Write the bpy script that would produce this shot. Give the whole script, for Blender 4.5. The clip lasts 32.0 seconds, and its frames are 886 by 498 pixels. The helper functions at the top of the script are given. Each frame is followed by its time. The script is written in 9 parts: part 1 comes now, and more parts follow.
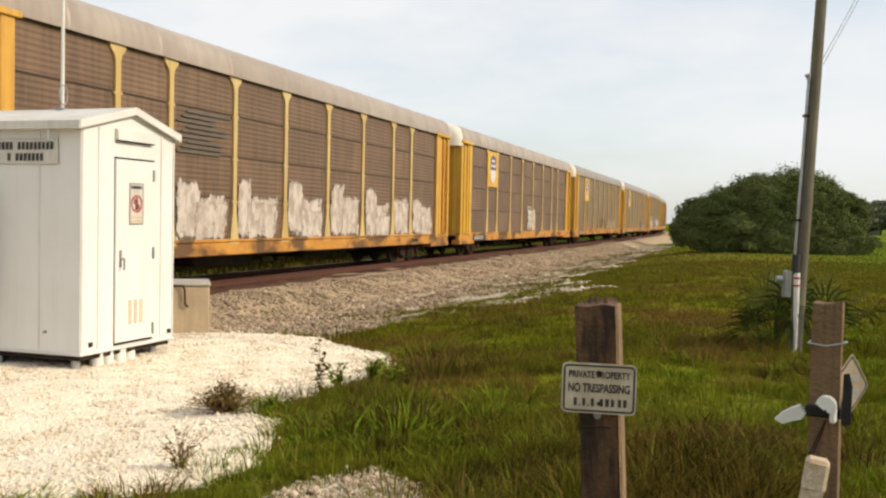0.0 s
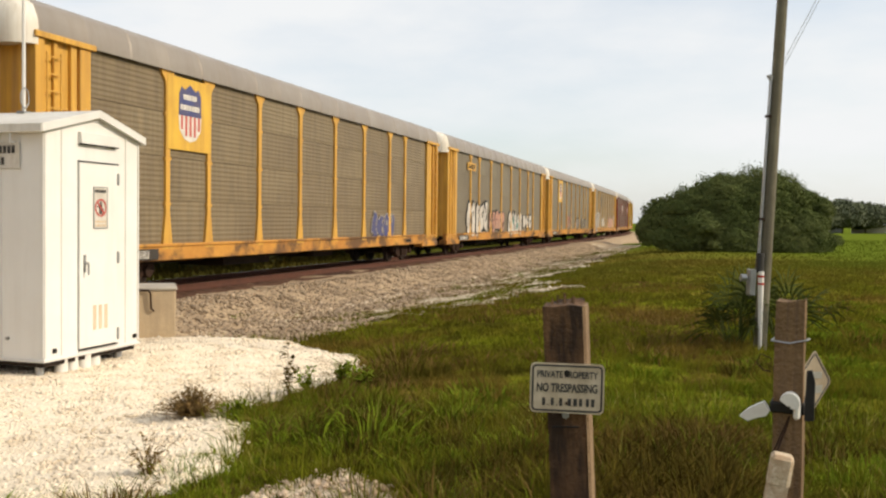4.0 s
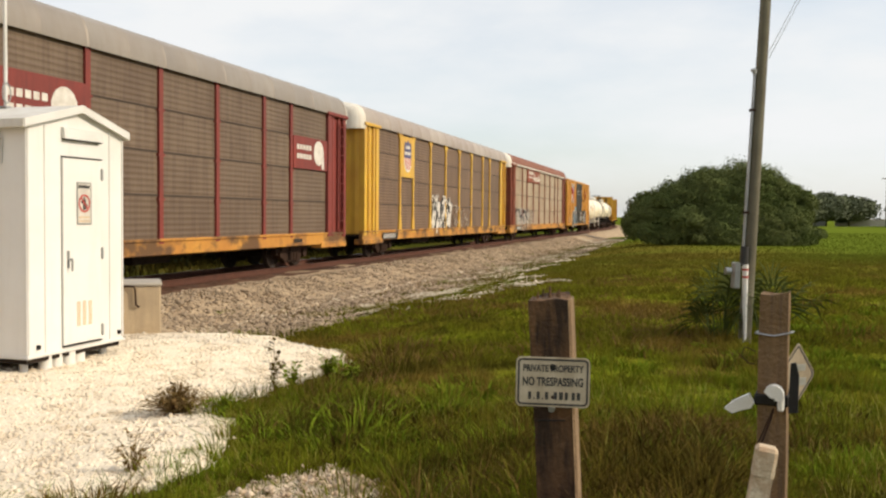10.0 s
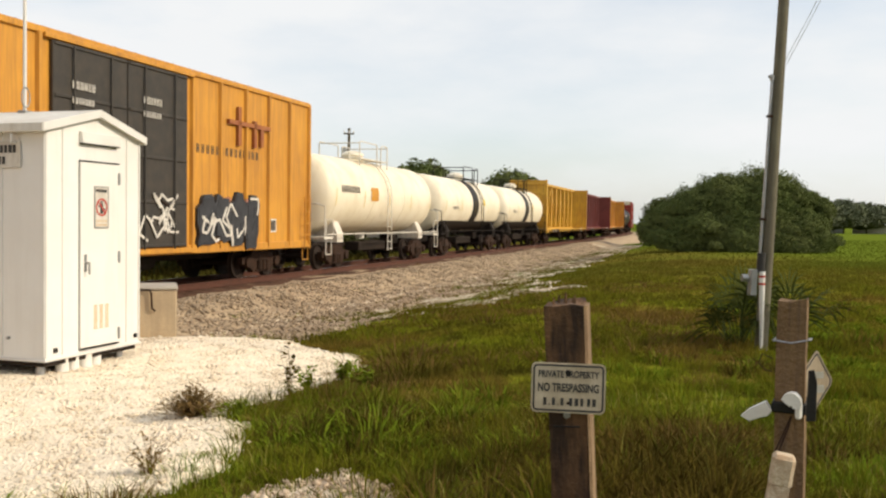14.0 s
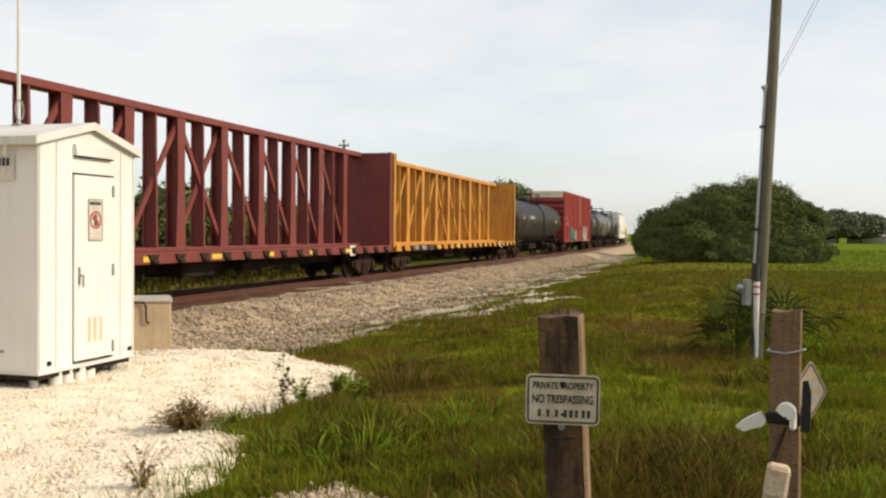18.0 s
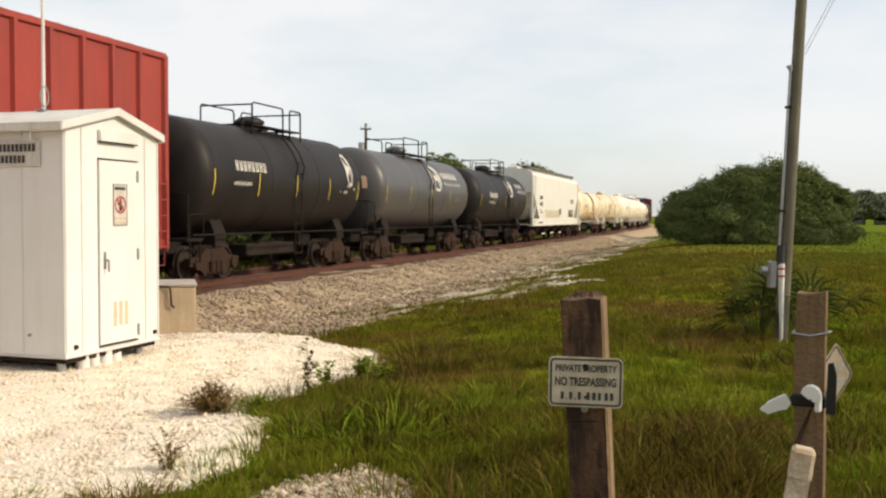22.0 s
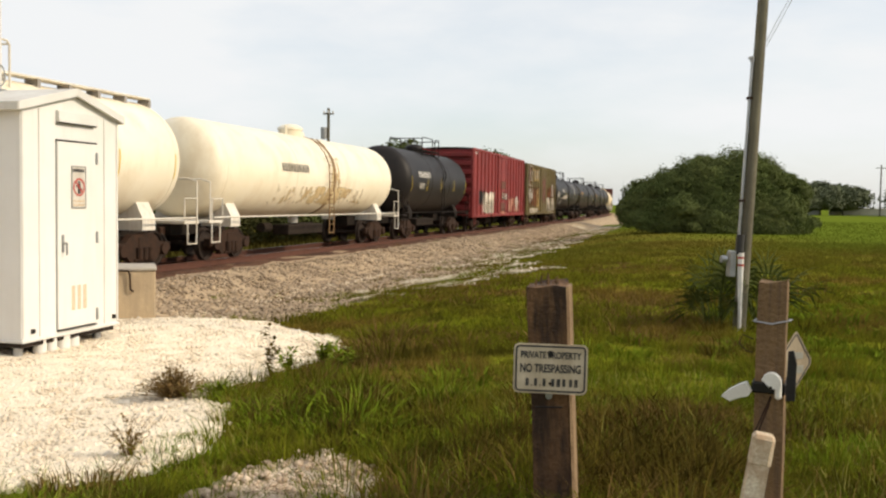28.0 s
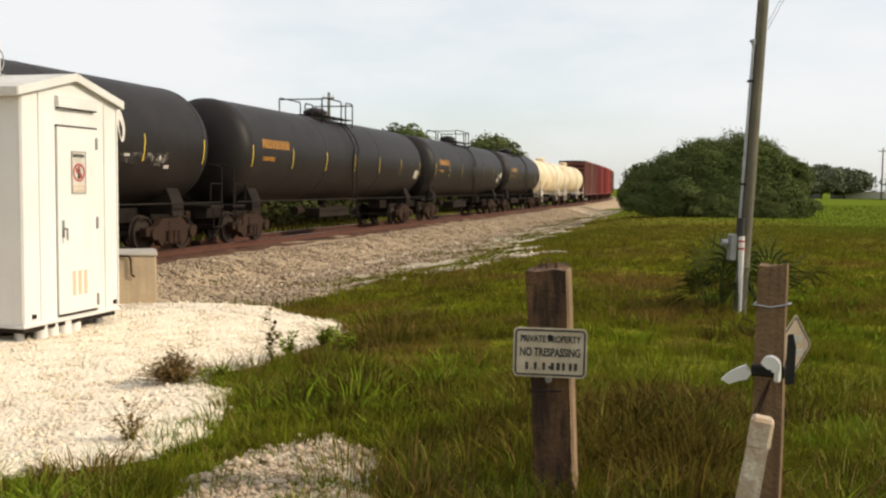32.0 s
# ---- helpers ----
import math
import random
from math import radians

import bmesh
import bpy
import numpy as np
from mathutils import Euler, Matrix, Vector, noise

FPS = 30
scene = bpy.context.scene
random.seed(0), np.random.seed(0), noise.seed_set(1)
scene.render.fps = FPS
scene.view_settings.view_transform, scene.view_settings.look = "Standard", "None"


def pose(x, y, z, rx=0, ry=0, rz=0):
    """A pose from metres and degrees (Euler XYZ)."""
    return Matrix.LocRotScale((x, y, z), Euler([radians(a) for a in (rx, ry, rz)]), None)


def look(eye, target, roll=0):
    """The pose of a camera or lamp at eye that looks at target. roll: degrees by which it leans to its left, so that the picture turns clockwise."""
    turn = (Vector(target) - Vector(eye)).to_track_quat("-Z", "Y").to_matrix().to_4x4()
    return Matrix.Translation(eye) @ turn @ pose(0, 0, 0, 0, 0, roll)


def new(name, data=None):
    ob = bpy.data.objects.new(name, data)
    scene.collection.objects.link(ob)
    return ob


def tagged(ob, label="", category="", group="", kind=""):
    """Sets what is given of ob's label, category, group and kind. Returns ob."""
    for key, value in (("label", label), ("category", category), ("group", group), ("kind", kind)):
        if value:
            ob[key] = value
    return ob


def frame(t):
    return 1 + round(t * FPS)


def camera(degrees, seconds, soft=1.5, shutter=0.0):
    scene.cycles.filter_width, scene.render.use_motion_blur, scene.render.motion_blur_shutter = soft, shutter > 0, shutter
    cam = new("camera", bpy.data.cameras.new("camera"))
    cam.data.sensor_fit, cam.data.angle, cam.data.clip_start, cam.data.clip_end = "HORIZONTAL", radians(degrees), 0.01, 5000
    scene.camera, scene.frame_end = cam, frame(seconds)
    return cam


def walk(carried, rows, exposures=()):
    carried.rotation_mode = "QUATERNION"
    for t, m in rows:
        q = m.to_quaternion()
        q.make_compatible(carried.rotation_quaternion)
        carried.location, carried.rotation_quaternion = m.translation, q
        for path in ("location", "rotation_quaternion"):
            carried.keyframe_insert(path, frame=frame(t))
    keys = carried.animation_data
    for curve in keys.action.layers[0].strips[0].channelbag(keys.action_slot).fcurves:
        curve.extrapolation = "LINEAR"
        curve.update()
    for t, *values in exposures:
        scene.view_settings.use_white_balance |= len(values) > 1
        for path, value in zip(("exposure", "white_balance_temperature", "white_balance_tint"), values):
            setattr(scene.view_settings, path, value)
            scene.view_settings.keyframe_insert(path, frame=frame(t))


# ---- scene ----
# ---- camera: a hand-held phone that barely sways ----
EYE = 1.55
cam = camera(50.56, 32.0, soft=2.3)
ROWS = [
    (0, -0.000, -0.000, 0.000, 0.00, -1.85, -1.13),
    (0.5, -0.009, -0.004, -0.001, -0.08, -2.44, -1.00),
    (1, -0.012, -0.006, -0.001, -0.92, -1.81, -0.86),
    (1.5, -0.008, -0.010, -0.004, -0.28, -2.21, -0.88),
    (2, -0.001, -0.013, -0.006, -0.38, -2.32, -1.09),
    (2.5, 0.006, -0.013, -0.007, -0.64, -2.09, -1.04),
    (3, 0.005, -0.010, -0.004, -1.23, -1.88, -0.71),
    (3.5, 0.003, -0.006, 0.001, -1.94, -1.81, -0.91),
    (5.5, 0.002, -0.007, 0.003, -1.47, -1.50, -0.00),
    (6, 0.006, -0.009, 0.002, -1.53, -1.60, -0.04),
    (6.5, 0.008, -0.010, 0.001, -1.25, -1.74, 0.00),
    (7, 0.007, -0.010, -0.000, -1.25, -1.81, -0.08),
    (7.5, 0.003, -0.007, -0.001, -1.55, -1.98, -0.28),
    (8, 0.003, -0.006, 0.001, -2.01, -2.04, -0.41),
    (8.5, 0.003, -0.004, 0.002, -2.29, -1.92, -0.47),
    (9, 0.007, -0.003, 0.003, -2.91, -1.79, -0.22),
    (9.5, 0.007, -0.002, 0.003, -3.67, -2.01, -0.45),
    (10, 0.005, -0.004, 0.002, -2.81, -2.06, -0.49),
    (10.5, 0.007, -0.006, 0.002, -1.66, -1.79, -0.45),
    (11, 0.002, -0.005, 0.004, -1.33, -1.59, -0.68),
    (11.5, 0.002, -0.005, 0.004, -1.51, -1.43, -0.63),
    (12, 0.002, -0.004, 0.002, -2.42, -1.87, -1.10),
    (12.5, 0.005, -0.005, 0.001, -2.60, -1.66, -0.96),
    (13, 0.006, -0.005, -0.000, -2.04, -1.63, -0.86),
    (13.5, 0.003, -0.003, -0.002, -1.60, -1.88, -0.98),
    (14, 0.001, -0.000, -0.001, -1.90, -1.73, -0.73),
    (14.5, -0.000, 0.003, 0.002, -2.44, -1.89, -0.53),
    (16.5, -0.002, 0.004, 0.002, -0.67, -1.40, -0.22),
    (17, -0.002, 0.004, 0.004, -0.08, -1.74, 0.09),
    (17.5, 0.004, 0.002, 0.002, -0.02, -1.19, -0.05),
    (18, 0.009, 0.003, 0.001, -2.19, -1.04, -0.52),
    (18.5, 0.012, 0.002, -0.003, -2.50, -1.62, -0.74),
    (19, 0.014, 0.002, -0.003, -2.30, -1.89, -0.38),
    (19.5, 0.014, 0.002, -0.003, -2.37, -2.47, -0.30),
    (20, 0.012, 0.004, -0.001, -2.28, -2.14, -0.09),
    (20.5, 0.011, 0.005, -0.001, -2.75, -2.11, -0.32),
    (21, 0.012, 0.004, -0.001, -2.11, -2.49, -0.39),
    (21.5, 0.010, 0.004, 0.000, -1.30, -1.83, -0.04),
    (22, 0.010, 0.003, -0.000, -0.83, -2.07, -0.24),
    (22.5, 0.011, 0.003, -0.001, -1.44, -1.94, -0.22),
    (23, 0.007, 0.003, -0.000, -1.29, -2.16, -0.18),
    (23.5, 0.001, 0.004, 0.001, -0.70, -1.87, 0.08),
    (24, -0.002, 0.003, -0.000, -0.56, -2.01, 0.14),
    (24.5, -0.005, 0.005, -0.000, -0.99, -1.83, -0.01),
    (26.5, -0.005, 0.007, 0.002, -1.70, -2.65, 0.01),
    (27, -0.008, 0.008, 0.000, -3.35, -2.25, -0.54),
    (27.5, -0.012, 0.009, -0.001, -3.07, -2.79, -0.73),
    (28, -0.013, 0.010, -0.001, -3.14, -2.88, -0.86),
    (28.5, -0.009, 0.010, 0.001, -3.13, -2.78, -0.90),
    (29, -0.010, 0.009, 0.001, -2.22, -2.66, -0.70),
    (29.5, -0.007, 0.008, -0.000, -1.93, -2.67, -0.70),
    (30, -0.006, 0.008, -0.001, -2.14, -2.59, -0.59),
    (30.5, -0.005, 0.011, -0.001, -3.23, -2.95, -0.92),
    (31, -0.008, 0.012, -0.001, -3.93, -3.08, -1.28),
    (31.5, -0.007, 0.012, -0.001, -3.80, -3.54, -0.82),
    (32, -0.005, 0.012, -0.002, -3.08, -3.83, -0.70),
]
EXPOSURES = [(0.0, 0.0), (32.0, 0.0)]
walk(cam, [(t, pose(x, y, EYE + z, 90 + pitch, roll, yaw)) for t, x, y, z, yaw, pitch, roll in ROWS], EXPOSURES)

# ---- sky and sun: bright haze with thin cloud, low warm sun from the right ----
SUN_AZ, SUN_EL = 102.0, 31.0
world = bpy.data.worlds.new("world")
scene.world = world
world.use_nodes = True
wn, wl = world.node_tree.nodes, world.node_tree.links
wn.clear()
w_out, w_bg = wn.new("ShaderNodeOutputWorld"), wn.new("ShaderNodeBackground")
w_sky = wn.new("ShaderNodeTexSky")
w_sky.sky_type, w_sky.sun_disc = "NISHITA", False
w_sky.sun_elevation, w_sky.sun_rotation = radians(SUN_EL), radians(SUN_AZ)
w_sky.air_density, w_sky.dust_density, w_sky.ozone_density = 1.0, 1.5, 1.2
w_co, w_map, w_noise, w_ramp = (wn.new(k) for k in ("ShaderNodeTexCoord", "ShaderNodeMapping", "ShaderNodeTexNoise", "ShaderNodeValToRGB"))
w_map.inputs["Scale"].default_value = (1.2, 1.2, 3.6)
w_noise.inputs["Scale"].default_value, w_noise.inputs["Detail"].default_value, w_noise.inputs["Roughness"].default_value = 1.7, 6.0, 0.55
w_ramp.color_ramp.elements[0].position, w_ramp.color_ramp.elements[1].position = 0.36, 0.60
w_ramp.color_ramp.elements[0].color, w_ramp.color_ramp.elements[1].color = (0.52, 0.52, 0.52, 1), (0.98, 0.98, 0.98, 1)
w_mix = wn.new("ShaderNodeMix")
w_mix.data_type = "RGBA"
w_mix.inputs[7].default_value = (9.1, 9.2, 9.25, 1)
wl.new(w_co.outputs["Generated"], w_map.inputs["Vector"])
wl.new(w_map.outputs["Vector"], w_noise.inputs["Vector"])
wl.new(w_noise.outputs["Fac"], w_ramp.inputs["Fac"])
wl.new(w_ramp.outputs["Color"], w_mix.inputs[0])
w_lift = wn.new("ShaderNodeVectorMath")
w_lift.operation = "MULTIPLY"
w_lift.inputs[1].default_value = (1.75, 1.75, 1.70)
wl.new(w_sky.outputs["Color"], w_lift.inputs[0])
wl.new(w_lift.outputs[0], w_mix.inputs[6])
wl.new(w_mix.outputs[2], w_bg.inputs["Color"])
w_bg.inputs["Strength"].default_value = 0.1
wl.new(w_bg.outputs["Background"], w_out.inputs["Surface"])

sun = new("sun", bpy.data.lights.new("sun", "SUN"))
sun.data.energy, sun.data.angle, sun.data.color = 3.6, radians(4.0), (1.0, 0.86, 0.66)
a, e = radians(SUN_AZ), radians(SUN_EL)
sun.matrix_world = look((math.sin(a) * math.cos(e) * 50, math.cos(a) * math.cos(e) * 50, math.sin(e) * 50), (0, 0, 0))


# ---- materials ----
def surf(name, col, alt=None, scale=2.0, rough=0.6, metal=0.0, bump=0.15, bscale=30.0, streak=0.0, grime=(0.06, 0.045, 0.035),
         grime_scale=2.0, island=0.0, spec=0.4, stretch=(5.0, 5.0, 0.35), vary=0.0, cut=(0.42, 0.68), mid=0.0):
    """A weathered surface: two tones in broad patches, grime in streaks, fine grain in the bump."""
    m = bpy.data.materials.new(name)
    m.use_nodes = True
    n, l = m.node_tree.nodes, m.node_tree.links
    b = n["Principled BSDF"]
    b.inputs["Roughness"].default_value, b.inputs["Metallic"].default_value = rough, metal
    b.inputs["Specular IOR Level"].default_value = spec
    alt = alt or tuple(c * 0.75 for c in col)
    tc, info = n.new("ShaderNodeTexCoord"), n.new("ShaderNodeObjectInfo")
    off = n.new("ShaderNodeVectorMath")
    off.operation = "ADD"
    mul = n.new("ShaderNodeMath")
    mul.operation = "MULTIPLY"
    mul.inputs[1].default_value = 53.0
    l.new(info.outputs["Random"], mul.inputs[0])
    l.new(tc.outputs["Object"], off.inputs[0])
    l.new(mul.outputs[0], off.inputs[1])

    def noise_node(sc, detail, vec):
        k = n.new("ShaderNodeTexNoise")
        k.inputs["Scale"].default_value, k.inputs["Detail"].default_value, k.inputs["Roughness"].default_value = sc, detail, 0.6
        l.new(vec, k.inputs["Vector"])
        return k.outputs["Fac"]

    def ramp(fac, lo, hi, top=1.0):
        k = n.new("ShaderNodeMapRange")
        k.inputs[1].default_value, k.inputs[2].default_value, k.inputs[3].default_value, k.inputs[4].default_value = lo, hi, 0.0, top
        l.new(fac, k.inputs[0])
        return k.outputs[0]

    def mix(fac, ca, cb):
        k = n.new("ShaderNodeMix")
        k.data_type = "RGBA"
        for sock, val in ((k.inputs[0], fac), (k.inputs[6], ca), (k.inputs[7], cb)):
            if isinstance(val, bpy.types.NodeSocket):
                l.new(val, sock)
            else:
                sock.default_value = (*val, 1) if isinstance(val, tuple) else val
        return k.outputs[2]

    colour = mix(ramp(noise_node(scale, 5, off.outputs[0]), 0.35, 0.65), col, alt)
    if mid:
        colour = mix(ramp(noise_node(scale * 9, 3, off.outputs[0]), 0.4, 0.65, mid), colour, alt)
    if island:
        geo = n.new("ShaderNodeNewGeometry")
        colour = mix(ramp(geo.outputs["Random Per Island"], 0.0, 1.0, island), colour, alt)
    if vary:
        colour = mix(ramp(info.outputs["Random"], 0.0, 1.0, vary), colour, alt)
    if streak:
        mp = n.new("ShaderNodeMapping")
        mp.inputs["Scale"].default_value = stretch
        l.new(off.outputs[0], mp.inputs["Vector"])
        colour = mix(ramp(noise_node(grime_scale, 6, mp.outputs["Vector"]), cut[0], cut[1], streak), colour, grime)
    l.new(colour, b.inputs["Base Color"])
    if bump:
        bn = n.new("ShaderNodeBump")
        bn.inputs["Strength"].default_value, bn.inputs["Distance"].default_value = bump, 0.02
        l.new(noise_node(bscale, 6, off.outputs[0]), bn.inputs["Height"])
        l.new(bn.outputs[0], b.inputs["Normal"])
    return m


def blend(name, tones, scale, rough=0.9, bump=0.5, bscale=14.0, detail=8.0, fine=0.35, fine_scale=40.0):
    """Ground: three or more tones laid over one another by noise."""
    m = bpy.data.materials.new(name)
    m.use_nodes = True
    n, l = m.node_tree.nodes, m.node_tree.links
    b = n["Principled BSDF"]
    b.inputs["Roughness"].default_value, b.inputs["Specular IOR Level"].default_value = rough, 0.2
    tc = n.new("ShaderNodeTexCoord")
    out = None
    for i, tone in enumerate(tones):
        k = n.new("ShaderNodeTexNoise")
        k.inputs["Scale"].default_value, k.inputs["Detail"].default_value = scale * (1 + 1.7 * i), detail
        mp = n.new("ShaderNodeMapping")
        mp.inputs["Location"].default_value = (7.1 * i, 3.3 * i, 0)
        l.new(tc.outputs["Object"], mp.inputs["Vector"])
        l.new(mp.outputs["Vector"], k.inputs["Vector"])
        if out is None:
            rgb = n.new("ShaderNodeRGB")
            rgb.outputs[0].default_value = (*tone, 1)
            out = rgb.outputs[0]
            continue
        r = n.new("ShaderNodeMapRange")
        r.inputs[1].default_value, r.inputs[2].default_value = 0.42, 0.62
        l.new(k.outputs["Fac"], r.inputs[0])
        x = n.new("ShaderNodeMix")
        x.data_type = "RGBA"
        l.new(r.outputs[0], x.inputs[0])
        l.new(out, x.inputs[6])
        x.inputs[7].default_value = (*tone, 1)
        out = x.outputs[2]
    k = n.new("ShaderNodeTexNoise")
    k.inputs["Scale"].default_value, k.inputs["Detail"].default_value = fine_scale, 4
    l.new(tc.outputs["Object"], k.inputs["Vector"])
    x = n.new("ShaderNodeMix")
    x.data_type, x.blend_type = "RGBA", "MULTIPLY"
    x.inputs[0].default_value = fine
    l.new(out, x.inputs[6])
    l.new(k.outputs["Color"], x.inputs[7])
    hsv = n.new("ShaderNodeRGBToBW")
    l.new(k.outputs["Color"], hsv.inputs[0])
    gain = n.new("ShaderNodeMath")
    gain.operation = "MULTIPLY"
    gain.inputs[1].default_value = 2.0
    l.new(hsv.outputs[0], gain.inputs[0])
    l.new(gain.outputs[0], x.inputs[7])
    l.new(x.outputs[2], b.inputs["Base Color"])
    bn = n.new("ShaderNodeBump")
    bn.inputs["Strength"].default_value, bn.inputs["Distance"].default_value = bump, 0.05
    k2 = n.new("ShaderNodeTexNoise")
    k2.inputs["Scale"].default_value, k2.inputs["Detail"].default_value = bscale, 8
    l.new(tc.outputs["Object"], k2.inputs["Vector"])
    l.new(k2.outputs["Fac"], bn.inputs["Height"])
    l.new(bn.outputs[0], b.inputs["Normal"])
    return m


def turf(name, tones, far, island=0.4, thin=0.0):
    """Grass: green, bright, dark and brown patches of some metres and of some hand widths, paler across the field."""
    m = bpy.data.materials.new(name)
    m.use_nodes = True
    n, l = m.node_tree.nodes, m.node_tree.links
    b = n["Principled BSDF"]
    b.inputs["Roughness"].default_value, b.inputs["Specular IOR Level"].default_value = 0.95, 0.0
    tc = n.new("ShaderNodeTexCoord")

    def mixed(fac, c0, c1):
        x = n.new("ShaderNodeMix")
        x.data_type = "RGBA"
        l.new(fac, x.inputs[0])
        for c, i in ((c0, 6), (c1, 7)):
            if isinstance(c, tuple):
                x.inputs[i].default_value = (*c, 1)
            else:
                l.new(c, x.inputs[i])
        return x.outputs[2]

    def spread(value, lo, hi, top=1.0):
        r = n.new("ShaderNodeMapRange")
        r.interpolation_type = "SMOOTHSTEP"
        r.inputs[1].default_value, r.inputs[2].default_value, r.inputs[4].default_value = lo, hi, top
        l.new(value, r.inputs[0])
        return r.outputs[0]

    def patch(scale, lo, hi, top, shift):
        k = n.new("ShaderNodeTexNoise")
        k.inputs["Scale"].default_value, k.inputs["Detail"].default_value = scale, 4
        mp = n.new("ShaderNodeMapping")
        mp.inputs["Location"].default_value = (shift, 2.3 * shift, 0)
        l.new(tc.outputs["Object"], mp.inputs["Vector"])
        l.new(mp.outputs["Vector"], k.inputs["Vector"])
        return spread(k.outputs["Fac"], lo, hi, top)

    sep = n.new("ShaderNodeSeparateXYZ")
    l.new(tc.outputs["Object"], sep.inputs[0])
    green, bright, dark, brown = tones
    near = mixed(patch(0.45, 0.42, 0.64, 1.0, 3.0), green, bright)
    near = mixed(patch(1.7, 0.46, 0.62, 0.75, 9.0), near, bright)
    near = mixed(patch(0.75, 0.50, 0.66, 0.85, 17.0), near, dark)
    near = mixed(patch(5.0, 0.48, 0.62, 0.7, 23.0), near, dark)
    near = mixed(patch(0.38, 0.52, 0.66, 0.75, 29.0), near, brown)
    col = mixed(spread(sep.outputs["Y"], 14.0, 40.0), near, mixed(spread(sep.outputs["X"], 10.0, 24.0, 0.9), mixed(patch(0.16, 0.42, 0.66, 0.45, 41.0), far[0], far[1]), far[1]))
    if island:
        geo = n.new("ShaderNodeNewGeometry")
        col = mixed(spread(geo.outputs["Random Per Island"], 0.0, 1.0, island), col, dark)
    l.new(col, b.inputs["Base Color"])
    if thin:
        tr = n.new("ShaderNodeBsdfTranslucent")
        l.new(col, tr.inputs["Color"])
        mx = n.new("ShaderNodeMixShader")
        mx.inputs[0].default_value = thin
        l.new(b.outputs[0], mx.inputs[1])
        l.new(tr.outputs[0], mx.inputs[2])
        l.new(mx.outputs[0], n["Material Output"].inputs["Surface"])
    else:
        bn = n.new("ShaderNodeBump")
        bn.inputs["Strength"].default_value, bn.inputs["Distance"].default_value = 0.5, 0.05
        k = n.new("ShaderNodeTexNoise")
        k.inputs["Scale"].default_value, k.inputs["Detail"].default_value = 9, 8
        l.new(tc.outputs["Object"], k.inputs["Vector"])
        l.new(k.outputs["Fac"], bn.inputs["Height"])
        l.new(bn.outputs[0], b.inputs["Normal"])
    return m


M = {}
TONES = [(0.164, 0.154, 0.015), (0.196, 0.220, 0.015), (0.070, 0.062, 0.010), (0.205, 0.130, 0.032)]
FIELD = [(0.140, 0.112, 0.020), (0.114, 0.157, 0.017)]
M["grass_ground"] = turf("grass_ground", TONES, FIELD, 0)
M["white_gravel"] = blend("white_gravel", [(0.92, 0.795, 0.605), (0.87, 0.735, 0.55), (0.93, 0.82, 0.64)], 1.3, bump=0.9, bscale=26, fine=0.30, fine_scale=34)
M["patch_gravel"] = blend("patch_gravel", [(0.64, 0.52, 0.385), (0.48, 0.37, 0.25), (0.72, 0.60, 0.46)], 2.2, bump=0.9, bscale=26, fine=0.5, fine_scale=34)
M["grey_gravel"] = blend("grey_gravel", [(0.43, 0.322, 0.205), (0.49, 0.372, 0.238), (0.335, 0.248, 0.160)], 0.8, bump=0.9, bscale=18, fine=0.6, fine_scale=16)
M["rust_gravel"] = blend("rust_gravel", [(0.125, 0.062, 0.036), (0.165, 0.088, 0.052), (0.090, 0.045, 0.028)], 0.9, bump=0.9, bscale=18, fine=0.6, fine_scale=16)
M["pale_gravel"] = blend("pale_gravel", [(0.50, 0.43, 0.31), (0.40, 0.33, 0.23), (0.56, 0.49, 0.37)], 0.9, bump=0.7, bscale=20, fine=0.5, fine_scale=18)
M["patch_stone"] = surf("patch_stone", (0.80, 0.67, 0.52), (0.36, 0.26, 0.17), 1.0, 0.9, island=0.85, bump=0.2)
M["white_stone"] = surf("white_stone", (0.94, 0.84, 0.68), (0.62, 0.51, 0.37), 1.0, 0.9, island=0.55, bump=0.2, mid=0.15)
M["grey_stone"] = surf("grey_stone", (0.52, 0.41, 0.285), (0.23, 0.17, 0.112), 1.0, 0.9, island=0.9, bump=0.2)
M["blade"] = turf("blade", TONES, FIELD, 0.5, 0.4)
M["weed_leaf"] = surf("weed_leaf", (0.165, 0.235, 0.015), (0.115, 0.150, 0.011), 0.9, 0.9, island=0.6, bump=0, spec=0.02)
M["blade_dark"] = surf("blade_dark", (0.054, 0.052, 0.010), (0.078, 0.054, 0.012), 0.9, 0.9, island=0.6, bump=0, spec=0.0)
M["pale_leaf"] = surf("pale_leaf", (0.34, 0.30, 0.085), (0.24, 0.235, 0.045), 0.9, 0.9, island=0.7, bump=0, spec=0.05)
M["straw"] = surf("straw", (0.185, 0.105, 0.032), (0.125, 0.080, 0.016), 0.5, 0.9, island=0.7, bump=0, spec=0.2)
M["scrub"] = surf("scrub", (0.235, 0.145, 0.060), (0.140, 0.095, 0.034), 3.0, 0.9, island=0.7, bump=0, spec=0.05)
M["leaf"] = surf("leaf", (0.078, 0.108, 0.032), (0.115, 0.130, 0.044), 0.35, 0.9, island=0.6, bump=0, spec=0.03)
# Darker copy of the leaf tone; holds the shade seen beneath the wagons.
M["shaded_scrub"] = surf("shaded_scrub", (0.034, 0.040, 0.013), (0.050, 0.048, 0.018), 0.35, 0.95, island=0.6, bump=0, spec=0.0)
# Leaf tone lightened and greyed: distance haze is mixed into the colour.
M["leaf_far"] = surf("leaf_far", (0.085, 0.105, 0.055), (0.12, 0.13, 0.075), 0.2, 0.8, island=0.8, bump=0, spec=0.1)
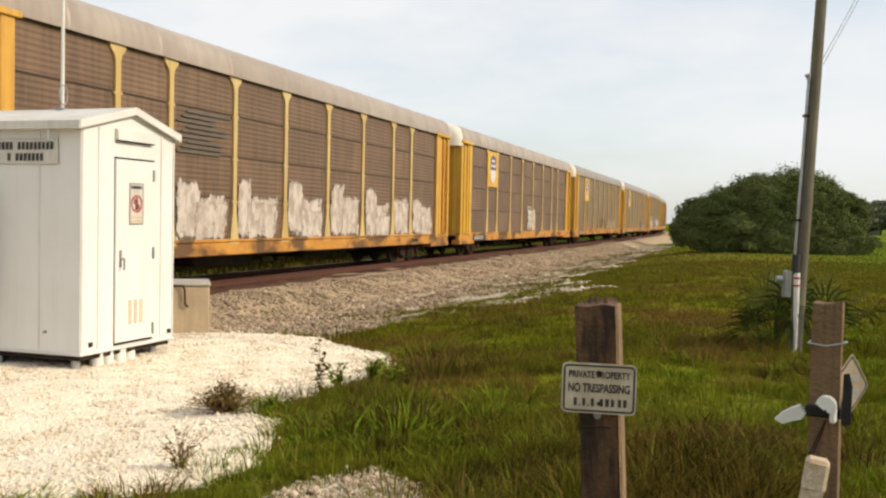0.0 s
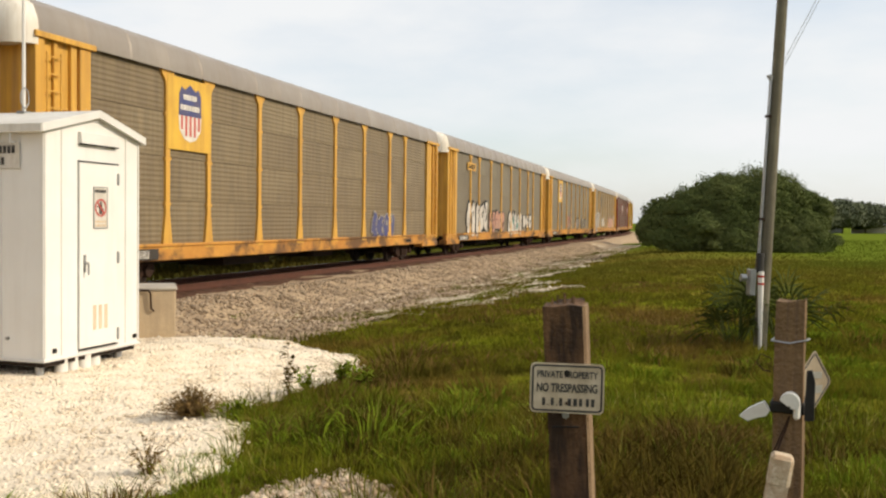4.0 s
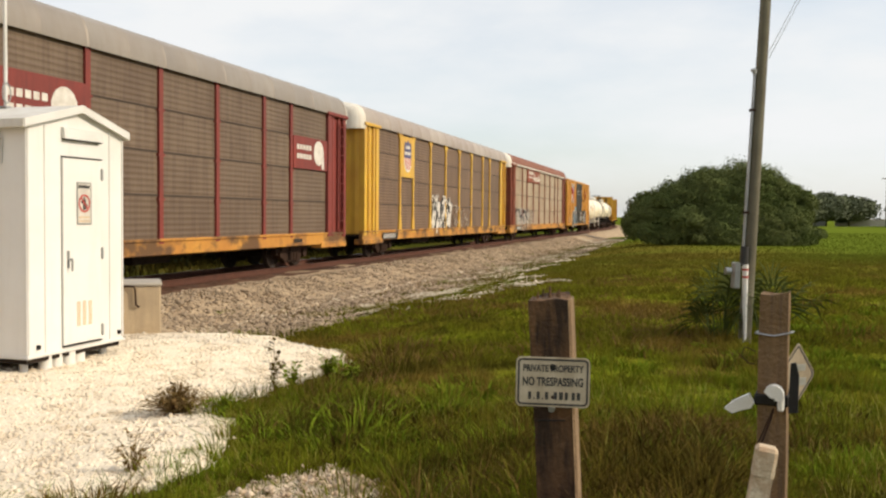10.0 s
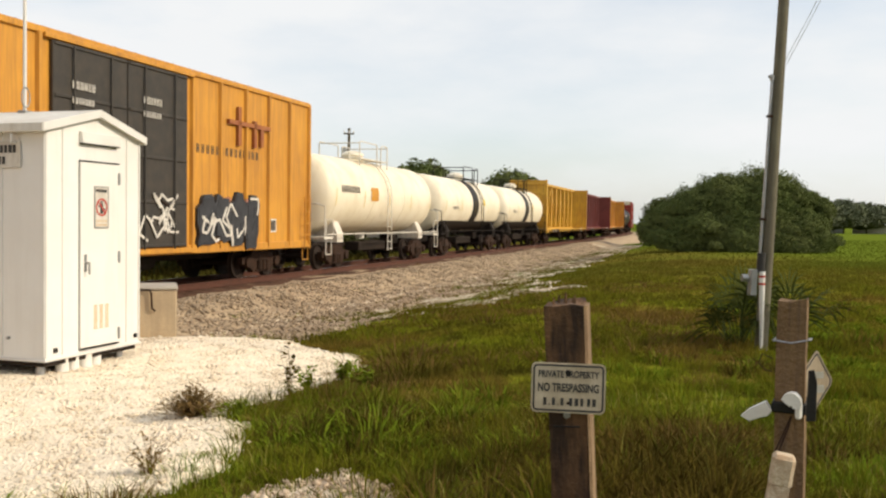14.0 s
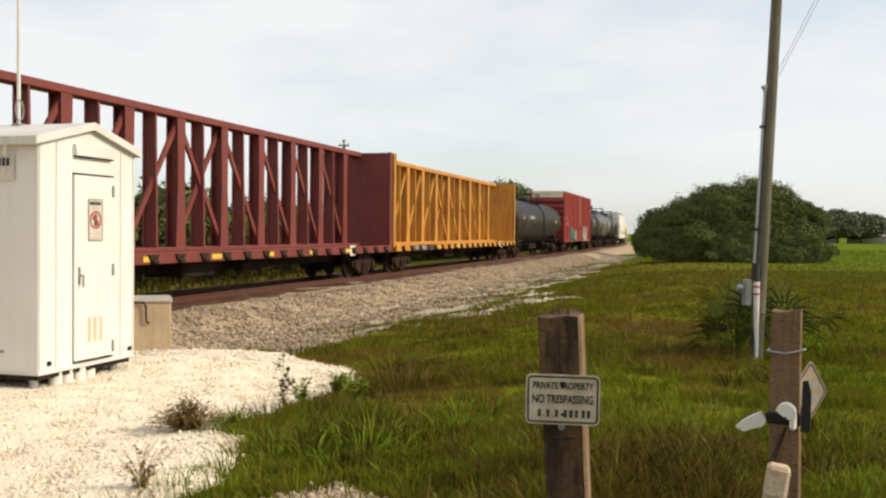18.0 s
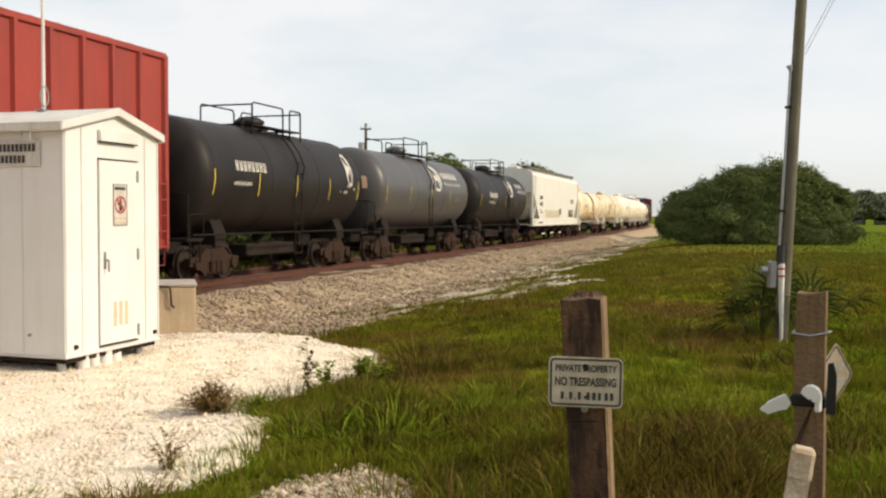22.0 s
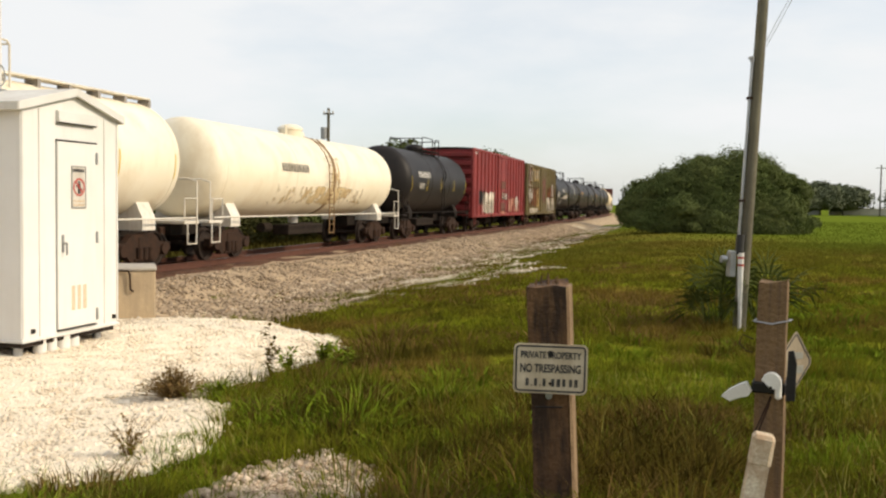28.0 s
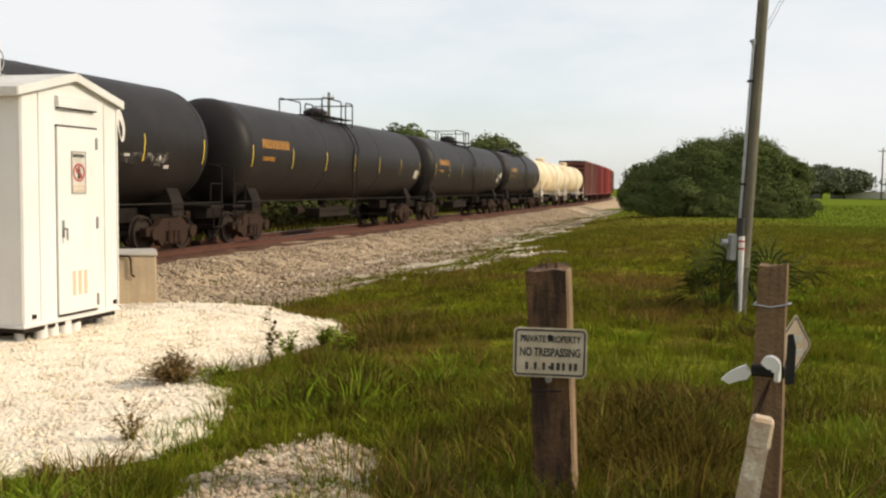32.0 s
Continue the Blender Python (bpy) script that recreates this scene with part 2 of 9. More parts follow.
M["leaf_core"] = surf("leaf_core", (0.060, 0.072, 0.022), (0.075, 0.085, 0.028), 0.8, 0.95, bump=0.5, bscale=3)
M["frond"] = surf("frond", (0.040, 0.056, 0.014), (0.085, 0.100, 0.026), 1.0, 0.9, island=0.6, bump=0, spec=0.05)
M["bark"] = surf("bark", (0.12, 0.09, 0.06), (0.06, 0.045, 0.03), 4, 0.95, bump=0.7, bscale=20)
M["white_paint"] = surf("white_paint", (0.73, 0.715, 0.68), (0.68, 0.66, 0.62), 1.2, 0.45, bump=0.05, bscale=8, streak=0.16, grime=(0.42, 0.37, 0.30), grime_scale=1.3, cut=(0.5, 0.75))
M["white_trim"] = surf("white_trim", (0.66, 0.645, 0.61), (0.60, 0.58, 0.54), 2, 0.5, bump=0.05)
M["roof_white"] = surf("roof_white", (0.68, 0.66, 0.61), (0.58, 0.55, 0.49), 2, 0.55, bump=0.1, streak=0.3, grime=(0.35, 0.30, 0.24))
M["dark_gap"] = surf("dark_gap", (0.02, 0.018, 0.016), rough=0.9, bump=0)
M["grey_metal"] = surf("grey_metal", (0.36, 0.36, 0.35), (0.28, 0.28, 0.27), 5, 0.45, 0.6, bump=0.1)
M["galv"] = surf("galv", (0.42, 0.42, 0.42), (0.32, 0.33, 0.34), 8, 0.4, 0.7, bump=0.1)
M["black"] = surf("black", (0.018, 0.017, 0.016), (0.03, 0.027, 0.024), 3, 0.55, bump=0.1)
M["ink"] = surf("ink", (0.03, 0.03, 0.03), (0.05, 0.045, 0.04), 20, 0.6, bump=0)
M["red_ink"] = surf("red_ink", (0.45, 0.05, 0.035), (0.36, 0.05, 0.04), 20, 0.5, bump=0)
M["sign_worn"] = surf("sign_worn", (0.34, 0.285, 0.205), (0.24, 0.19, 0.13), 9, 0.6, bump=0.1, streak=0.5, grime=(0.14, 0.10, 0.06), grime_scale=5)
M["sign_face"] = surf("sign_face", (0.60, 0.52, 0.385), (0.47, 0.39, 0.27), 8, 0.5, bump=0.05, streak=0.35, grime=(0.28, 0.20, 0.12), grime_scale=4)
M["sign_white"] = surf("sign_white", (0.62, 0.59, 0.53), (0.50, 0.46, 0.40), 8, 0.45, bump=0.05, streak=0.35, grime=(0.30, 0.24, 0.17), grime_scale=4)
M["vent"] = surf("vent", (0.62, 0.48, 0.32), (0.50, 0.38, 0.25), 9, 0.7, bump=0.1)
M["concrete"] = surf("concrete", (0.50, 0.385, 0.245), (0.40, 0.305, 0.195), 2.5, 0.9, bump=0.35, bscale=25, streak=0.35, grime=(0.22, 0.18, 0.13), mid=0.3)
M["lid_grey"] = surf("lid_grey", (0.42, 0.38, 0.32), (0.33, 0.30, 0.26), 3, 0.9, bump=0.35, bscale=25, mid=0.3)
M["post_wood"] = surf("post_wood", (0.20, 0.108, 0.048), (0.095, 0.048, 0.022), 2.5, 0.9, bump=0.9, bscale=45, streak=0.85, grime=(0.018, 0.012, 0.009), stretch=(6, 6, 1.1), cut=(0.44, 0.60), mid=0.35)
M["post_pale"] = surf("post_pale", (0.235, 0.145, 0.070), (0.135, 0.082, 0.042), 3, 0.9, bump=0.9, bscale=45, streak=0.55, grime=(0.10, 0.07, 0.05), stretch=(26, 26, 0.8), cut=(0.48, 0.66))
# Lighter post timber: sunlight on the right flank is put into the colour.
M["post_lit"] = surf("post_lit", (0.36, 0.25, 0.135), (0.24, 0.155, 0.082), 3, 0.9, bump=0.8, bscale=45, streak=0.75, grime=(0.10, 0.06, 0.034), stretch=(14, 14, 1.6), mid=0.4)
M["pole_wood"] = surf("pole_wood", (0.17, 0.155, 0.105), (0.12, 0.105, 0.07), 2, 0.9, bump=0.6, bscale=30, streak=0.6, grime=(0.065, 0.055, 0.04), stretch=(18, 18, 0.4))
M["lime"] = surf("lime", (0.74, 0.66, 0.50), (0.42, 0.29, 0.18), 9, 0.95, bump=0.8, bscale=18, mid=0.6)
M["plastic"] = surf("plastic", (0.74, 0.72, 0.68), (0.62, 0.60, 0.55), 6, 0.5, bump=0.2, mid=0.3)
M["rubber"] = surf("rubber", (0.012, 0.011, 0.010), rough=0.75, bump=0.3)
M["rail"] = surf("rail", (0.105, 0.038, 0.021), (0.070, 0.027, 0.016), 6, 0.85, 0.0, bump=0.3)
M["rail_top"] = surf("rail_top", (0.45, 0.42, 0.40), rough=0.25, metal=0.95, bump=0)
M["tie"] = surf("tie", (0.072, 0.036, 0.023), (0.095, 0.052, 0.034), 5, 0.95, bump=0.6, bscale=30, vary=0.8)
M["iron"] = surf("iron", (0.027, 0.017, 0.012), (0.046, 0.024, 0.015), 6, 0.85, 0.0, spec=0.15, bump=0.4, bscale=20)
M["wheel"] = surf("wheel", (0.036, 0.024, 0.018), (0.026, 0.018, 0.014), 6, 0.75, 0.0, spec=0.2, bump=0.2)
M["under"] = surf("under", (0.020, 0.016, 0.013), (0.034, 0.025, 0.019), 4, 0.9, spec=0.1, bump=0.3)


# ---- mesh helpers ----
class MB:
    """Collects vertices and faces of one mesh."""

    def __init__(self):
        self.v, self.f = [], []

    def add(self, vs, fs):
        o = len(self.v)
        self.v += [tuple(p) for p in vs]
        self.f += [tuple(i + o for i in f) for f in fs]
        return self

    def box(self, x0, x1, y0, y1, z0, z1, b=0.0):
        lo, hi = (x0, y0, z0), (x1, y1, z1)
        if b <= 0:
            vs = [(x, y, z) for x in (x0, x1) for y in (y0, y1) for z in (z0, z1)]
            return self.add(vs, [(0, 1, 3, 2), (4, 6, 7, 5), (0, 4, 5, 1), (2, 3, 7, 6), (0, 2, 6, 4), (1, 5, 7, 3)])
        vs, key = [], {}
        for sx in (0, 1):
            for sy in (0, 1):
                for sz in (0, 1):
                    for ax in range(3):
                        p = []
                        for i, sgn in enumerate((sx, sy, sz)):
                            full = hi[i] if sgn else lo[i]
                            p.append(full if i == ax else (full - b if sgn else full + b))
                        key[(sx, sy, sz, ax)] = len(vs)
                        vs.append(p)
        fs = []
        for ax in range(3):
            o1, o2 = [i for i in range(3) if i != ax]
            for sgn in (0, 1):
                q = []
                for p1, p2 in ((0, 0), (0, 1), (1, 1), (1, 0)):
                    c = [0, 0, 0]
                    c[ax], c[o1], c[o2] = sgn, p1, p2
                    q.append(key[(*c, ax)])
                fs.append(q)
            for p1 in (0, 1):
                for p2 in (0, 1):
                    q = []
                    for end, order in ((0, (o1, o2)), (1, (o2, o1))):
                        for k in order:
                            c = [0, 0, 0]
                            c[ax], c[o1], c[o2] = end, p1, p2
                            q.append(key[(*c, k)])
                    fs.append(q)
        for sx in (0, 1):
            for sy in (0, 1):
                for sz in (0, 1):
                    fs.append([key[(sx, sy, sz, k)] for k in range(3)])
        return self.add(vs, fs)

    def cyl(self, p0, p1, r0, r1=None, n=12):
        r1 = r0 if r1 is None else r1
        p0, p1 = Vector(p0), Vector(p1)
        d = (p1 - p0).normalized()
        u = d.orthogonal().normalized()
        w = d.cross(u)
        vs = []
        for p, r in ((p0, r0), (p1, r1)):
            for i in range(n):
                a = 2 * math.pi * i / n
                vs.append(p + (u * math.cos(a) + w * math.sin(a)) * r)
        fs = [(i, (i + 1) % n, n + (i + 1) % n, n + i) for i in range(n)] + [tuple(range(n - 1, -1, -1)), tuple(range(n, 2 * n))]
        return self.add(vs, fs)

    def tube(self, pts, r, n=6):
        """One unbroken bent tube through the points."""
        pts = [Vector(p) for p in pts]
        dirs = []
        for i in range(len(pts)):
            d = Vector((0, 0, 0))
            if i > 0:
                d += (pts[i] - pts[i - 1]).normalized()
            if i < len(pts) - 1:
                d += (pts[i + 1] - pts[i]).normalized()
            dirs.append(d.normalized() if d.length > 1e-6 else Vector((0, 0, 1)))
        u = dirs[0].orthogonal().normalized()
        vs = []
        for p, d in zip(pts, dirs):
            u = (u - d * u.dot(d))
            u = u.normalized() if u.length > 1e-6 else d.orthogonal().normalized()
            w = d.cross(u)
            for i in range(n):
                a = 2 * math.pi * i / n
                vs.append(p + (u * math.cos(a) + w * math.sin(a)) * r)
        fs = [(k * n + i, k * n + (i + 1) % n, (k + 1) * n + (i + 1) % n, (k + 1) * n + i) for k in range(len(pts) - 1) for i in range(n)]
        return self.add(vs, fs + [tuple(range(n - 1, -1, -1)), tuple(range((len(pts) - 1) * n, len(pts) * n))])

    def prism(self, poly, axis, a0, a1):
        """A polygon in the two other axes, drawn out along the axis."""
        def at(p, a):
            return {"x": (a, p[0], p[1]), "y": (p[0], a, p[1]), "z": (p[0], p[1], a)}[axis]
        n = len(poly)
        vs = [at(p, a0) for p in poly] + [at(p, a1) for p in poly]
        fs = [(i, (i + 1) % n, n + (i + 1) % n, n + i) for i in range(n)] + [tuple(range(n - 1, -1, -1)), tuple(range(n, 2 * n))]
        return self.add(vs, fs)

    def sweep(self, profile, xs, close=False):
        """Profile points (y, z) carried along x."""
        n = len(profile)
        vs = [(x, y, z) for x in xs for y, z in profile]
        m = n if close else n - 1
        fs = [(k * n + i, k * n + (i + 1) % n, (k + 1) * n + (i + 1) % n, (k + 1) * n + i) for k in range(len(xs) - 1) for i in range(m)]
        if close:
            fs += [tuple(range(n)), tuple(range((len(xs) - 1) * n, len(xs) * n))]
        return self.add(vs, fs)

    def lathe(self, prof, n=28, axis="x", centre=(0, 0, 0)):
        """Rings (along, radius) about an axis through centre."""
        vs, fs = [], []
        for x, r in prof:
            for i in range(n):
                a = 2 * math.pi * i / n
                p = (x, r * math.cos(a), r * math.sin(a)) if axis == "x" else ((r * math.cos(a), x, r * math.sin(a)) if axis == "y" else (r * math.cos(a), r * math.sin(a), x))
                vs.append([p[k] + centre[k] for k in range(3)])
        for k in range(len(prof) - 1):
            for i in range(n):
                fs.append((k * n + i, k * n + (i + 1) % n, (k + 1) * n + (i + 1) % n, (k + 1) * n + i))
        fs += [tuple(range(n - 1, -1, -1)), tuple(range((len(prof) - 1) * n, len(prof) * n))]
        return self.add(vs, fs)

    def mesh(self, name, smooth=0.0):
        me = bpy.data.meshes.new(name)
        me.from_pydata(self.v, [], self.f)
        bm = bmesh.new()
        bm.from_mesh(me)
        bmesh.ops.recalc_face_normals(bm, faces=bm.faces)
        bm.to_mesh(me)
        bm.free()
        if smooth:
            me.shade_smooth()
            me.set_sharp_from_angle(angle=radians(smooth))
        return me


def part(name, mb, material, parent=None, label="", smooth=0.0):
    """Links a mesh as one object, under a thing or a part."""
    me = mb.mesh(name, smooth) if isinstance(mb, MB) else mb
    if not me.materials:
        me.materials.append(material)
    ob = new(name, me)
    if me.materials[0] != material:
        ob.material_slots[0].link = "OBJECT"
        ob.material_slots[0].material = material
    if parent is not None:
        ob.parent = parent
    if label:
        ob["label"] = label
    return ob


def thing(name, label, category, m=None, group="", kind=""):
    ob = new(name)
    ob.empty_display_size = 0.3
    if m is not None:
        ob.matrix_world = m
    return tagged(ob, label, category, group, kind)


def raw(name, v, f, material, smooth=False):
    """A large mesh straight from arrays."""
    me = bpy.data.meshes.new(name)
    v, f = np.asarray(v, dtype=np.float32), np.asarray(f, dtype=np.int32)
    me.vertices.add(len(v))
    me.vertices.foreach_set("co", v.ravel())
    k = f.shape[1]
    me.loops.add(f.size)
    me.loops.foreach_set("vertex_index", f.ravel())
    me.polygons.add(len(f))
    me.polygons.foreach_set("loop_start", np.arange(0, f.size, k, dtype=np.int32))
    me.update(calc_edges=True)
    me.materials.append(material)
    if smooth:
        me.shade_smooth()
    return new(name, me)


def lettering(text, size, depth=0.002, align="CENTER"):
    """Writing as a mesh in the plane x, z, read from -y."""
    cu = bpy.data.curves.new("text", "FONT")
    cu.body, cu.size, cu.align_x, cu.align_y, cu.extrude, cu.offset = text, size, align, "CENTER", depth, 0.032 * size
    ob = bpy.data.objects.new("text", cu)
    scene.collection.objects.link(ob)
    bpy.context.view_layer.update()
    me = bpy.data.meshes.new_from_object(ob.evaluated_get(bpy.context.evaluated_depsgraph_get()))
    bpy.data.objects.remove(ob)
    me.transform(Matrix.Rotation(radians(90), 4, "X"))
    me.materials.clear()
    return me


def bars(x, z, h, widths, y0, y1, gap=0.35):
    """A line of short upright bars that stands for writing."""
    mb = MB()
    for wd in widths:
        if wd > 0:
            mb.box(x, x + wd, y0, y1, z, z + h)
        x += abs(wd) + gap * h * 0.5
    return mb


# ---- the railway line: nearly straight past the camera, then bending away to the left ----
HEAD = 0.32068
RAIL_Z = EYE - 1.76
SG = np.arange(-760.0, 940.0, 0.5)
kap = np.where(SG < -60, 0.0, 0.0001375) + 1.077e-5 * np.clip(SG - 40, 0, 140)
i0 = int(np.argmin(abs(SG)))
TH = np.cumsum(-kap) * 0.5
TH = TH - TH[i0] + HEAD
CX, CY = np.cumsum(np.sin(TH)) * 0.5, np.cumsum(np.cos(TH)) * 0.5
CX, CY = CX - CX[i0] + 0.593, CY - CY[i0] + 41.98


def along(s, off=0.0):
    """The point at s metres along the line, off metres to its near side from the wagons' near flank."""
    x, y, th = np.interp(s, SG, CX), np.interp(s, SG, CY), np.interp(s, SG, TH)
    return x + off * np.cos(th), y - off * np.sin(th), th


PICK = np.arange(0, len(SG), 8)


def offset_of(x, y):
    """For points: the place along the line and the distance to its near side."""
    x, y = np.asarray(x, float).ravel(), np.asarray(y, float).ravel()
    s, q = np.empty_like(x), np.empty_like(x)
    for i in range(0, len(x), 4000):
        dx, dy = x[i:i + 4000, None] - CX[PICK], y[i:i + 4000, None] - CY[PICK]
        j = np.argmin(dx * dx + dy * dy, axis=1)
        r = np.arange(len(j))
        th = TH[PICK][j]
        ax, ay = dx[r, j], dy[r, j]
        s[i:i + 4000] = SG[PICK][j] + ax * np.sin(th) + ay * np.cos(th)
        q[i:i + 4000] = ax * np.cos(th) - ay * np.sin(th)
    return s, q


def wave(x, y, f, seed):
    """Smooth noise between about -1 and 1, on arrays."""
    out, rng = 0, np.random.RandomState(seed)
    for k in range(5):
        a, ph, g = rng.uniform(0, 6.28), rng.uniform(0, 6.28), f * rng.uniform(0.6, 1.9)
        b = rng.uniform(0, 6.28)
        out = out + np.sin(g * (x * np.cos(a) + y * np.sin(a)) + ph) * np.cos(g * 0.8 * (x * np.cos(b) - y * np.sin(b)) + 2 * ph)
    return out / 2.6


MOUND = (-4.6, 11.2)


def terrain(x, y):
    x, y = np.asarray(x, float), np.asarray(y, float)
    s, q = offset_of(x, y)
    q = q.reshape(x.shape)
    z = np.interp(q, [-40, -8, -5, -4, 0.6, 2.2, 4.6, 7.0, 9.0, 11.5], [-0.3, -0.75, -0.95, -1.0, -1.0, -0.96, -0.78, -0.44, -0.12, 0.0])
    m = np.exp(-(((x - MOUND[0]) / 4.2) ** 2 + ((y - MOUND[1]) / 4.0) ** 2) ** 2.4)
    z = z + m * np.clip(-0.255 - z, -0.3, 1)
    z = z + 0.11 * np.exp(-((x + 2.7) ** 2 / 2.6 + (y - 13.2) ** 2 / 1.6))
    near = np.clip(1 - np.hypot(x, y) / 60, 0, 1)
    return z + near * (0.035 * wave(x, y, 0.9, 3) + 0.012 * wave(x, y, 4.0, 4)) + np.clip(np.hypot(x, y) - 30, 0, 60) / 60 * 0.12 * wave(x, y, 0.12, 5)


def graded(lo, hi, n, bend):
    t = np.linspace(-1, 1, n)
    return (lo + hi) / 2 + (hi - lo) / 2 * np.sinh(bend * t) / np.sinh(bend)


gx, gy = np.meshgrid(graded(-3000, 3000, 341, 8.2), 10 + graded(-3000, 3000, 341, 8.0), indexing="ij")
gz = terrain(gx, gy)
n = 341
idx = np.arange(n * n).reshape(n, n)
quads = np.stack([idx[:-1, :-1], idx[1:, :-1], idx[1:, 1:], idx[:-1, 1:]], -1).reshape(-1, 4)
ground = raw("ground", np.stack([gx, gy, gz], -1).reshape(-1, 3), quads, M["grass_ground"], True)
tagged(ground, "rough green grass field beside the railway line", "ground", kind="structure")

# ballast bed: cross-section (offset from the near flank, height)
BED = [(-6.4, -1.05), (-5.6, -0.86), (-4.6, -0.55), (-3.9, -0.42), (-1.6, -0.40), (0.75, -0.42), (1.3, -0.52), (2.3, -0.78), (2.9, -0.86), (3.8, -0.80), (4.8, -0.72), (5.8, -0.62), (6.6, -0.75)]


def edge_of(s):
    """How far from the wagons the grass begins along the lane."""
    return np.interp(s, [-32, -24, -22.5, -20, -18, -16, -11, -5, 9, 27, 60, 150], [5.6, 5.8, 6.0, 6.2, 6.5, 6.9, 6.3, 5.7, 5.2, 4.5, 4.3, 4.2])


ss = np.concatenate([np.arange(-300, -40, 8), np.arange(-40, 60, 0.8), np.arange(60, 420, 4), np.arange(420, 900, 12)])
bq = np.interp(np.linspace(0, 1, 40), np.linspace(0, 1, len(BED)), [b[0] for b in BED])
bz = np.interp(bq, [b[0] for b in BED], [b[1] for b in BED])
px, py, _ = (np.array(k) for k in zip(*[along(ss, o) for o in bq]))
zz = bz[:, None] + 0.045 * wave(px, py, 2.2, 9) + 0.03 * wave(px, py, 6.0, 10)
zz[0] -= 0.3
zz[-1] -= 0.3
cover = np.clip((bq[:, None] - edge_of(ss)[None] - 0.75 * wave(px, py, 0.8, 14) - 0.45 * wave(px, py, 2.9, 15)) / 0.5, 0, 1)
zz -= 0.3 * cover
zz[-9:-1] += np.linspace(0.01, 0.10, 8)[:, None] * wave(px, py, 1.2, 12)[-9:-1]
idx = np.arange(px.size).reshape(px.shape)
quads = np.stack([idx[:-1, :-1], idx[1:, :-1], idx[1:, 1:], idx[:-1, 1:]], -1).reshape(-1, 4)
ballast = raw("ballast", np.stack([px, py, zz], -1).reshape(-1, 3), quads, M["grey_gravel"], True)
tagged(ballast, "grey-brown crushed stone ballast bed and gravel lane", "ballast", kind="structure")


# rust-stained stones between and beside the rails
sq_ = np.linspace(-3.7, 0.30, 14)
px, py, _ = (np.array(k) for k in zip(*[along(ss, o) for o in sq_]))
zz = np.interp(sq_, [b[0] for b in BED], [b[1] for b in BED])[:, None] + 0.045 * wave(px, py, 2.2, 9) + 0.03 * wave(px, py, 6.0, 10) + 0.012
zz[0] -= 0.06
zz[-1] -= 0.06
idx = np.arange(px.size).reshape(px.shape)
quads = np.stack([idx[:-1, :-1], idx[1:, :-1], idx[1:, 1:], idx[:-1, 1:]], -1).reshape(-1, 4)
tagged(raw("stained_ballast", np.stack([px, py, zz], -1).reshape(-1, 3), quads, M["rust_gravel"], True), "rust-brown stained ballast between the rails", "ballast", kind="structure")


def bed_z(q):
    return np.interp(q, [b[0] for b in BED], [b[1] for b in BED])


# white crushed limestone: the pad round the hut, a patch near the posts, and bare spots along the lane
PAD = [(-9.5, 4.0), (-4.5, 4.5), (-2.7, 4.9), (-1.85, 5.2), (-1.42, 5.65), (-1.22, 6.3), (-1.18, 7.2), (-1.6, 8.1), (-1.2, 8.8), (-0.7, 9.8), (-0.35, 10.6), (-0.7, 12.2), (-2.2, 14.0), (-3.6, 15.4), (-6.0, 16.5), (-11.0, 15.0), (-13.0, 9.0)]
PATCH = [(-1.0, 5.72), (-0.7, 5.88), (-0.3, 5.72), (-0.02, 5.4), (0.06, 4.6), (-0.1, 4.0), (-1.2, 3.9), (-1.22, 4.5), (-1.05, 5.1)]


def inside(x, y, poly):
    """Signed distance to a polygon, positive inside."""
    p = np.array(poly, float)
    a, b = p, np.roll(p, -1, 0)
    d2, cross = np.full(x.shape, 1e9), np.zeros(x.shape, bool)
    for (ax, ay), (bx, by) in zip(a, b):
        ex, ey = bx - ax, by - ay
        t = np.clip(((x - ax) * ex + (y - ay) * ey) / (ex * ex + ey * ey), 0, 1)
        d2 = np.minimum(d2, (x - ax - t * ex) ** 2 + (y - ay - t * ey) ** 2)
        hit = ((ay > y) != (by > y)) & (x < ex * (y - ay) / (ey if abs(ey) > 1e-9 else 1e-9) + ax)
        cross ^= hit
    return np.where(cross, 1, -1) * np.sqrt(d2)


def pad_depth(x, y):
    d = np.maximum(inside(x, y, PAD), np.minimum(inside(x, y, PATCH), 0.20) - 0.07)
    return d + 0.10 * wave(x, y, 2.6, 21) + 0.09 * wave(x, y, 8.5, 22) + 0.05 * wave(x, y, 19.0, 23) - 0.03


def main_pad(x, y):
    return np.where(inside(x, y, PATCH) > -0.25, -1.0, pad_depth(x, y))


def side_patch(x, y):
    return np.where(inside(x, y, PATCH) > -0.25, pad_depth(x, y), -1.0)


def spot_depth(x, y):
    """Bare chalky spots on the verge between lane and grass."""
    s, q = offset_of(x, y)
    s, q = s.reshape(x.shape), q.reshape(x.shape)
    ridge = 0.8 - abs(q - edge_of(s) + 0.1) * 0.42
    return np.where((s > -21) & (s < 75), ridge + 0.65 * wave(x, y, 0.9, 31) + 0.65 * wave(x, y, 3.4, 32) + 0.25 * np.exp(-((s + 15) / 6) ** 2) - 0.74, -1)


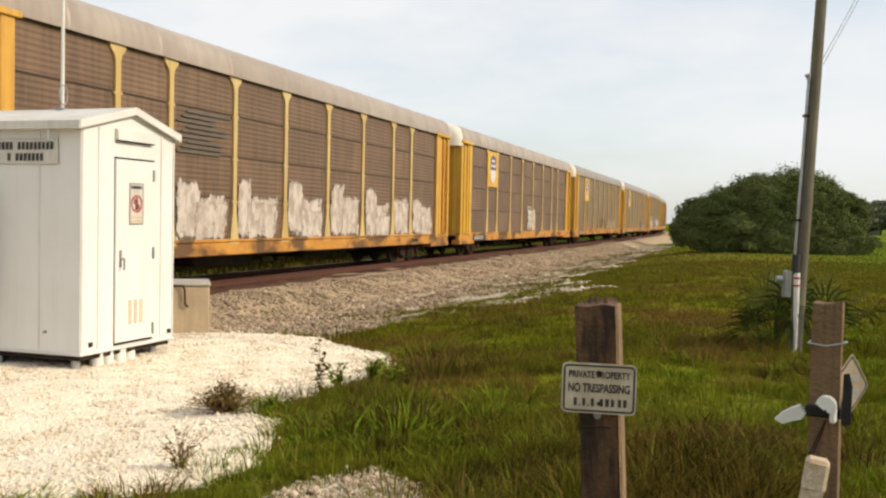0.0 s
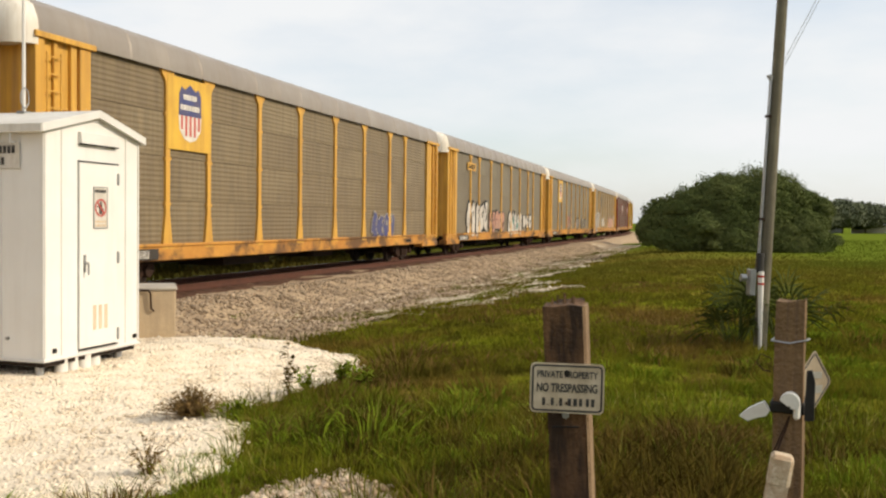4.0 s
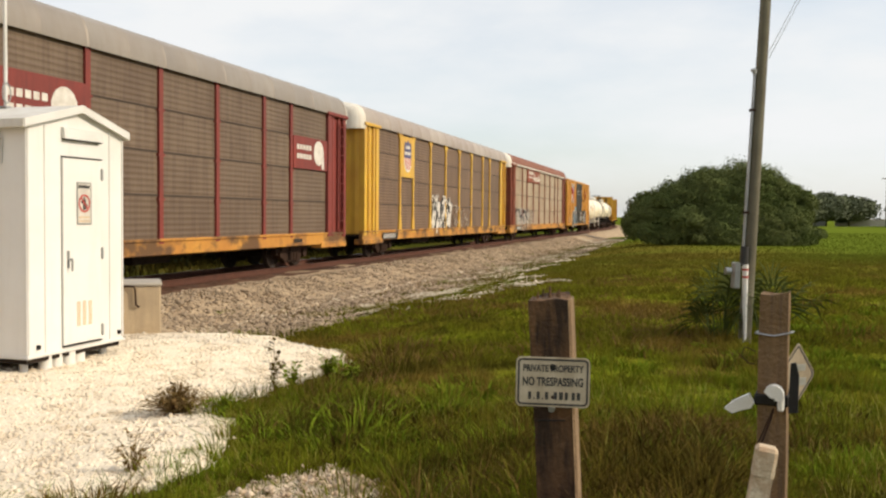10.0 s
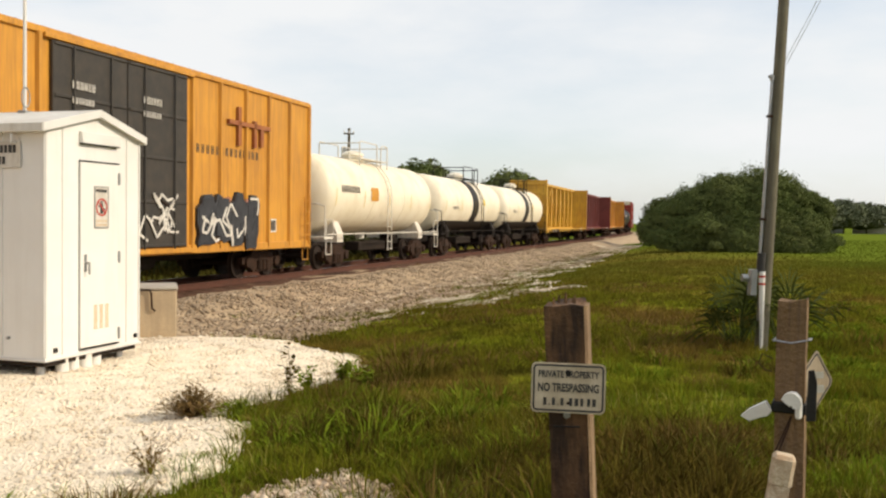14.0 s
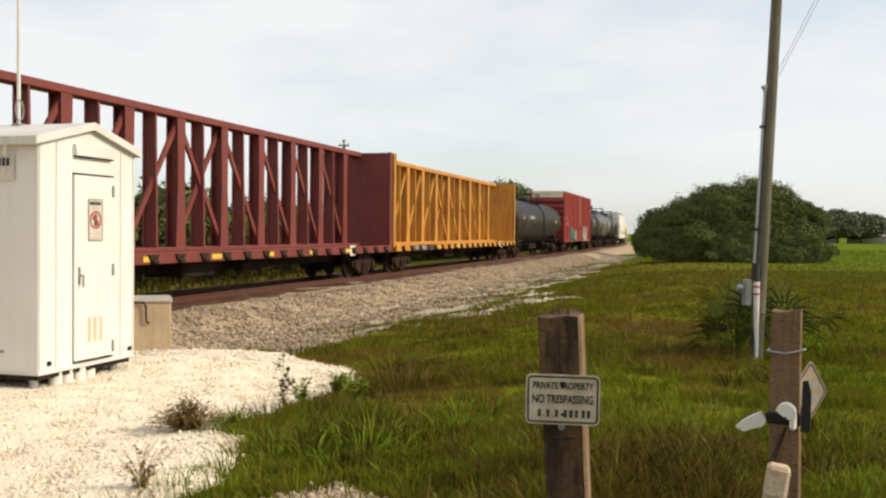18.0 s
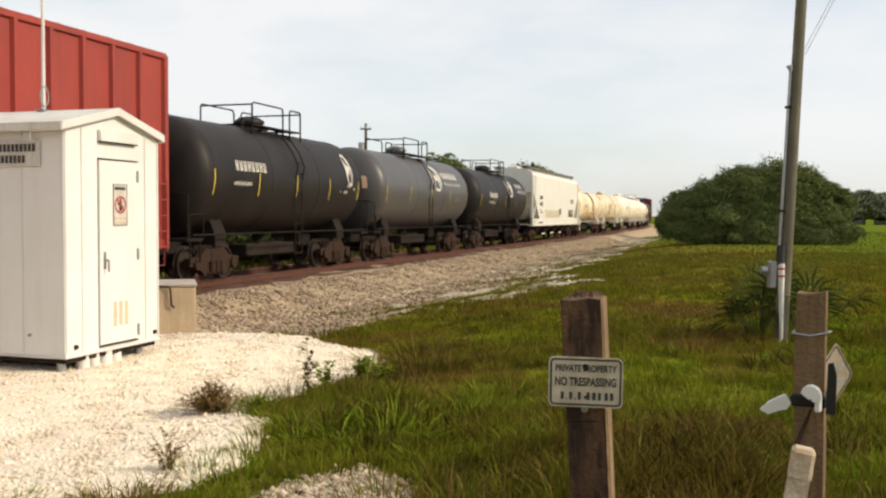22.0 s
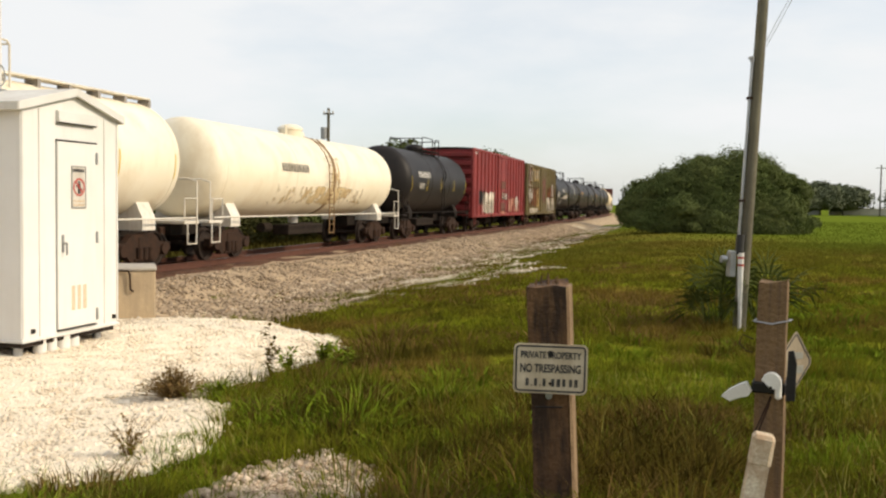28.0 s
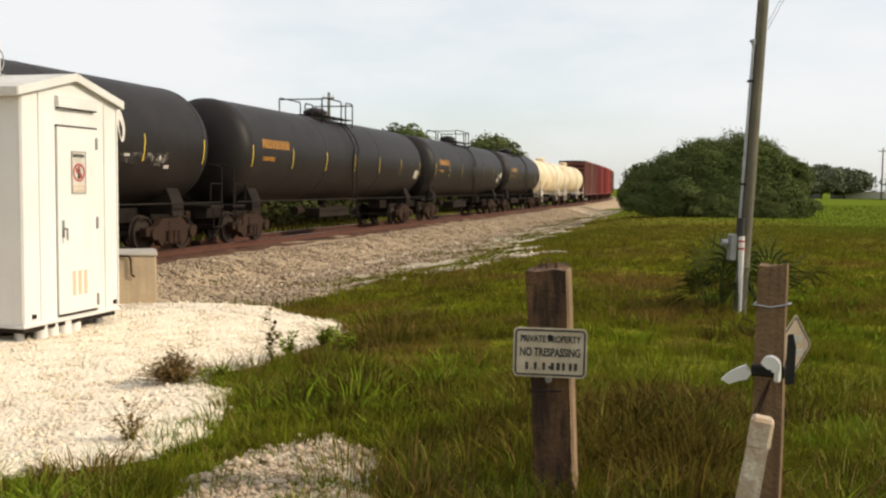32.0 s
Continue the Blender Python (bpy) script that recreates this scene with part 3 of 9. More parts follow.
def surface(x, y):
    """Height of the ground or of the gravel bed, whichever lies on top."""
    s, q = offset_of(x, y)
    s, q = s.reshape(x.shape), q.reshape(x.shape)
    cover = np.clip((q - edge_of(s) - 0.75 * wave(x, y, 0.8, 14) - 0.45 * wave(x, y, 2.9, 15)) / 0.5, 0, 1)
    return np.maximum(terrain(x, y), np.where((q > 0) & (q < 6.6), bed_z(q) - 0.3 * cover + 0.045 * wave(x, y, 2.2, 9) + 0.03 * wave(x, y, 6.0, 10), -9))


def sheet(name, x0, x1, y0, y1, step, depth, lift, material):
    sx, sy = np.meshgrid(np.arange(x0, x1, step), np.arange(y0, y1, step), indexing="ij")
    d = depth(sx, sy)
    z = surface(sx, sy) + np.clip(d * 0.5, -0.08, lift) + 0.012 * wave(sx, sy, 9.0, 41)
    idx = np.arange(sx.size).reshape(sx.shape)
    q = np.stack([idx[:-1, :-1], idx[1:, :-1], idx[1:, 1:], idx[:-1, 1:]], -1).reshape(-1, 4)
    keep = (d.ravel()[q] > -0.25).any(1)
    return raw(name, np.stack([sx, sy, z], -1).reshape(-1, 3), q[keep], material, True)


tagged(sheet("gravel_pad", -13, 1, 3.2, 17, 0.09, main_pad, 0.045, M["white_gravel"]), "pad of loose white crushed limestone under the signal hut", "gravel", kind="structure")
tagged(sheet("gravel_patch", -2, 1, 3.2, 7, 0.06, side_patch, 0.025, M["patch_gravel"]), "thin patch of pinkish limestone chips in the grass", "gravel", kind="structure")
tagged(sheet("gravel_verge", -14, 26, 10, 95, 0.22, spot_depth, 0.04, M["pale_gravel"]), "bare chalky patches along the edge of the gravel lane", "gravel", kind="structure")


# ---- loose stones, joined ----
def stones(name, pts, size, material, label):
    rng = np.random.RandomState(len(pts))
    k = len(pts)
    base = np.array([(1, 0, 0), (-1, 0, 0), (0, 1, 0), (0, -1, 0), (0, 0, 1), (0, 0, -1)], float)
    face = np.array([(0, 2, 4), (2, 1, 4), (1, 3, 4), (3, 0, 4), (2, 0, 5), (1, 2, 5), (3, 1, 5), (0, 3, 5)])
    v = base[None] * rng.uniform(0.6, 1.3, (k, 6, 3)) + rng.uniform(-0.25, 0.25, (k, 6, 3))
    v[:, :, 2] *= 0.7
    a = rng.uniform(0, 6.28, k)
    c, s_ = np.cos(a)[:, None], np.sin(a)[:, None]
    x, y = v[:, :, 0] * c - v[:, :, 1] * s_, v[:, :, 0] * s_ + v[:, :, 1] * c
    v = np.stack([x, y, v[:, :, 2]], -1) * (size * rng.gamma(4, 0.25, k))[:, None, None] + pts[:, None]
    f = (face[None] + (np.arange(k) * 6)[:, None, None]).reshape(-1, 3)
    return tagged(raw(name, v.reshape(-1, 3), f, material), label, "stones", kind="stuff")


rng = np.random.RandomState(5)
x, y = rng.uniform(-9.5, 0.3, 90000), 3.6 + 12.0 * rng.rand(90000) ** 1.25
d = pad_depth(x, y)
k = (d > -0.05 + 0.25 * rng.rand(len(d)) ** 3) & (abs(x) < y * 0.62 + 0.6)
pt = inside(x, y, PATCH) > -0.25
p = np.stack([x, y, terrain(x, y) + np.clip(d * 0.5, -0.03, 0.044)], 1)
stones("white_stones", p[k & ~pt], 0.0135, M["white_stone"], "loose white limestone pieces on the pad")
stones("patch_stones", p[k & pt], 0.014, M["patch_stone"], "loose pinkish limestone chips in the grass")
q, s = rng.uniform(0.35, 5.9, 52000), -32 + 80 * rng.rand(52000) ** 1.5
x, y, _ = along(s, q)
stones("ballast_stones", np.stack([x, y, bed_z(q) + 0.045 * wave(x, y, 2.2, 9) + 0.03 * wave(x, y, 6.0, 10) + 0.01], 1), 0.036, M["grey_stone"], "loose grey and brown ballast stones")
x, y = rng.uniform(-6, 14, 26000), rng.uniform(13, 48, 26000)
d = spot_depth(x, y)
k = d > 0.08
stones("verge_stones", np.stack([x, y, surface(x, y) + 0.03], 1)[k], 0.028, M["white_stone"], "loose pale stones on the bare verge")
q, s = 2.95 + 0.14 * rng.randn(1300), -32 + 30 * rng.rand(1300) ** 1.2
x, y, _ = along(s, q)
stones("lane_stones", np.stack([x, y, surface(x, y) + 0.01], 1), 0.022, M["white_stone"], "thin line of pale stones along the lane")

# ---- track: two rails on timber ties ----
track = thing("railway_track", "rusty steel rails on timber ties in ballast", "railway track", kind="structure")
for off in (-1.62 - 0.75, -1.62 + 0.75):
    prof = [(-0.07, -0.18), (0.07, -0.18), (0.07, -0.165), (0.012, -0.14), (0.012, -0.045), (0.036, -0.035), (0.036, 0.0), (-0.036, 0.0), (-0.036, -0.035), (-0.012, -0.045), (-0.012, -0.14), (-0.07, -0.165)]
    st = np.concatenate([np.arange(-760, -60, 10), np.arange(-60, 420, 3), np.arange(420, 930, 8)])
    mb = MB()
    vs = []
    for s_ in st:
        for o, z in prof:
            x_, y_, _ = along(s_, off + o)
            vs.append((x_, y_, RAIL_Z + z - 0.004))
    k = len(prof)
    fs = [(j * k + i, j * k + (i + 1) % k, (j + 1) * k + (i + 1) % k, (j + 1) * k + i) for j in range(len(st) - 1) for i in range(k)]
    rail = part("rail", mb.add(vs, fs), M["rail"], track)
    mb, vs = MB(), []
    for s_ in st:
        for o in (-0.03, 0.03):
            x_, y_, _ = along(s_, off + o)
            vs.append((x_, y_, RAIL_Z))
    part("rail_head", mb.add(vs, [(j * 2, j * 2 + 1, j * 2 + 3, j * 2 + 2) for j in range(len(st) - 1)]), M["rail_top"], rail, "bright worn running surface")
tie_mesh = MB().box(-0.115, 0.115, -1.3, 1.3, -0.36, -0.19, 0.012).mesh("tie")
far_ties = MB()
for i in range(-80, 420):
    s_ = i * 0.5
    x_, y_, th = along(s_, -1.62)
    if -60 <= s_ < 80:
        t_ob = part("tie", tie_mesh, M["tie"], track)
        t_ob.location, t_ob.rotation_euler = (x_, y_, RAIL_Z), (0, 0, math.pi / 2 - th)
    else:
        c, s2 = math.sin(th), math.cos(th)
        far_ties.add([(x_ + a * c - b * s2, y_ + a * s2 + b * c, RAIL_Z + z) for a in (-0.115, 0.115) for b in (-1.3, 1.3) for z in (-0.36, -0.19)],
                     [(0, 1, 3, 2), (4, 6, 7, 5), (0, 4, 5, 1), (2, 3, 7, 6), (1, 5, 7, 3)])
tagged(part("far_ties", far_ties, M["tie"], track), kind="stuff")


# ---- signal hut: along = its door face, parallel to the track ----
HUT = Matrix.Translation((-3.97, 10.3, -0.02)) @ Matrix.Rotation(math.pi / 2 - HEAD, 4, "Z")
# hut space: x runs along the door face away from the camera, y runs back towards the track, the door face is y = 0
HW, HD, HH, HR = 1.72, 2.4, 2.555, 0.215
hut = thing("signal_hut", "white painted steel railway signal hut on short piers in white gravel", "hut", HUT)
body = part("body", MB().prism([(0, 0), (HW, 0), (HW, HH), (HW / 2, HH + HR - 0.03), (0, HH)], "y", 0.0, HD), M["white_paint"], hut)
for x0, x1 in ((0.0, 0.03), (0.27, 0.285), (1.44, 1.455), (HW - 0.03, HW)):
    part("seam", MB().box(x0, x1, -0.012, 0.004, 0.02, HH - 0.02, 0.004), M["white_trim"], hut)
for y0 in (0.0, 0.55, 1.15, 1.75):
    part("seam", MB().box(-0.012, 0.004, y0 + 0.002, y0 + 0.022, 0.02, HH - 0.02, 0.004), M["white_trim"], hut)
part("base_rim", MB().box(-0.02, HW + 0.02, -0.02, HD + 0.02, -0.03, 0.0, 0.006), M["white_trim"], hut)
# roof: two slopes with a folded edge
for sgn in (0, 1):
    xa, xb = (-0.11, HW / 2) if sgn == 0 else (HW + 0.05, HW / 2)
    za, zb = HH - 0.03, HH + HR
    part("roof", MB().prism([(xa, za), (xb, zb), (xb, zb + 0.035), (xa, za + 0.035)], "y", -0.055, HD + 0.10), M["roof_white"], hut)
    part("roof_edge", MB().prism([(xa, za - 0.05), (xb, zb - 0.05), (xb, zb + 0.04), (xa, za + 0.04)], "y", -0.075, -0.055), M["white_trim"], hut)
    part("eave_fold", MB().box(min(xa, xa + (0.02 if sgn == 0 else -0.02)) - 0.01, max(xa, xa + (0.02 if sgn == 0 else -0.02)) + 0.01, -0.065, HD + 0.11, za - 0.055, za + 0.04, 0.005), M["roof_white"], hut)
part("vent_hood", MB().prism([(-0.055, HH - 0.15), (-0.045, HH - 0.03), (-0.004, HH - 0.02), (-0.004, HH - 0.15)], "x", 0.56, 1.26), M["white_trim"], hut)
# Near-black strip draws the shadow line beneath the hood.
part("vent_shadow_gap", MB().box(0.57, 1.25, -0.05, -0.006, HH - 0.164, HH - 0.152), M["dark_gap"], hut)
# door
door = part("door", MB().box(0.565, 1.26, -0.022, 0.0, 0.05, 2.19, 0.006), M["white_paint"], hut)
part("drip_rail", MB().box(0.55, 1.28, -0.030, 0.0, 2.192, 2.208, 0.003), M["dark_gap"], door, "dark drip rail over the door")
part("door_gap", MB().box(0.553, 0.563, -0.008, 0.0, 0.04, 2.19), M["grey_metal"], door)
part("threshold", MB().box(0.56, 1.27, -0.03, 0.0, 0.030, 0.042), M["dark_gap"], door)
for z in (0.16, 1.08, 2.02):
    part("hinge", MB().cyl((1.268, -0.03, z - 0.07), (1.268, -0.03, z + 0.07), 0.014, n=8).box(1.25, 1.30, -0.026, -0.01, z - 0.05, z + 0.05), M["grey_metal"], door, "dark worn hinge")
part("door_handle", MB().box(0.625, 0.665, -0.034, -0.02, 0.93, 1.13, 0.005).cyl((0.645, -0.034, 1.03), (0.645, -0.085, 1.03), 0.014, n=8).cyl((0.645, -0.08, 1.03), (0.645, -0.08, 0.90), 0.012, n=8), M["grey_metal"], door, "grey lever handle with hasp")
for i in range(3):
    x = 0.80 + i * 0.105
    mb = MB()
    for j in range(12):
        z = 0.25 + j * 0.024
        mb.prism([(-0.03, z), (-0.022, z + 0.018), (-0.022, z)], "x", x, x + 0.06)
    part("louvre", mb, M["vent"], door, "tan louvred vent strip")
notice = part("notice", MB().box(0.80, 1.06, -0.030, -0.023, 1.43, 1.92, 0.003), M["sign_white"], door, "white no-entry notice with a red barred ring")
mb = MB()
for i in range(28):
    a0, a1 = 2 * math.pi * i / 28, 2 * math.pi * (i + 1) / 28
    ring = [(0.93 + r * math.cos(a), 1.675 + r * math.sin(a)) for a, r in ((a0, 0.105), (a1, 0.105), (a1, 0.085), (a0, 0.085))]
    mb.prism(ring, "y", -0.034, -0.030)
mb.prism([(0.86, 1.735), (0.875, 1.75), (1.0, 1.615), (0.985, 1.60)], "y", -0.034, -0.030)
part("red_ring", mb, M["red_ink"], notice)
mb = MB().box(0.905, 0.955, -0.033, -0.030, 1.60, 1.72).box(0.915, 0.945, -0.033, -0.030, 1.725, 1.75)
mb.prism([(0.87, 1.70), (0.99, 1.66), (0.99, 1.645), (0.87, 1.68)], "y", -0.033, -0.030)
part("black_symbol", mb, M["ink"], notice)
tagged(part("lettering", bars(0.825, 1.85, 0.035, [0.03] * 6, -0.032, -0.030, 0.25), M["ink"], notice), kind="stuff")
mb = MB()
for z in (1.455, 1.50):
    for i in range(7):
        mb.box(0.825 + i * 0.031, 0.848 + i * 0.031, -0.032, -0.030, z, z + 0.025)
tagged(part("lettering", mb, M["vent"], notice), kind="stuff")
mb = MB()
for a, b, c, d in ((0.80, 1.06, 1.43, 1.442), (0.80, 1.06, 1.908, 1.92), (0.80, 0.812, 1.442, 1.908), (1.048, 1.06, 1.442, 1.908)):
    mb.box(a, b, -0.0335, -0.0305, c, d)
part("notice_border", mb, M["grey_metal"], notice)
# lettered board on the side wall: words become bars
board = part("name_board", MB().box(-0.022, -0.012, 0.30, 1.35, 2.09, 2.37, 0.003), M["sign_white"], hut, "white board with two lines of black lettering")
for z, h, y0, ws in ((2.25, 0.085, 0.36, [0.05] * 9 + [-0.03] + [0.05] * 7), (2.125, 0.085, 0.50, [0.05] * 7 + [-0.02] + [0.05])):
    mb, yy = MB(), y0
    for wd in ws:
        if wd > 0:
            mb.box(-0.026, -0.022, yy, yy + 0.040, z, z + h).box(-0.0265, -0.0255, yy + 0.012, yy + 0.028, z + 0.02, z + h - 0.02)
        yy += 0.056
    tagged(part("lettering", mb, M["ink"], board), kind="stuff")
part("hook", MB().tube([(-0.02, 0.36, 2.53), (-0.10, 0.36, 2.53), (-0.10, 0.36, 2.36), (-0.02, 0.36, 2.36)], 0.012), M["white_trim"], hut, "white bent pipe on the wall")
part("bolt", MB().cyl((-0.03, 0.47, 0.22), (0.0, 0.47, 0.22), 0.018, n=8), M["grey_metal"], hut)
for x in (0.13, 1.60):
    part("lifting_lug", MB().box(x, x + 0.05, -0.03, 0.0, 0.06, 0.11, 0.006), M["dark_gap"], hut)
# air conditioner on the side wall
ac = part("air_conditioner", MB().box(-0.36, 0.0, 1.18, 2.1, 0.50, 1.86, 0.02), M["grey_metal"], hut, "grey wall-mounted air conditioner with black louvres")
for i in range(26):
    z = 0.68 + i * 0.04
    part("louvre", MB().prism([(-0.385, z), (-0.362, z + 0.026), (-0.362, z)], "y", 1.24, 2.04), M["dark_gap"], ac)
part("conduit", MB().cyl((-0.20, 1.22, -0.25), (-0.20, 1.22, 0.50), 0.035, n=10), M["grey_metal"], hut)
# piers and pipes under the floor
for x, y, r, mt in ((0.12, 0.16, 0.05, "galv"), (0.40, 0.10, 0.075, "plastic"), (0.58, 0.10, 0.075, "plastic"), (0.78, 0.10, 0.09, "plastic"), (0.98, 0.12, 0.09, "plastic"), (1.52, 0.16, 0.05, "galv"), (0.10, 1.2, 0.05, "galv"), (0.10, 2.2, 0.05, "galv"), (1.55, 2.2, 0.05, "galv")):
    part("pier", MB().cyl((x, y, -0.45), (x, y, -0.03), r, n=14), M[mt], hut, smooth=40)
part("floor_frame", MB().box(0.03, HW - 0.03, 0.03, HD - 0.03, -0.09, -0.03, 0.01), M["under"], hut)
mast = thing("antenna_mast", "thin white antenna mast on the hut roof", "antenna", HUT)
part("tube", MB().cyl((0.82, 0.96, HH + HR - 0.02), (0.82, 0.96, HH + 3.4), 0.022, 0.018, n=8), M["white_trim"], mast, smooth=40)
part("cable_loop", MB().tube([(0.80 + 0.07 * math.cos(a), 0.93, HH + HR + 0.20 + 0.12 * math.sin(a)) for a in np.linspace(0, 6.28, 14)], 0.008, 5), M["grey_metal"], mast)
part("foot", MB().box(0.76, 0.88, 0.90, 1.02, HH + HR - 0.05, HH + HR + 0.045, 0.008), M["grey_metal"], mast)

# ---- concrete cable box beside the hut ----
cbox = thing("cable_box", "tan weathered concrete cable box with a lid", "concrete box", Matrix.Translation((-3.74, 15.1, -0.42)) @ Matrix.Rotation(radians(15.5), 4, "Z"))
part("body", MB().box(-1.1, 0.0, 0.0, 0.95, -0.15, 0.80, 0.02), M["concrete"], cbox)
part("lid", MB().box(-1.13, 0.02, -0.02, 0.97, 0.804, 0.865, 0.02), M["lid_grey"], cbox, "grey concrete lid")
part("lifting_hook", MB().tube([(-0.75, -0.03, 0.83), (-0.42, -0.04, 0.81), (-0.39, -0.04, 0.76), (-0.38, -0.04, 0.52), (-0.33, -0.03, 0.48)], 0.016, 6), M["iron"], cbox, "rusty bent hook")


# ---- timber posts ----
def rough_post(w, d, h, seed, taper=0.02):
    """A weathered square timber with uneven faces and a splintered top."""
    rng = random.Random(seed)
    mb, rings = MB(), 16
    sec = []
    for i in range(12):
        a = i / 12 * 4
        k, t = int(a), a - int(a)
        cx = [(-1, -1), (1, -1), (1, 1), (-1, 1), (-1, -1)]
        sec.append((cx[k][0] + (cx[k + 1][0] - cx[k][0]) * t, cx[k][1] + (cx[k + 1][1] - cx[k][1]) * t))
    vs = []
    for r in range(rings + 1):
        z = -0.4 + (h + 0.4) * r / rings
        for i, (a, b) in enumerate(sec):
            n_ = noise.noise((a * 2 + seed, b * 2, z * 1.3)) * 0.012
            round_ = 0.94 if abs(a) == 1 and abs(b) == 1 else 1.0
            zz = z + (rng.uniform(-0.02, 0.012) if r == rings else 0)
            s_ = 1 + taper * (1 - r / rings)
            vs.append((a * round_ * s_ * (w / 2 + n_), b * round_ * s_ * (d / 2 + n_), zz))
    fs = [(r * 12 + i, r * 12 + (i + 1) % 12, (r + 1) * 12 + (i + 1) % 12, (r + 1) * 12 + i) for r in range(rings) for i in range(12)]
    fs.append(tuple(range(rings * 12, rings * 12 + 12)))
    mb.add(vs, fs)
    return mb


POST = Matrix.Translation((0.818, 4.550, 0.0)) @ pose(0, 0, 0, 0, -3.0, 0) @ pose(0, 0, 0, 0, 0, -16)
post = thing("sign_post", "dark weathered square timber post with splintered top in long grass", "post", POST)
part("timber", rough_post(0.192, 0.20, 1.165, 4, 0.06), M["post_wood"], post)
# Thin strip in the paler timber paints the sunlit side of the post.
part("pale_face", MB().prism([(0.096, -0.100), (0.108, -0.088), (0.108, 0.085), (0.097, 0.095)], "z", -0.2, 1.15), M["post_lit"], post, "right flank in paler wood colour, as if sunlit")
for i, (x, y) in enumerate(((-0.06, -0.02), (-0.04, 0.03), (0.0, -0.01), (0.03, 0.02), (0.045, -0.03), (-0.01, 0.05))):
    part("splinter", MB().cyl((x, y, 1.14), (x + 0.006, y, 1.185 + 0.01 * (i % 3)), 0.009, 0.003, n=5), M["post_wood"], post)
part("groove", MB().box(-0.070, 0.060, -0.109, -0.100, 0.568, 0.574, 0.001), M["dark_gap"], post)
part("nail_plate", MB().cyl((0.0, -0.122, 0.63), (0.0, -0.112, 0.63), 0.017, n=10), M["grey_metal"], post, "small metal tag")
SIGN = Matrix.Translation((0.747, 4.378, 0.767)) @ pose(0, 0, 0, 0, 0.6, -9)
sign = thing("notice_sign", "white metal sign with black border and lettering, holed", "sign", SIGN)


def rounded(w, h, r, k=5):
    pts = []
    for cx, cz, a0 in ((w / 2 - r, h / 2 - r, 0), (-w / 2 + r, h / 2 - r, 90), (-w / 2 + r, -h / 2 + r, 180), (w / 2 - r, -h / 2 + r, 270)):
        for i in range(k + 1):
            a = radians(a0 + 90 * i / k)
            pts.append((cx + r * math.cos(a), cz + r * math.sin(a)))
    return pts


def frame_strip(w, h, r, t, y0, y1):
    a, b = rounded(w, h, r), rounded(w - 2 * t, h - 2 * t, max(r - t, 0.002))
    mb = MB()
    for i in range(len(a)):
        j = (i + 1) % len(a)
        mb.prism([a[i], a[j], b[j], b[i]], "y", y0, y1)
    return mb


part("plate", MB().prism(rounded(0.347, 0.236, 0.025), "y", 0.0, 0.004), M["sign_face"], sign)
part("border", frame_strip(0.332, 0.221, 0.021, 0.009, -0.002, 0.0005), M["ink"], sign)
for txt, z, size in (("PRIVATE PROPERTY", 0.064, 0.0395), ("NO TRESPASSING", 0.0, 0.049)):
    me = lettering(txt, size, 0.0008)
    ws = [v.co.x for v in me.vertices]
    me.transform(Matrix.Diagonal((0.285 / (max(ws) - min(ws)), 1, 1.12, 1)))
    tx = part("lettering", me, M["ink"], sign)
    tx.location = (0, -0.0015, z)
for x0, w_ in ((-0.115, 0.018), (-0.09, 0.006), (-0.075, 0.018), (-0.05, 0.006), (-0.035, 0.018), (0.005, 0.02), (0.031, 0.022), (0.058, 0.018), (0.09, 0.018), (0.114, 0.02)):
    zt = -0.083 + (0.036 if w_ > 0.01 else 0.007)
    if w_ < 0.01:
        part("text_bar", MB().box(x0, x0 + w_, -0.002, 0.0, -0.083, zt), M["ink"], sign)
        continue
    part("text_bar", MB().box(x0, x0 + w_ * 0.8, -0.002, 0.0, -0.083, zt), M["ink"], sign)
part("hole", MB().prism([(0.012, 0.068), (0.008, 0.084), (-0.006, 0.088), (-0.017, 0.078), (-0.012, 0.062), (0.0, 0.052)], "y", -0.0035, -0.0022), M["dark_gap"], sign, "ragged dark hole")
part("bolt", MB().cyl((0.0, -0.008, -0.07), (0.0, 0.0, -0.07), 0.007, n=8), M["iron"], sign)

POST2 = Matrix.Translation((1.662, 4.03, 0.0)) @ pose(0, 0, 0, 0, 0.4, 0) @ pose(0, 0, 0, 0, 0, -27)
post2 = thing("fence_post", "brown weathered timber post bound with wire and a black strap", "post", POST2)
part("timber", rough_post(0.128, 0.13, 1.225, 9), M["post_pale"], post2)
mb = MB().tube([(-0.074, -0.07, 1.05), (0.0, -0.074, 1.042), (0.07, -0.072, 1.06), (0.074, 0.07, 1.05), (-0.074, 0.07, 1.045), (-0.074, -0.07, 1.05)], 0.004, 5)
part("wire_tie", mb, M["galv"], post2)
part("wire_tail", MB().tube([(-0.07, -0.08, 0.97), (-0.115, -0.09, 0.99), (-0.13, -0.09, 0.95), (-0.10, -0.09, 0.92), (-0.072, -0.084, 0.915)], 0.003, 5), M["iron"], post2)
part("strap", MB().box(-0.074, 0.072, -0.075, 0.074, 0.735, 0.785, 0.008), M["rubber"], post2, "black rubber strap round the post")
part("rubber_flap", MB().prism([(0.070, 0.715), (0.108, 0.72), (0.110, 0.88), (0.096, 0.935), (0.074, 0.93)], "y", -0.095, -0.075), M["rubber"], post2, "hanging black rubber flap")
part("plastic_wedge", MB().prism([(-0.195, 0.712), (-0.165, 0.742), (-0.13, 0.764), (-0.095, 0.782), (-0.07, 0.745), (-0.085, 0.722), (-0.12, 0.712), (-0.16, 0.694)], "y", -0.10, -0.05), M["plastic"], post2, "white broken plastic wedge")
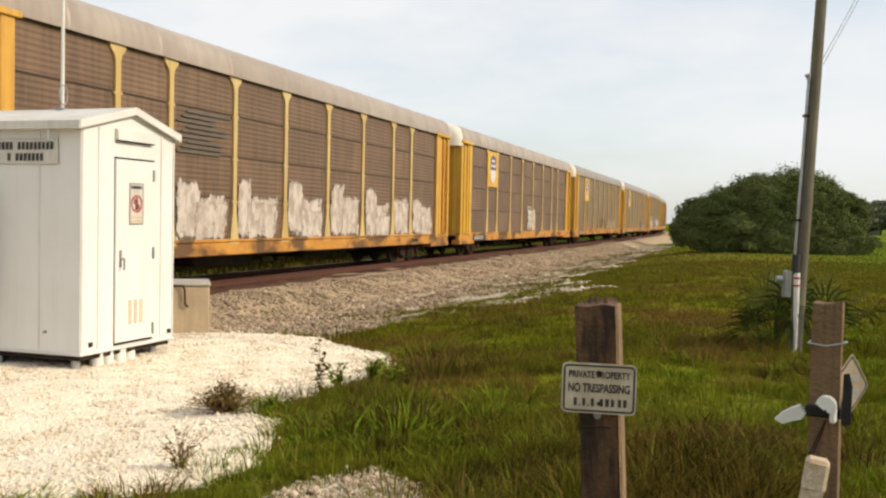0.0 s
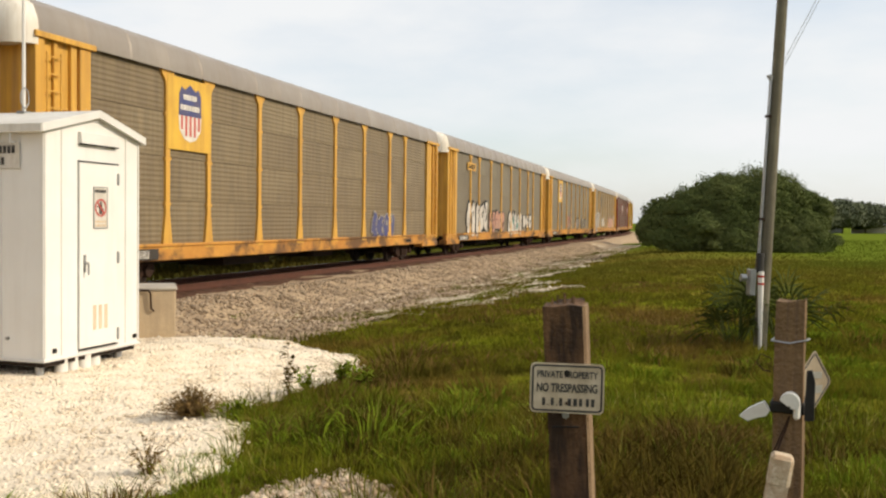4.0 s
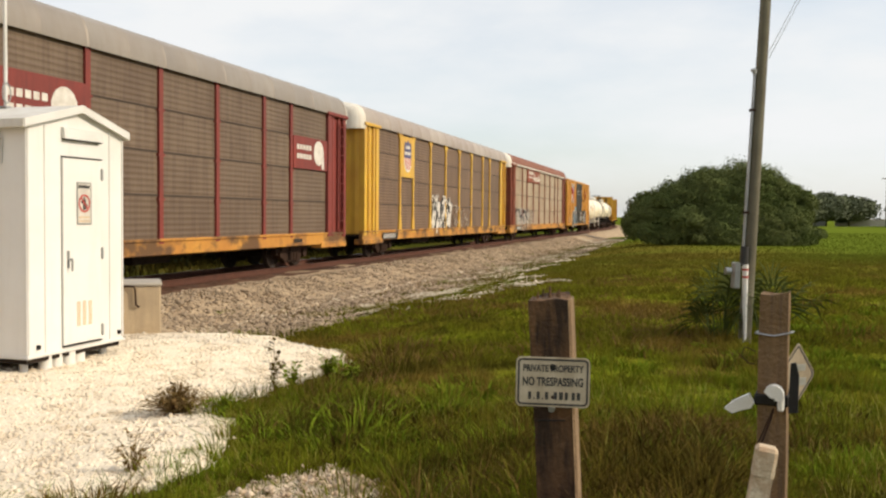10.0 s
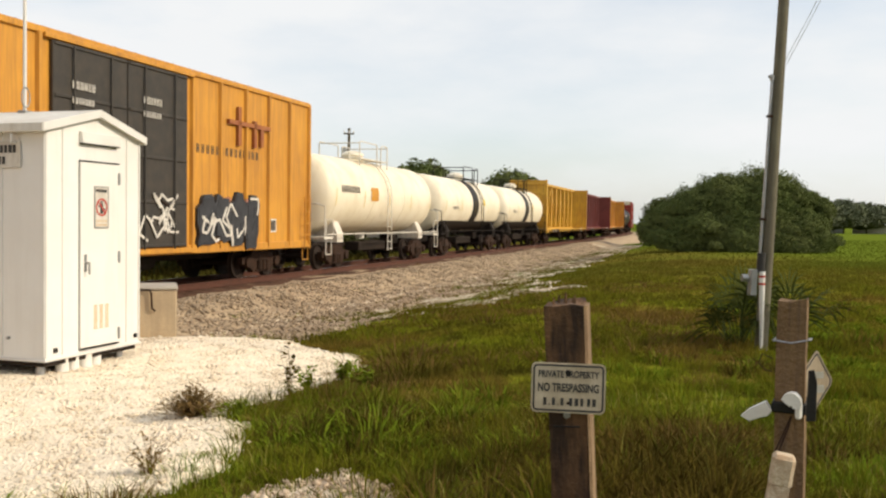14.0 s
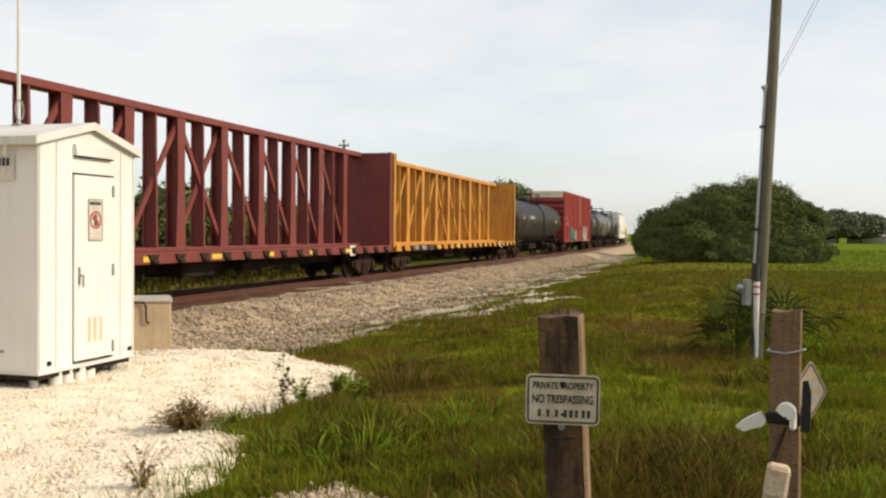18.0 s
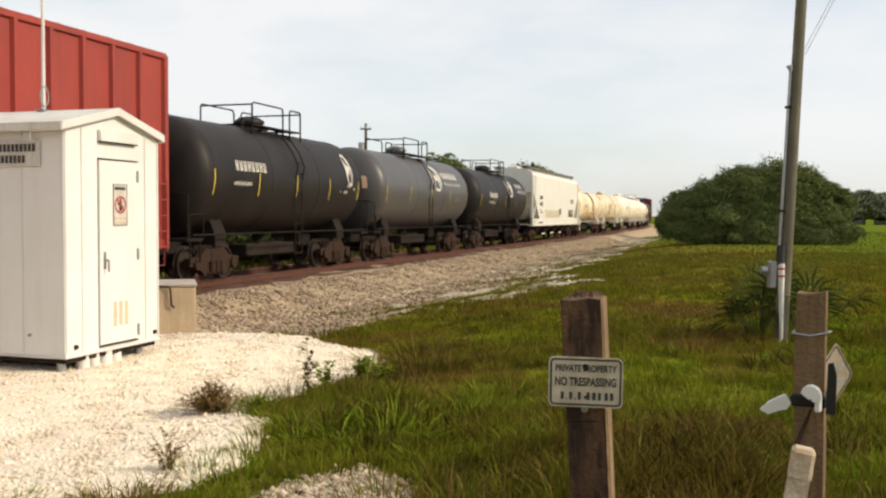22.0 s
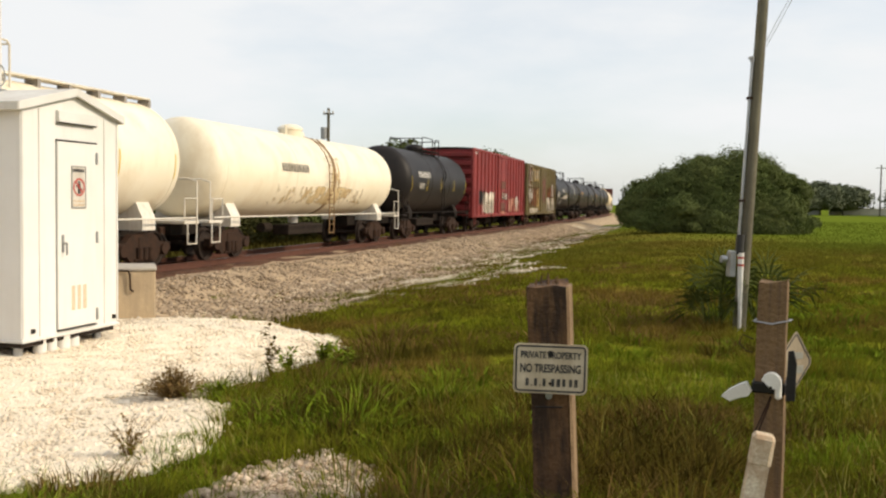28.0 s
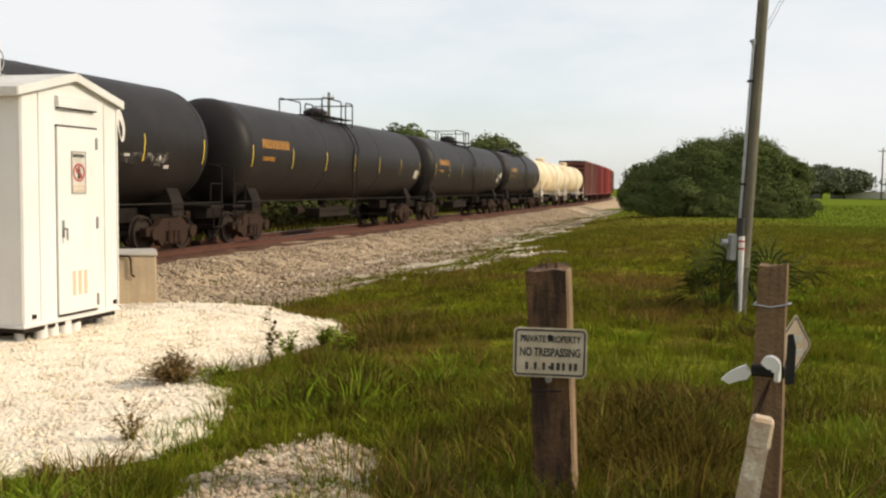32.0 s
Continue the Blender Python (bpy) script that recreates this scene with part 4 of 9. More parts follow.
arc = [radians(-30 + 24 * i) for i in range(9)]
mb = MB().prism([(0.012 + 0.042 * math.cos(t), 0.792 + 0.045 * math.sin(t)) for t in arc] + [(0.012 + 0.006 * math.cos(t), 0.775 + 0.008 * math.sin(t)) for t in reversed(arc)], "y", -0.14, -0.084)
mb.box(0.028, 0.055, -0.135, -0.085, 0.725, 0.79, 0.008)
part("plastic_cap", mb, M["plastic"], post2, "white curled plastic cap")
part("cord", MB().tube([(0.01, -0.09, 0.73), (0.0, -0.085, 0.68), (-0.02, -0.10, 0.62), (-0.035, -0.12, 0.57)], 0.005, 5).tube([(0.01, -0.09, 0.73), (-0.02, -0.095, 0.65), (-0.05, -0.12, 0.57)], 0.004, 5), M["iron"], post2)
DIAM = Matrix.Translation((1.79, 4.07, 0.858)) @ pose(0, 0, 0, 0, 4, 33)
diam = thing("diamond_sign", "small weathered diamond-shaped metal sign behind the post", "sign", DIAM)
dm = [(k_x * 0.93, k_z * 0.93) for k_x, k_z in ((0, 0.148), (0.014, 0.14), (0.135, 0.016), (0.14, 0), (0.135, -0.016), (0.014, -0.14), (0, -0.148), (-0.014, -0.14), (-0.135, -0.016), (-0.14, 0), (-0.135, 0.016), (-0.014, 0.14))]
part("plate", MB().prism(dm, "y", 0, 0.003), M["sign_worn"], diam)
mb = MB()
for i in range(12):
    j = (i + 1) % 12
    mb.prism([[c * 0.93 for c in dm[i]], [c * 0.93 for c in dm[j]], [c * 0.86 for c in dm[j]], [c * 0.86 for c in dm[i]]], "y", -0.002, 0.0005)
part("border", mb, M["ink"], diam)
tagged(part("lettering", MB().box(-0.02, 0.06, -0.002, 0.0, 0.015, 0.045).box(0.0, 0.07, -0.002, 0.0, -0.05, -0.015), M["grey_metal"], diam), kind="stuff")
# crumbling limestone-covered stump leaning beside the second post
STUMP = Matrix.Translation((1.485, 3.86, 0.0)) @ pose(0, 0, 0, 2, 8.0, -20)
stump = thing("marker_stump", "short leaning marker crusted with white lime", "stump", STUMP)
part("shaft", rough_post(0.078, 0.078, 0.57, 17, 0.35), M["lime"], stump)
part("cap_block", MB().box(-0.046, 0.046, -0.045, 0.045, 0.47, 0.605, 0.014), M["lime"], stump)
part("collar", rough_post(0.15, 0.13, 0.10, 23, 0.1), M["lime"], stump)

# ---- utility pole with riser pipe and meter box ----
POLE = Matrix.Translation((4.29, 11.32, -0.1)) @ pose(0, 0, 0, 0, 2.45, 0)
upole = thing("utility_pole", "grey-green leaning timber utility pole with a riser pipe", "utility pole", POLE)
part("shaft", MB().cyl((0, 0, -0.3), (0, 0, 9.2), 0.080, 0.048, n=20), M["pole_wood"], upole, smooth=40)
part("riser_pipe", MB().cyl((-0.098, -0.03, 1.2), (-0.090, -0.03, 3.40), 0.018, 0.018, n=10), M["galv"], upole, smooth=40)
part("weather_head", MB().cyl((-0.090, -0.03, 3.40), (-0.096, -0.03, 3.46), 0.026, 0.030, n=10).cyl((-0.096, -0.03, 3.45), (-0.135, -0.04, 3.44), 0.026, 0.018, n=10), M["galv"], upole, smooth=40)
for z in (1.7, 2.95):
    part("pipe_strap", MB().box(-0.122, -0.06, -0.06, 0.01, z, z + 0.03, 0.004), M["iron"], upole)
part("black_sleeve", MB().cyl((-0.10, -0.085, 1.06), (-0.10, -0.085, 1.30), 0.05, n=12), M["black"], upole, smooth=40)
guard = part("cable_guard", MB().cyl((-0.035, -0.11, 0.05), (-0.09, -0.11, 1.08), 0.017, 0.040, n=12), M["plastic"], upole, "white plastic cable guard", smooth=40)
for z in (0.93, 1.02):
    part("red_band", MB().cyl((-0.082 - 0.055 * (z - 0.93), -0.11, z - 0.012), (-0.083 - 0.055 * (z - 0.93), -0.11, z + 0.012), 0.040, n=12), M["red_ink"], guard)
meter = part("meter_box", MB().box(-0.215, -0.135, -0.11, 0.02, 0.78, 1.10, 0.01), M["grey_metal"], upole, "grey metal meter box")
part("meter_dial", MB().cyl((-0.24, -0.05, 0.99), (-0.31, -0.05, 0.99), 0.045, n=14), M["galv"], meter)
for z in (5.5, 5.7, 8.6):
    part("bolt", MB().cyl((-0.14, 0, z), (0.14, 0, z), 0.012, n=6), M["iron"], upole)
wires = thing("service_wires", "two thin dark service wires hanging from the pole", "wire")
top = POLE @ Vector((0.08, 0, 3.62))
for k in (0.0, 0.05):
    pts = []
    for i in range(14):
        t = i / 13
        pts.append((top.x + 3.2 * t, top.y - 1.5 * t + k, top.z - 0.02 + 9.5 * t * (0.72 + 0.28 * t) + k))
    part("wire", MB().tube(pts, 0.0035, 5), M["grey_metal"], wires)


# ---- the freight train: x along the wagon, -y its near flank, z = 0 at the rail head ----
SPEED = 20.75
TRAIN = []   # wagons with the place of their middle along the train
Y1, Y2 = (0.64, 0.36, 0.055), (0.54, 0.29, 0.045)
P = {
    "yellow": surf("yellow_paint", Y1, Y2, 0.8, 0.55, bump=0.08, streak=0.45, grime=(0.20, 0.10, 0.04), grime_scale=1.2),
    "bright_yellow": surf("bright_yellow_paint", (0.66, 0.41, 0.045), (0.56, 0.31, 0.04), 0.8, 0.5, bump=0.08, streak=0.3, grime=(0.25, 0.13, 0.04), grime_scale=1.2),
    "orange": surf("orange_paint", (0.60, 0.285, 0.032), (0.50, 0.225, 0.026), 0.8, 0.55, bump=0.08, streak=0.4, grime=(0.16, 0.07, 0.03)),
    "brown_stroke": surf("brown_stroke", (0.25, 0.075, 0.03), (0.34, 0.13, 0.035), 3.0, 0.6, bump=0),
    "grey_dark": surf("grey_dark", (0.125, 0.110, 0.088), (0.09, 0.078, 0.062), 2.0, 0.6, bump=0.05),
    "white_worn": surf("white_worn", (0.47, 0.41, 0.35), (0.38, 0.31, 0.26), 2.0, 0.6, bump=0.05, streak=0.5, grime=(0.27, 0.21, 0.17)),
    "pale_yellow": surf("pale_yellow_paint", (0.56, 0.43, 0.19), (0.50, 0.35, 0.12), 0.8, 0.55, bump=0.08, streak=0.4, grime=(0.22, 0.12, 0.05), grime_scale=1.2),
    "sill_yellow": surf("sill_yellow", (0.56, 0.28, 0.045), (0.42, 0.18, 0.032), 0.9, 0.6, bump=0.15, bscale=12, streak=0.9, grime=(0.085, 0.045, 0.022), grime_scale=1.0, stretch=(0.8, 1.0, 1.2), cut=(0.46, 0.58), mid=0.45),
    "brown_panel": surf("brown_panel", (0.225, 0.142, 0.088), (0.155, 0.097, 0.061), 0.5, 0.6, 0.2, bump=0.1, streak=0.45, grime=(0.06, 0.042, 0.03), grime_scale=1.4, vary=0.5),
    "grey_panel": surf("grey_panel", (0.235, 0.200, 0.138), (0.185, 0.150, 0.098), 0.5, 0.55, 0.3, bump=0.1, streak=0.4, grime=(0.10, 0.08, 0.06), grime_scale=1.4, vary=0.5),
    "tan_panel": surf("tan_panel", (0.240, 0.186, 0.108), (0.185, 0.138, 0.080), 0.5, 0.55, 0.2, bump=0.1, streak=0.4, grime=(0.09, 0.065, 0.045), grime_scale=1.4, vary=0.5),
    "rust_panel": surf("rust_panel", (0.40, 0.335, 0.235), (0.31, 0.24, 0.16), 0.8, 0.6, 0.0, bump=0.15, streak=0.65, grime=(0.22, 0.10, 0.05), grime_scale=1.6, vary=0.5, cut=(0.47, 0.66)),
    "red_post": surf("red_post", (0.23, 0.035, 0.025), (0.17, 0.03, 0.022), 1, 0.6, bump=0.1, streak=0.4, grime=(0.07, 0.02, 0.016)),
    "maroon_panel": surf("maroon_panel", (0.185, 0.132, 0.088), (0.130, 0.088, 0.058), 0.5, 0.6, 0.1, bump=0.1, streak=0.5, grime=(0.070, 0.042, 0.028), grime_scale=1.2, vary=0.6),
    "rust_post": surf("rust_post", (0.26, 0.065, 0.03), (0.18, 0.05, 0.026), 1.2, 0.75, bump=0.2, streak=0.5, grime=(0.09, 0.03, 0.018)),
    "roof_grey": surf("roof_grey", (0.32, 0.28, 0.235), (0.26, 0.225, 0.19), 0.5, 0.5, 0.3, bump=0.1, streak=0.3, grime=(0.22, 0.17, 0.13), vary=0.4, stretch=(3, 0.6, 0.6)),
    "roof_pale": surf("roof_pale", (0.42, 0.36, 0.30), (0.33, 0.27, 0.225), 0.5, 0.5, 0.2, bump=0.1, streak=0.35, grime=(0.25, 0.18, 0.13), vary=0.5, stretch=(3, 0.6, 0.6)),
    "roof_rust": surf("roof_rust", (0.155, 0.042, 0.026), (0.20, 0.07, 0.042), 0.8, 0.85, bump=0.2, streak=0.5, grime=(0.33, 0.21, 0.15), stretch=(6, 0.8, 0.8), vary=0.4),
    "white": surf("wagon_white", (0.72, 0.69, 0.62), (0.62, 0.57, 0.48), 1, 0.55, bump=0.05, streak=0.35, grime=(0.35, 0.27, 0.18)),
    "plate_black": surf("plate_black", (0.03, 0.026, 0.022), (0.05, 0.04, 0.03), 3, 0.6, bump=0),
    "letter_white": surf("letter_white", (0.66, 0.63, 0.57), (0.52, 0.48, 0.42), 6, 0.6, bump=0),
    "letter_dark": surf("letter_dark", (0.05, 0.042, 0.036), (0.09, 0.075, 0.06), 6, 0.6, bump=0),
    "navy": surf("navy", (0.05, 0.06, 0.17), (0.09, 0.08, 0.14), 3, 0.55, bump=0),
    "flag_red": surf("flag_red", (0.50, 0.06, 0.045), (0.42, 0.06, 0.045), 3, 0.55, bump=0),
    "tank_white": surf("tank_white", (0.82, 0.75, 0.60), (0.77, 0.69, 0.52), 0.6, 0.45, bump=0.04, streak=0.4, grime=(0.50, 0.36, 0.19), stretch=(0.9, 0.8, 0.5), grime_scale=1.6, cut=(0.48, 0.72)),
    "tank_cream": surf("tank_cream", (0.78, 0.68, 0.47), (0.70, 0.57, 0.36), 0.6, 0.5, bump=0.05, streak=0.75, grime=(0.36, 0.20, 0.075), stretch=(0.8, 0.6, 0.45), grime_scale=1.6, cut=(0.46, 0.66)),
    "tank_black": surf("tank_black", (0.012, 0.010, 0.0095), (0.018, 0.0145, 0.013), 0.8, 0.52, bump=0.03, spec=0.20, streak=0.35, grime=(0.034, 0.027, 0.023), stretch=(0.9, 1, 0.5)),
    "tank_grey": surf("tank_grey", (0.060, 0.057, 0.058), (0.076, 0.072, 0.070), 0.8, 0.42, bump=0.05, streak=0.3, grime=(0.07, 0.06, 0.05), stretch=(2, 1, 0.5)),
    "dark_frame": surf("dark_frame", (0.013, 0.0105, 0.009), (0.024, 0.018, 0.014), 3, 0.8, bump=0.2, spec=0.12),
    "box_red": surf("box_red", (0.33, 0.044, 0.030), (0.26, 0.036, 0.026), 0.8, 0.6, bump=0.1, streak=0.35, grime=(0.15, 0.04, 0.03), grime_scale=1.3),
    "box_crimson": surf("box_crimson", (0.235, 0.021, 0.019), (0.175, 0.018, 0.017), 0.8, 0.6, bump=0.1, streak=0.4, grime=(0.11, 0.03, 0.025), grime_scale=1.3),
    "box_olive": surf("box_olive", (0.130, 0.100, 0.028), (0.095, 0.070, 0.024), 0.9, 0.75, bump=0.2, streak=0.6, grime=(0.075, 0.042, 0.020), grime_scale=1.4),
    "box_brown": surf("box_brown", (0.17, 0.05, 0.035), (0.12, 0.04, 0.03), 0.9, 0.7, bump=0.15, streak=0.4, grime=(0.07, 0.03, 0.02)),
    "beam_red": surf("beam_red", (0.20, 0.04, 0.03), (0.15, 0.032, 0.025), 1.0, 0.6, bump=0.1, streak=0.35, grime=(0.08, 0.025, 0.02)),
    "beam_yellow": surf("beam_yellow", (0.68, 0.40, 0.035), (0.56, 0.30, 0.03), 0.9, 0.55, bump=0.1, streak=0.45, grime=(0.18, 0.08, 0.03)),
    "beam_orange": surf("beam_orange", (0.62, 0.29, 0.03), (0.50, 0.21, 0.025), 0.9, 0.55, bump=0.1, streak=0.55, grime=(0.18, 0.07, 0.03)),
    "hopper": surf("hopper", (0.70, 0.68, 0.61), (0.65, 0.625, 0.55), 0.5, 0.5, bump=0.05, streak=0.12, grime=(0.30, 0.25, 0.19)),
    "stripe_yellow": surf("stripe_yellow", (0.72, 0.52, 0.05), (0.6, 0.42, 0.05), 4, 0.5, bump=0),
    "end_beige": surf("end_beige", (0.80, 0.69, 0.50), (0.72, 0.60, 0.42), 2, 0.6, bump=0.05, streak=0.3),
    "seam": surf("panel_seam", (0.035, 0.026, 0.02), (0.06, 0.042, 0.03), 3, 0.8, bump=0),
    "old_paint": surf("old_paint", (0.52, 0.46, 0.385), (0.34, 0.28, 0.22), 1.8, 0.7, bump=0, streak=0.85, grime=(0.17, 0.122, 0.085), stretch=(2.2, 2.2, 1.0), cut=(0.46, 0.62), mid=0.4),
    "old_rust": surf("old_rust", (0.27, 0.155, 0.075), (0.19, 0.125, 0.05), 2.5, 0.8, bump=0.1, mid=0.5),
    "faded_red": surf("faded_red", (0.33, 0.105, 0.08), (0.27, 0.065, 0.052), 2.0, 0.7, bump=0, mid=0.5),
    "teal": surf("teal", (0.05, 0.20, 0.17), (0.08, 0.28, 0.24), 3, 0.55, bump=0),
    "sky_blue": surf("sky_blue", (0.20, 0.38, 0.46), (0.30, 0.46, 0.52), 3, 0.55, bump=0),
    "rose": surf("rose", (0.42, 0.20, 0.14), (0.36, 0.22, 0.16), 3, 0.6, bump=0),
    "spray_white": surf("spray_white", (0.62, 0.58, 0.52), (0.45, 0.41, 0.35), 1.2, 0.6, bump=0, streak=0.5, grime=(0.20, 0.16, 0.13), grime_scale=2.5),
    "spray_black": surf("spray_black", (0.02, 0.02, 0.024), (0.04, 0.04, 0.045), 3, 0.6, bump=0),
    "spray_grey": surf("spray_grey", (0.22, 0.20, 0.18), (0.30, 0.27, 0.24), 2, 0.6, bump=0),
    "primer": surf("primer", (0.46, 0.39, 0.32), (0.30, 0.24, 0.185), 2.5, 0.7, bump=0, streak=0.75, grime=(0.16, 0.12, 0.09), cut=(0.45, 0.62), mid=0.5),
}


def decal(name, col, alt, cover, scale=2.2, stretch=(1.0, 1.0, 0.55)):
    """Old paint flaked into ragged flecks and runs, thinning out towards the edges of its patch."""
    m = bpy.data.materials.new(name)
    m.use_nodes = True
    n, l = m.node_tree.nodes, m.node_tree.links
    b = n["Principled BSDF"]
    b.inputs["Roughness"].default_value, b.inputs["Specular IOR Level"].default_value = 0.7, 0.2
    tc, info = n.new("ShaderNodeTexCoord"), n.new("ShaderNodeObjectInfo")

    def calc(op, x, y=None):
        k = n.new("ShaderNodeMath")
        k.operation = op
        for i, val in enumerate((x, y)):
            if val is None:
                continue
            if isinstance(val, bpy.types.NodeSocket):
                l.new(val, k.inputs[i])
            else:
                k.inputs[i].default_value = val
        return k.outputs[0]

    off = n.new("ShaderNodeVectorMath")
    off.operation = "ADD"
    l.new(tc.outputs["Object"], off.inputs[0])
    l.new(calc("MULTIPLY", info.outputs["Random"], 71.0), off.inputs[1])
    mp = n.new("ShaderNodeMapping")
    mp.inputs["Scale"].default_value = stretch
    l.new(off.outputs[0], mp.inputs["Vector"])

    def fleck(sc, detail):
        k = n.new("ShaderNodeTexNoise")
        k.inputs["Scale"].default_value, k.inputs["Detail"].default_value, k.inputs["Roughness"].default_value = sc, detail, 0.65
        l.new(mp.outputs["Vector"], k.inputs["Vector"])
        return k.outputs["Fac"]

    sep = n.new("ShaderNodeSeparateXYZ")
    l.new(tc.outputs["Generated"], sep.inputs[0])
    edge = None
    for axis in ("X", "Z"):
        g = sep.outputs[axis]
        e_ = calc("MINIMUM", g, calc("SUBTRACT", 1.0, g))
        edge = e_ if edge is None else calc("MINIMUM", edge, e_)
    edge = calc("MULTIPLY", calc("MINIMUM", edge, 0.24), 1.4)
    field = calc("ADD", calc("ADD", calc("MULTIPLY", fleck(scale, 7), 0.62), calc("MULTIPLY", fleck(scale * 5.5, 3), 0.38)), edge)
    r = n.new("ShaderNodeMapRange")
    r.inputs[1].default_value, r.inputs[2].default_value = 0.98 - 0.30 * cover, 1.04 - 0.30 * cover
    l.new(field, r.inputs[0])
    x = n.new("ShaderNodeMix")
    x.data_type = "RGBA"
    x.inputs[6].default_value, x.inputs[7].default_value = (*col, 1), (*alt, 1)
    r2 = n.new("ShaderNodeMapRange")
    r2.inputs[1].default_value, r2.inputs[2].default_value = 0.40, 0.60
    l.new(fleck(scale * 2.3, 6), r2.inputs[0])
    l.new(r2.outputs[0], x.inputs[0])
    l.new(x.outputs[2], b.inputs["Base Color"])
    tr, mx = n.new("ShaderNodeBsdfTransparent"), n.new("ShaderNodeMixShader")
    l.new(r.outputs[0], mx.inputs[0])
    l.new(tr.outputs[0], mx.inputs[1])
    l.new(b.outputs[0], mx.inputs[2])
    l.new(mx.outputs[0], n["Material Output"].inputs["Surface"])
    return m


D = {
    "pale": decal("flaked_pale", (0.54, 0.48, 0.42), (0.34, 0.28, 0.23), 1.0, 1.8),
    "primer": decal("flaked_primer", (0.46, 0.39, 0.31), (0.28, 0.22, 0.165), 0.7, 2.2),
    "white": decal("flaked_white", (0.70, 0.64, 0.55), (0.50, 0.43, 0.34), 0.85, 1.7, (1.0, 1.0, 0.4)),
    "cream": decal("flaked_cream", (0.58, 0.43, 0.19), (0.42, 0.28, 0.10), 1.0, 1.6),
    "rust": decal("flaked_rust", (0.17, 0.060, 0.022), (0.10, 0.045, 0.020), 0.95, 1.5),
    "brown": decal("flaked_brown", (0.105, 0.042, 0.030), (0.16, 0.070, 0.050), 0.85, 2.0, (0.7, 0.7, 1.0)),
    "rose": decal("flaked_rose", (0.42, 0.20, 0.14), (0.34, 0.14, 0.10), 0.75, 2.4),
    "black": decal("flaked_black", (0.022, 0.020, 0.020), (0.04, 0.036, 0.034), 1.0, 2.0),
    "grey": decal("flaked_grey", (0.17, 0.155, 0.14), (0.10, 0.09, 0.08), 0.6, 2.0, (0.8, 0.8, 0.8)),
    "stain_pale": decal("pale_stain", (0.60, 0.52, 0.36), (0.52, 0.45, 0.33), 0.6, 1.6),
    "stain": decal("brown_stain", (0.49, 0.36, 0.19), (0.62, 0.50, 0.30), 0.55, 1.1, (0.8, 0.8, 0.4)),
}
RELIEF = {}
CACHE = {}


def shared(key, make, smooth=0.0):
    if key not in CACHE:
        CACHE[key] = make().mesh(key if isinstance(key, str) else key[0], smooth)
    return CACHE[key]


def wheelset_mesh():
    mb = MB()
    for s_ in (-1, 1):
        y = 0.75 * s_
        mb.lathe([(y - 0.07 * s_, 0.10), (y - 0.07 * s_, 0.18), (y - 0.02 * s_, 0.20), (y - 0.03 * s_, 0.38), (y - 0.07 * s_, 0.40), (y - 0.07 * s_, 0.485), (y - 0.04 * s_, 0.485), (y - 0.03 * s_, 0.457),
                  (y + 0.07 * s_, 0.455), (y + 0.07 * s_, 0.40), (y + 0.02 * s_, 0.38), (y + 0.03 * s_, 0.20), (y + 0.09 * s_, 0.16), (y + 0.09 * s_, 0.08)], 22, "y")
    return mb.cyl((0, -1.05, 0), (0, 1.05, 0), 0.085, n=12)


def side_frame_mesh():
    mb = MB()
    mb.prism([(-1.2, 0.42), (-1.2, 0.62), (-0.72, 0.66), (-0.45, 0.86), (0.45, 0.86), (0.72, 0.66), (1.2, 0.62), (1.2, 0.42), (0.78, 0.40), (0.52, 0.16), (-0.52, 0.16), (-0.78, 0.40)], "y", -0.09, 0.09)
    for x in (-0.89, 0.89):
        mb.cyl((x, -0.16, 0.46), (x, 0.1, 0.46), 0.15, 0.17, n=12)
    for x in (-0.22, 0.0, 0.22):
        mb.cyl((x, -0.13, 0.24), (x, -0.13, 0.52), 0.085, n=10)
    return mb.box(-0.40, 0.40, -0.14, 0.1, 0.18, 0.25, 0.02)


def trucks(car, xs, frame_mat=None):
    for x in xs:
        tr = part("truck", shared("truck", lambda: MB().box(-0.22, 0.22, -1.12, 1.12, 0.50, 0.78, 0.03).cyl((0, 0, 0.7), (0, 0, 0.95), 0.3, n=14)), frame_mat or M["iron"], car)
        tr.location = (x, 0, 0)
        for y in (-1.0, 1.0):
            sf = part("side_frame", shared("side_frame", side_frame_mesh, 35), frame_mat or M["iron"], tr)
            sf.location = (0, y, 0)
            if y > 0:
                sf.rotation_euler = (0, 0, math.pi)
        for dx in (-0.89, 0.89):
            ws = part("wheelset", shared("wheelset", wheelset_mesh, 35), M["wheel"], tr)
            ws.location = (dx, 0, 0.459)


def couplers(car, half, z=0.83):
    for s_ in (-1, 1):
        mb = MB().box(-0.09, 0.09, -0.1, 0.1, -0.1, 0.1, 0.02).box(0.05, 0.42, -0.06, 0.06, -0.07, 0.07, 0.01).box(0.36, 0.62, -0.16, 0.11, -0.13, 0.13, 0.03)
        c = part("coupler", shared("coupler", lambda: mb), M["iron"], car)
        c.location, c.rotation_euler = (s_ * half, 0, z), (0, 0, 0 if s_ > 0 else math.pi)
        h = part("air_hose", shared("air_hose", lambda: MB().tube([(0.1, -0.35, 0), (0.3, -0.36, -0.18), (0.45, -0.3, -0.36), (0.6, -0.2, -0.3)], 0.025, 6)), M["black"], car)
        h.location, h.rotation_euler = (s_ * half, 0, z - 0.05), (0, 0, 0 if s_ > 0 else math.pi)


def wagon(name, label, category, u0, u1, group="wagons of the freight train"):
    car = thing(name, label, category, group=group)
    TRAIN.append((car, (u0 + u1) / 2, u1 - u0))
    return car


